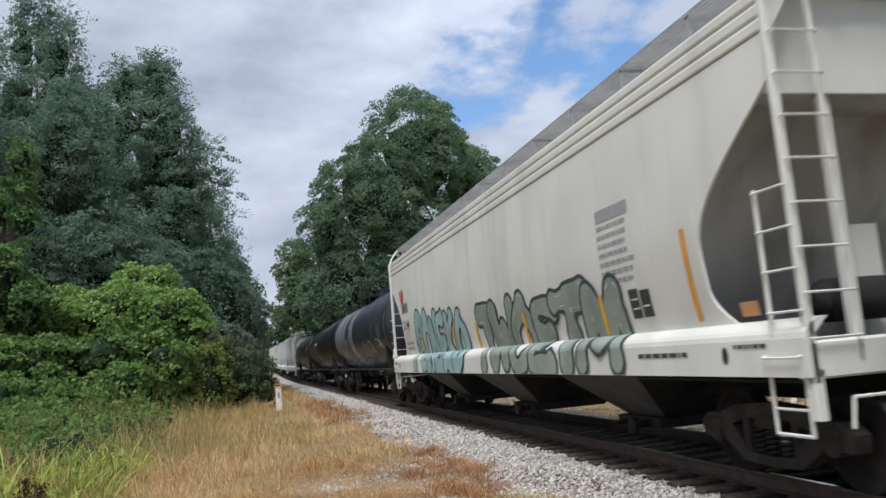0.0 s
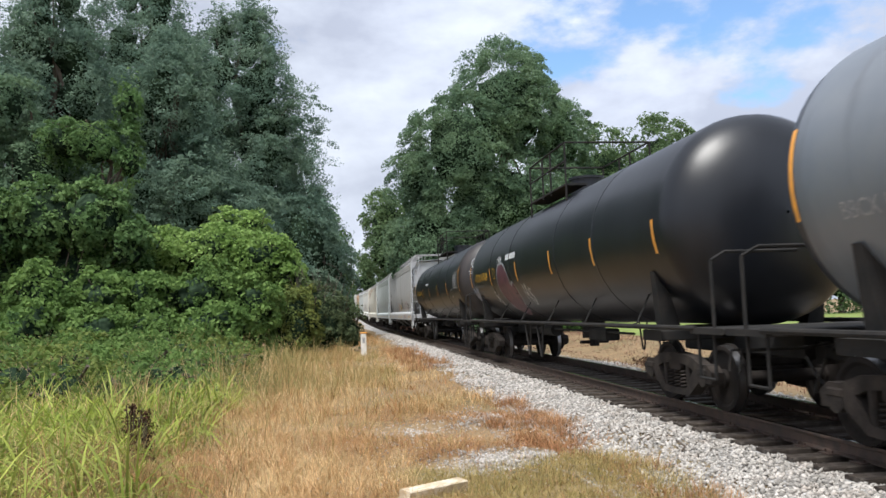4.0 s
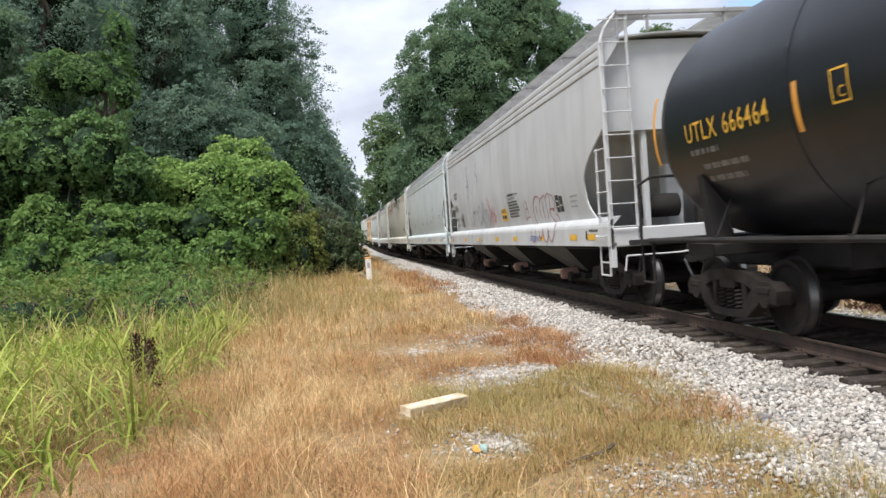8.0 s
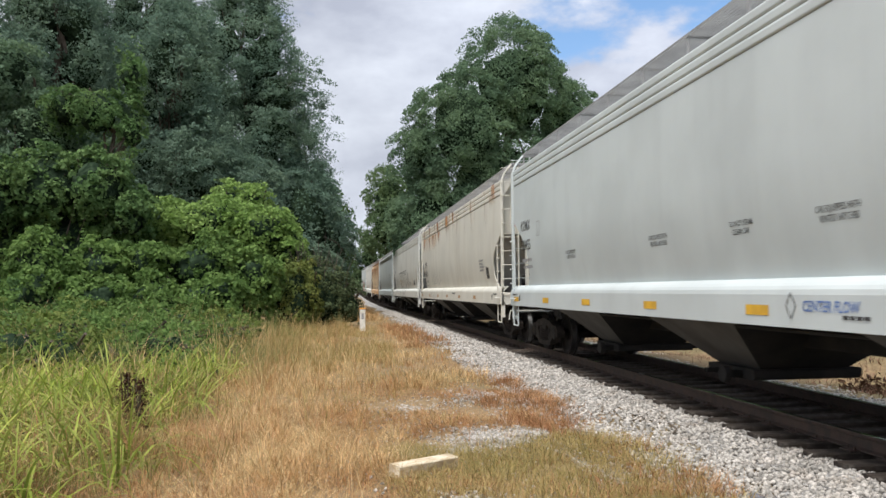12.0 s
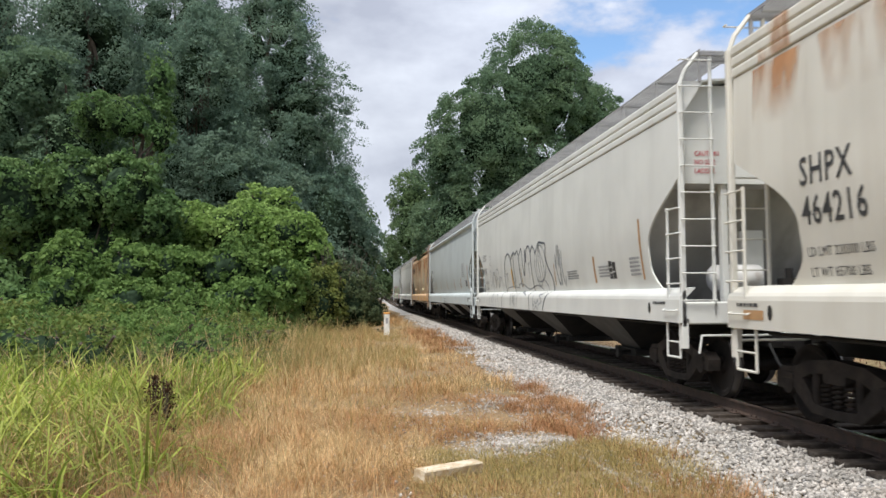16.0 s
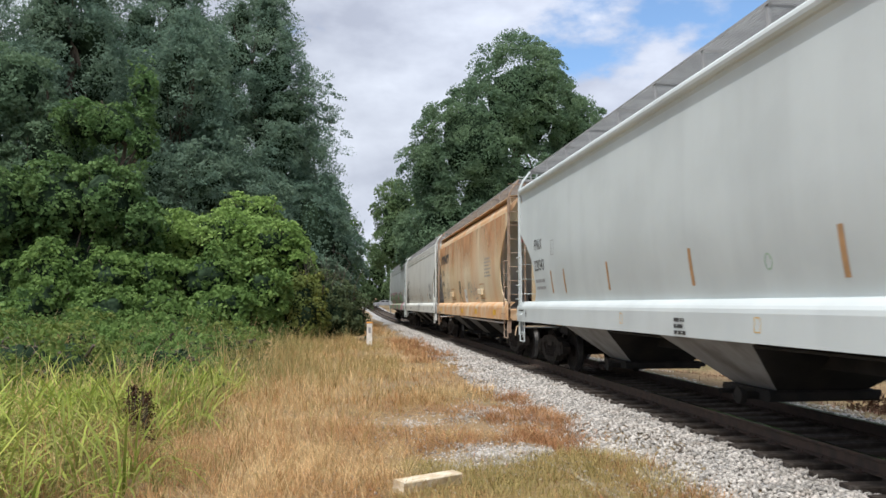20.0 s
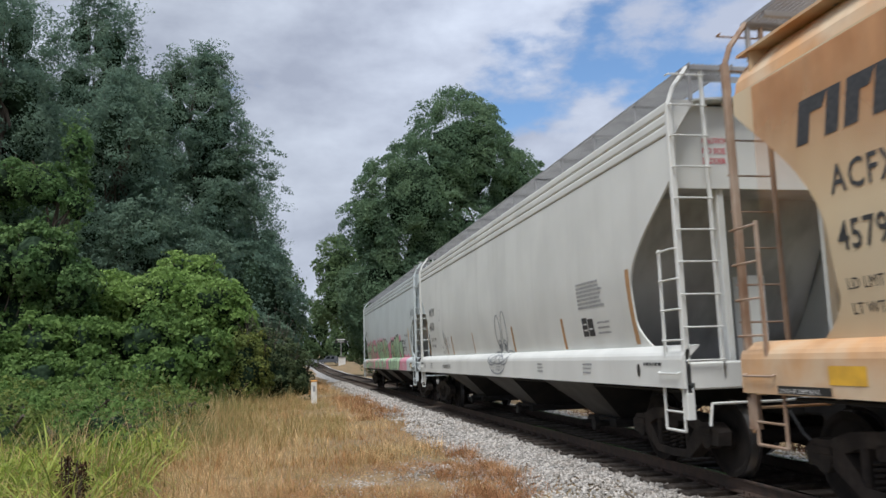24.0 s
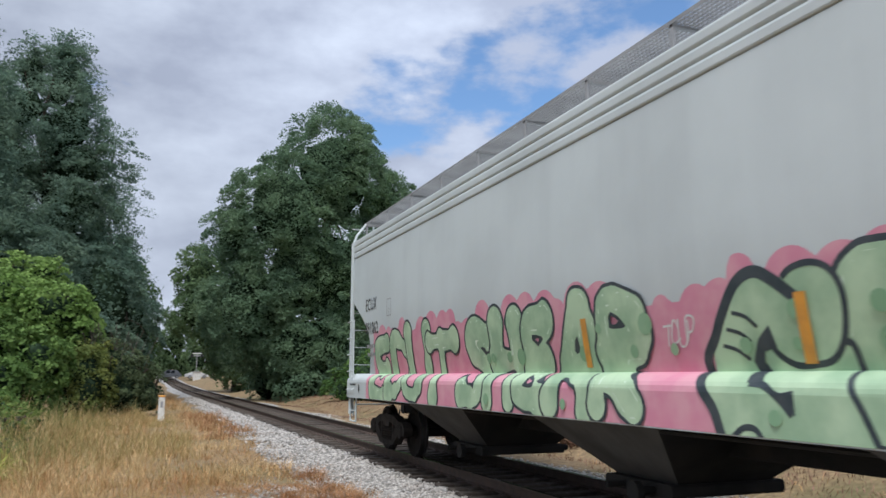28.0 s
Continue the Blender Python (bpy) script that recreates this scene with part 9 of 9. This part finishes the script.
def build_crossing():
    z = rise(165)
    road = new("road", grid_mesh("road", np.linspace(-45, 60, 60), np.array([161.5, 168.5]), lambda x, y: np.maximum(ground_z(x, y), z - 0.02) * 0 + z + 0.004 + 0 * x, mat("asphalt", (0.07, 0.07, 0.072), (0.05, 0.05, 0.05), 0.9, scale=3, bump=0.2)))
    tagged(road, "asphalt road across the railway", "road", kind="structure")
    t = thing("crossing_signal", "crossing signal mast with a lamp crossarm", "signal")
    x, y = 10.8, 159.5
    part("mast", Shape().rod((x, y, z - 0.9), (x, y, z + 4.9), 0.09, 10), M["grating"], t)
    part("crossarm", Shape().box(x - 1.2, x + 1.2, y - 0.08, y + 0.08, z + 4.3, z + 4.5, c=0.02), M["grating"], t)
    for s in (-1, 1):
        part("lamp_hood", Shape().rod((x + s * 0.95, y - 0.25, z + 4.4), (x + s * 0.95, y + 0.05, z + 4.4), 0.32, 14), M["black"], t)
    part("crossbuck", Shape().box(x - 0.8, x + 0.8, y - 0.12, y - 0.08, z + 4.75, z + 4.95), M["white"], t)
    t = thing("relay_cabinet", "white relay cabinet beside the crossing", "cabinet")
    part("housing", Shape().box(10.2, 11.6, 158.2, 159.0, z - 0.9, z + 1.3, c=0.03), M["white"], t)
    part("roof", Shape().box(10.1, 11.7, 158.1, 159.1, z + 1.3, z + 1.38), M["grating"], t)
    t = thing("relay_post", "white post at the crossing", "post")
    part("shaft", Shape().box(1.4, 1.7, 150.0, 150.3, 0.0, 1.9, c=0.03), M["post"], t)


build_small()
build_crossing()
SUV = far_car("grey_suv", "dark grey sport utility car at the crossing", (0.16, 0.17, 0.19), 0, True)
SEDAN = far_car("white_sedan", "white sedan at the crossing", (0.75, 0.75, 0.75), 0, False)
SILVER = far_car("silver_car", "silver hatchback waiting at the crossing", (0.45, 0.46, 0.48), 0, False)


# ---- what moves ----
SPEED = [8.86, 8.81, 8.70, 8.56, 8.36, 8.06, 8.00, 8.05, 8.07, 7.87, 7.66, 7.52, 7.46, 7.45, 7.47]


def run(t):
    """Metres that the train has run by time t: its speed falls slowly, in knots two seconds apart."""
    s = 0.0
    for k in range(len(SPEED) - 1):
        a = min(max((t - 2 * k) / 2, 0), 1)
        s += 2 * (SPEED[k] * (a - a * a / 2) + SPEED[k + 1] * a * a / 2)
    return s


def motions():
    times = [k * 1.0 for k in range(29)]
    for car, u, L in CARS:
        rows = []
        for t in times:
            y = u - run(t)
            z0, z1 = rise(y), rise(y + L)
            rows.append((t, pose(TX, y, z0, math.degrees(math.atan2(z1 - z0, L)), 0, 0)))
        walk(car, rows)
    spin = [(k / 15, math.degrees(run(k / 15) / 0.457)) for k in range(421)]
    for w in WHEELS:
        x, y, z = w.matrix_basis.translation
        walk(w, [(t, pose(x, y, z, a, 0, 0)) for t, a in spin])

    z = rise(165) + 0.01
    walk(SUV, [(t, pose(x, 166.6, z)) for t, x in ((0, 26.0), (19, 15.0), (22.5, 10.2), (24, 8.85), (25, 7.7), (26, 6.95), (27.4, 6.25), (28, 6.2))])
    walk(SEDAN, [(t, pose(x, 163.4, z, 0, 0, 180)) for t, x in ((0, 2.6), (25.0, 2.66), (26, 2.95), (26.6, 4.8), (27, 6.9), (27.4, 9.2), (28, 11.2))])
    walk(SILVER, [(t, pose(x, 166.6, z)) for t, x in ((0, 20.0), (19, 10.0), (22.5, 5.4), (24, 4.0), (25, 2.4), (26, 0.9), (28, -3.0))])


motions()
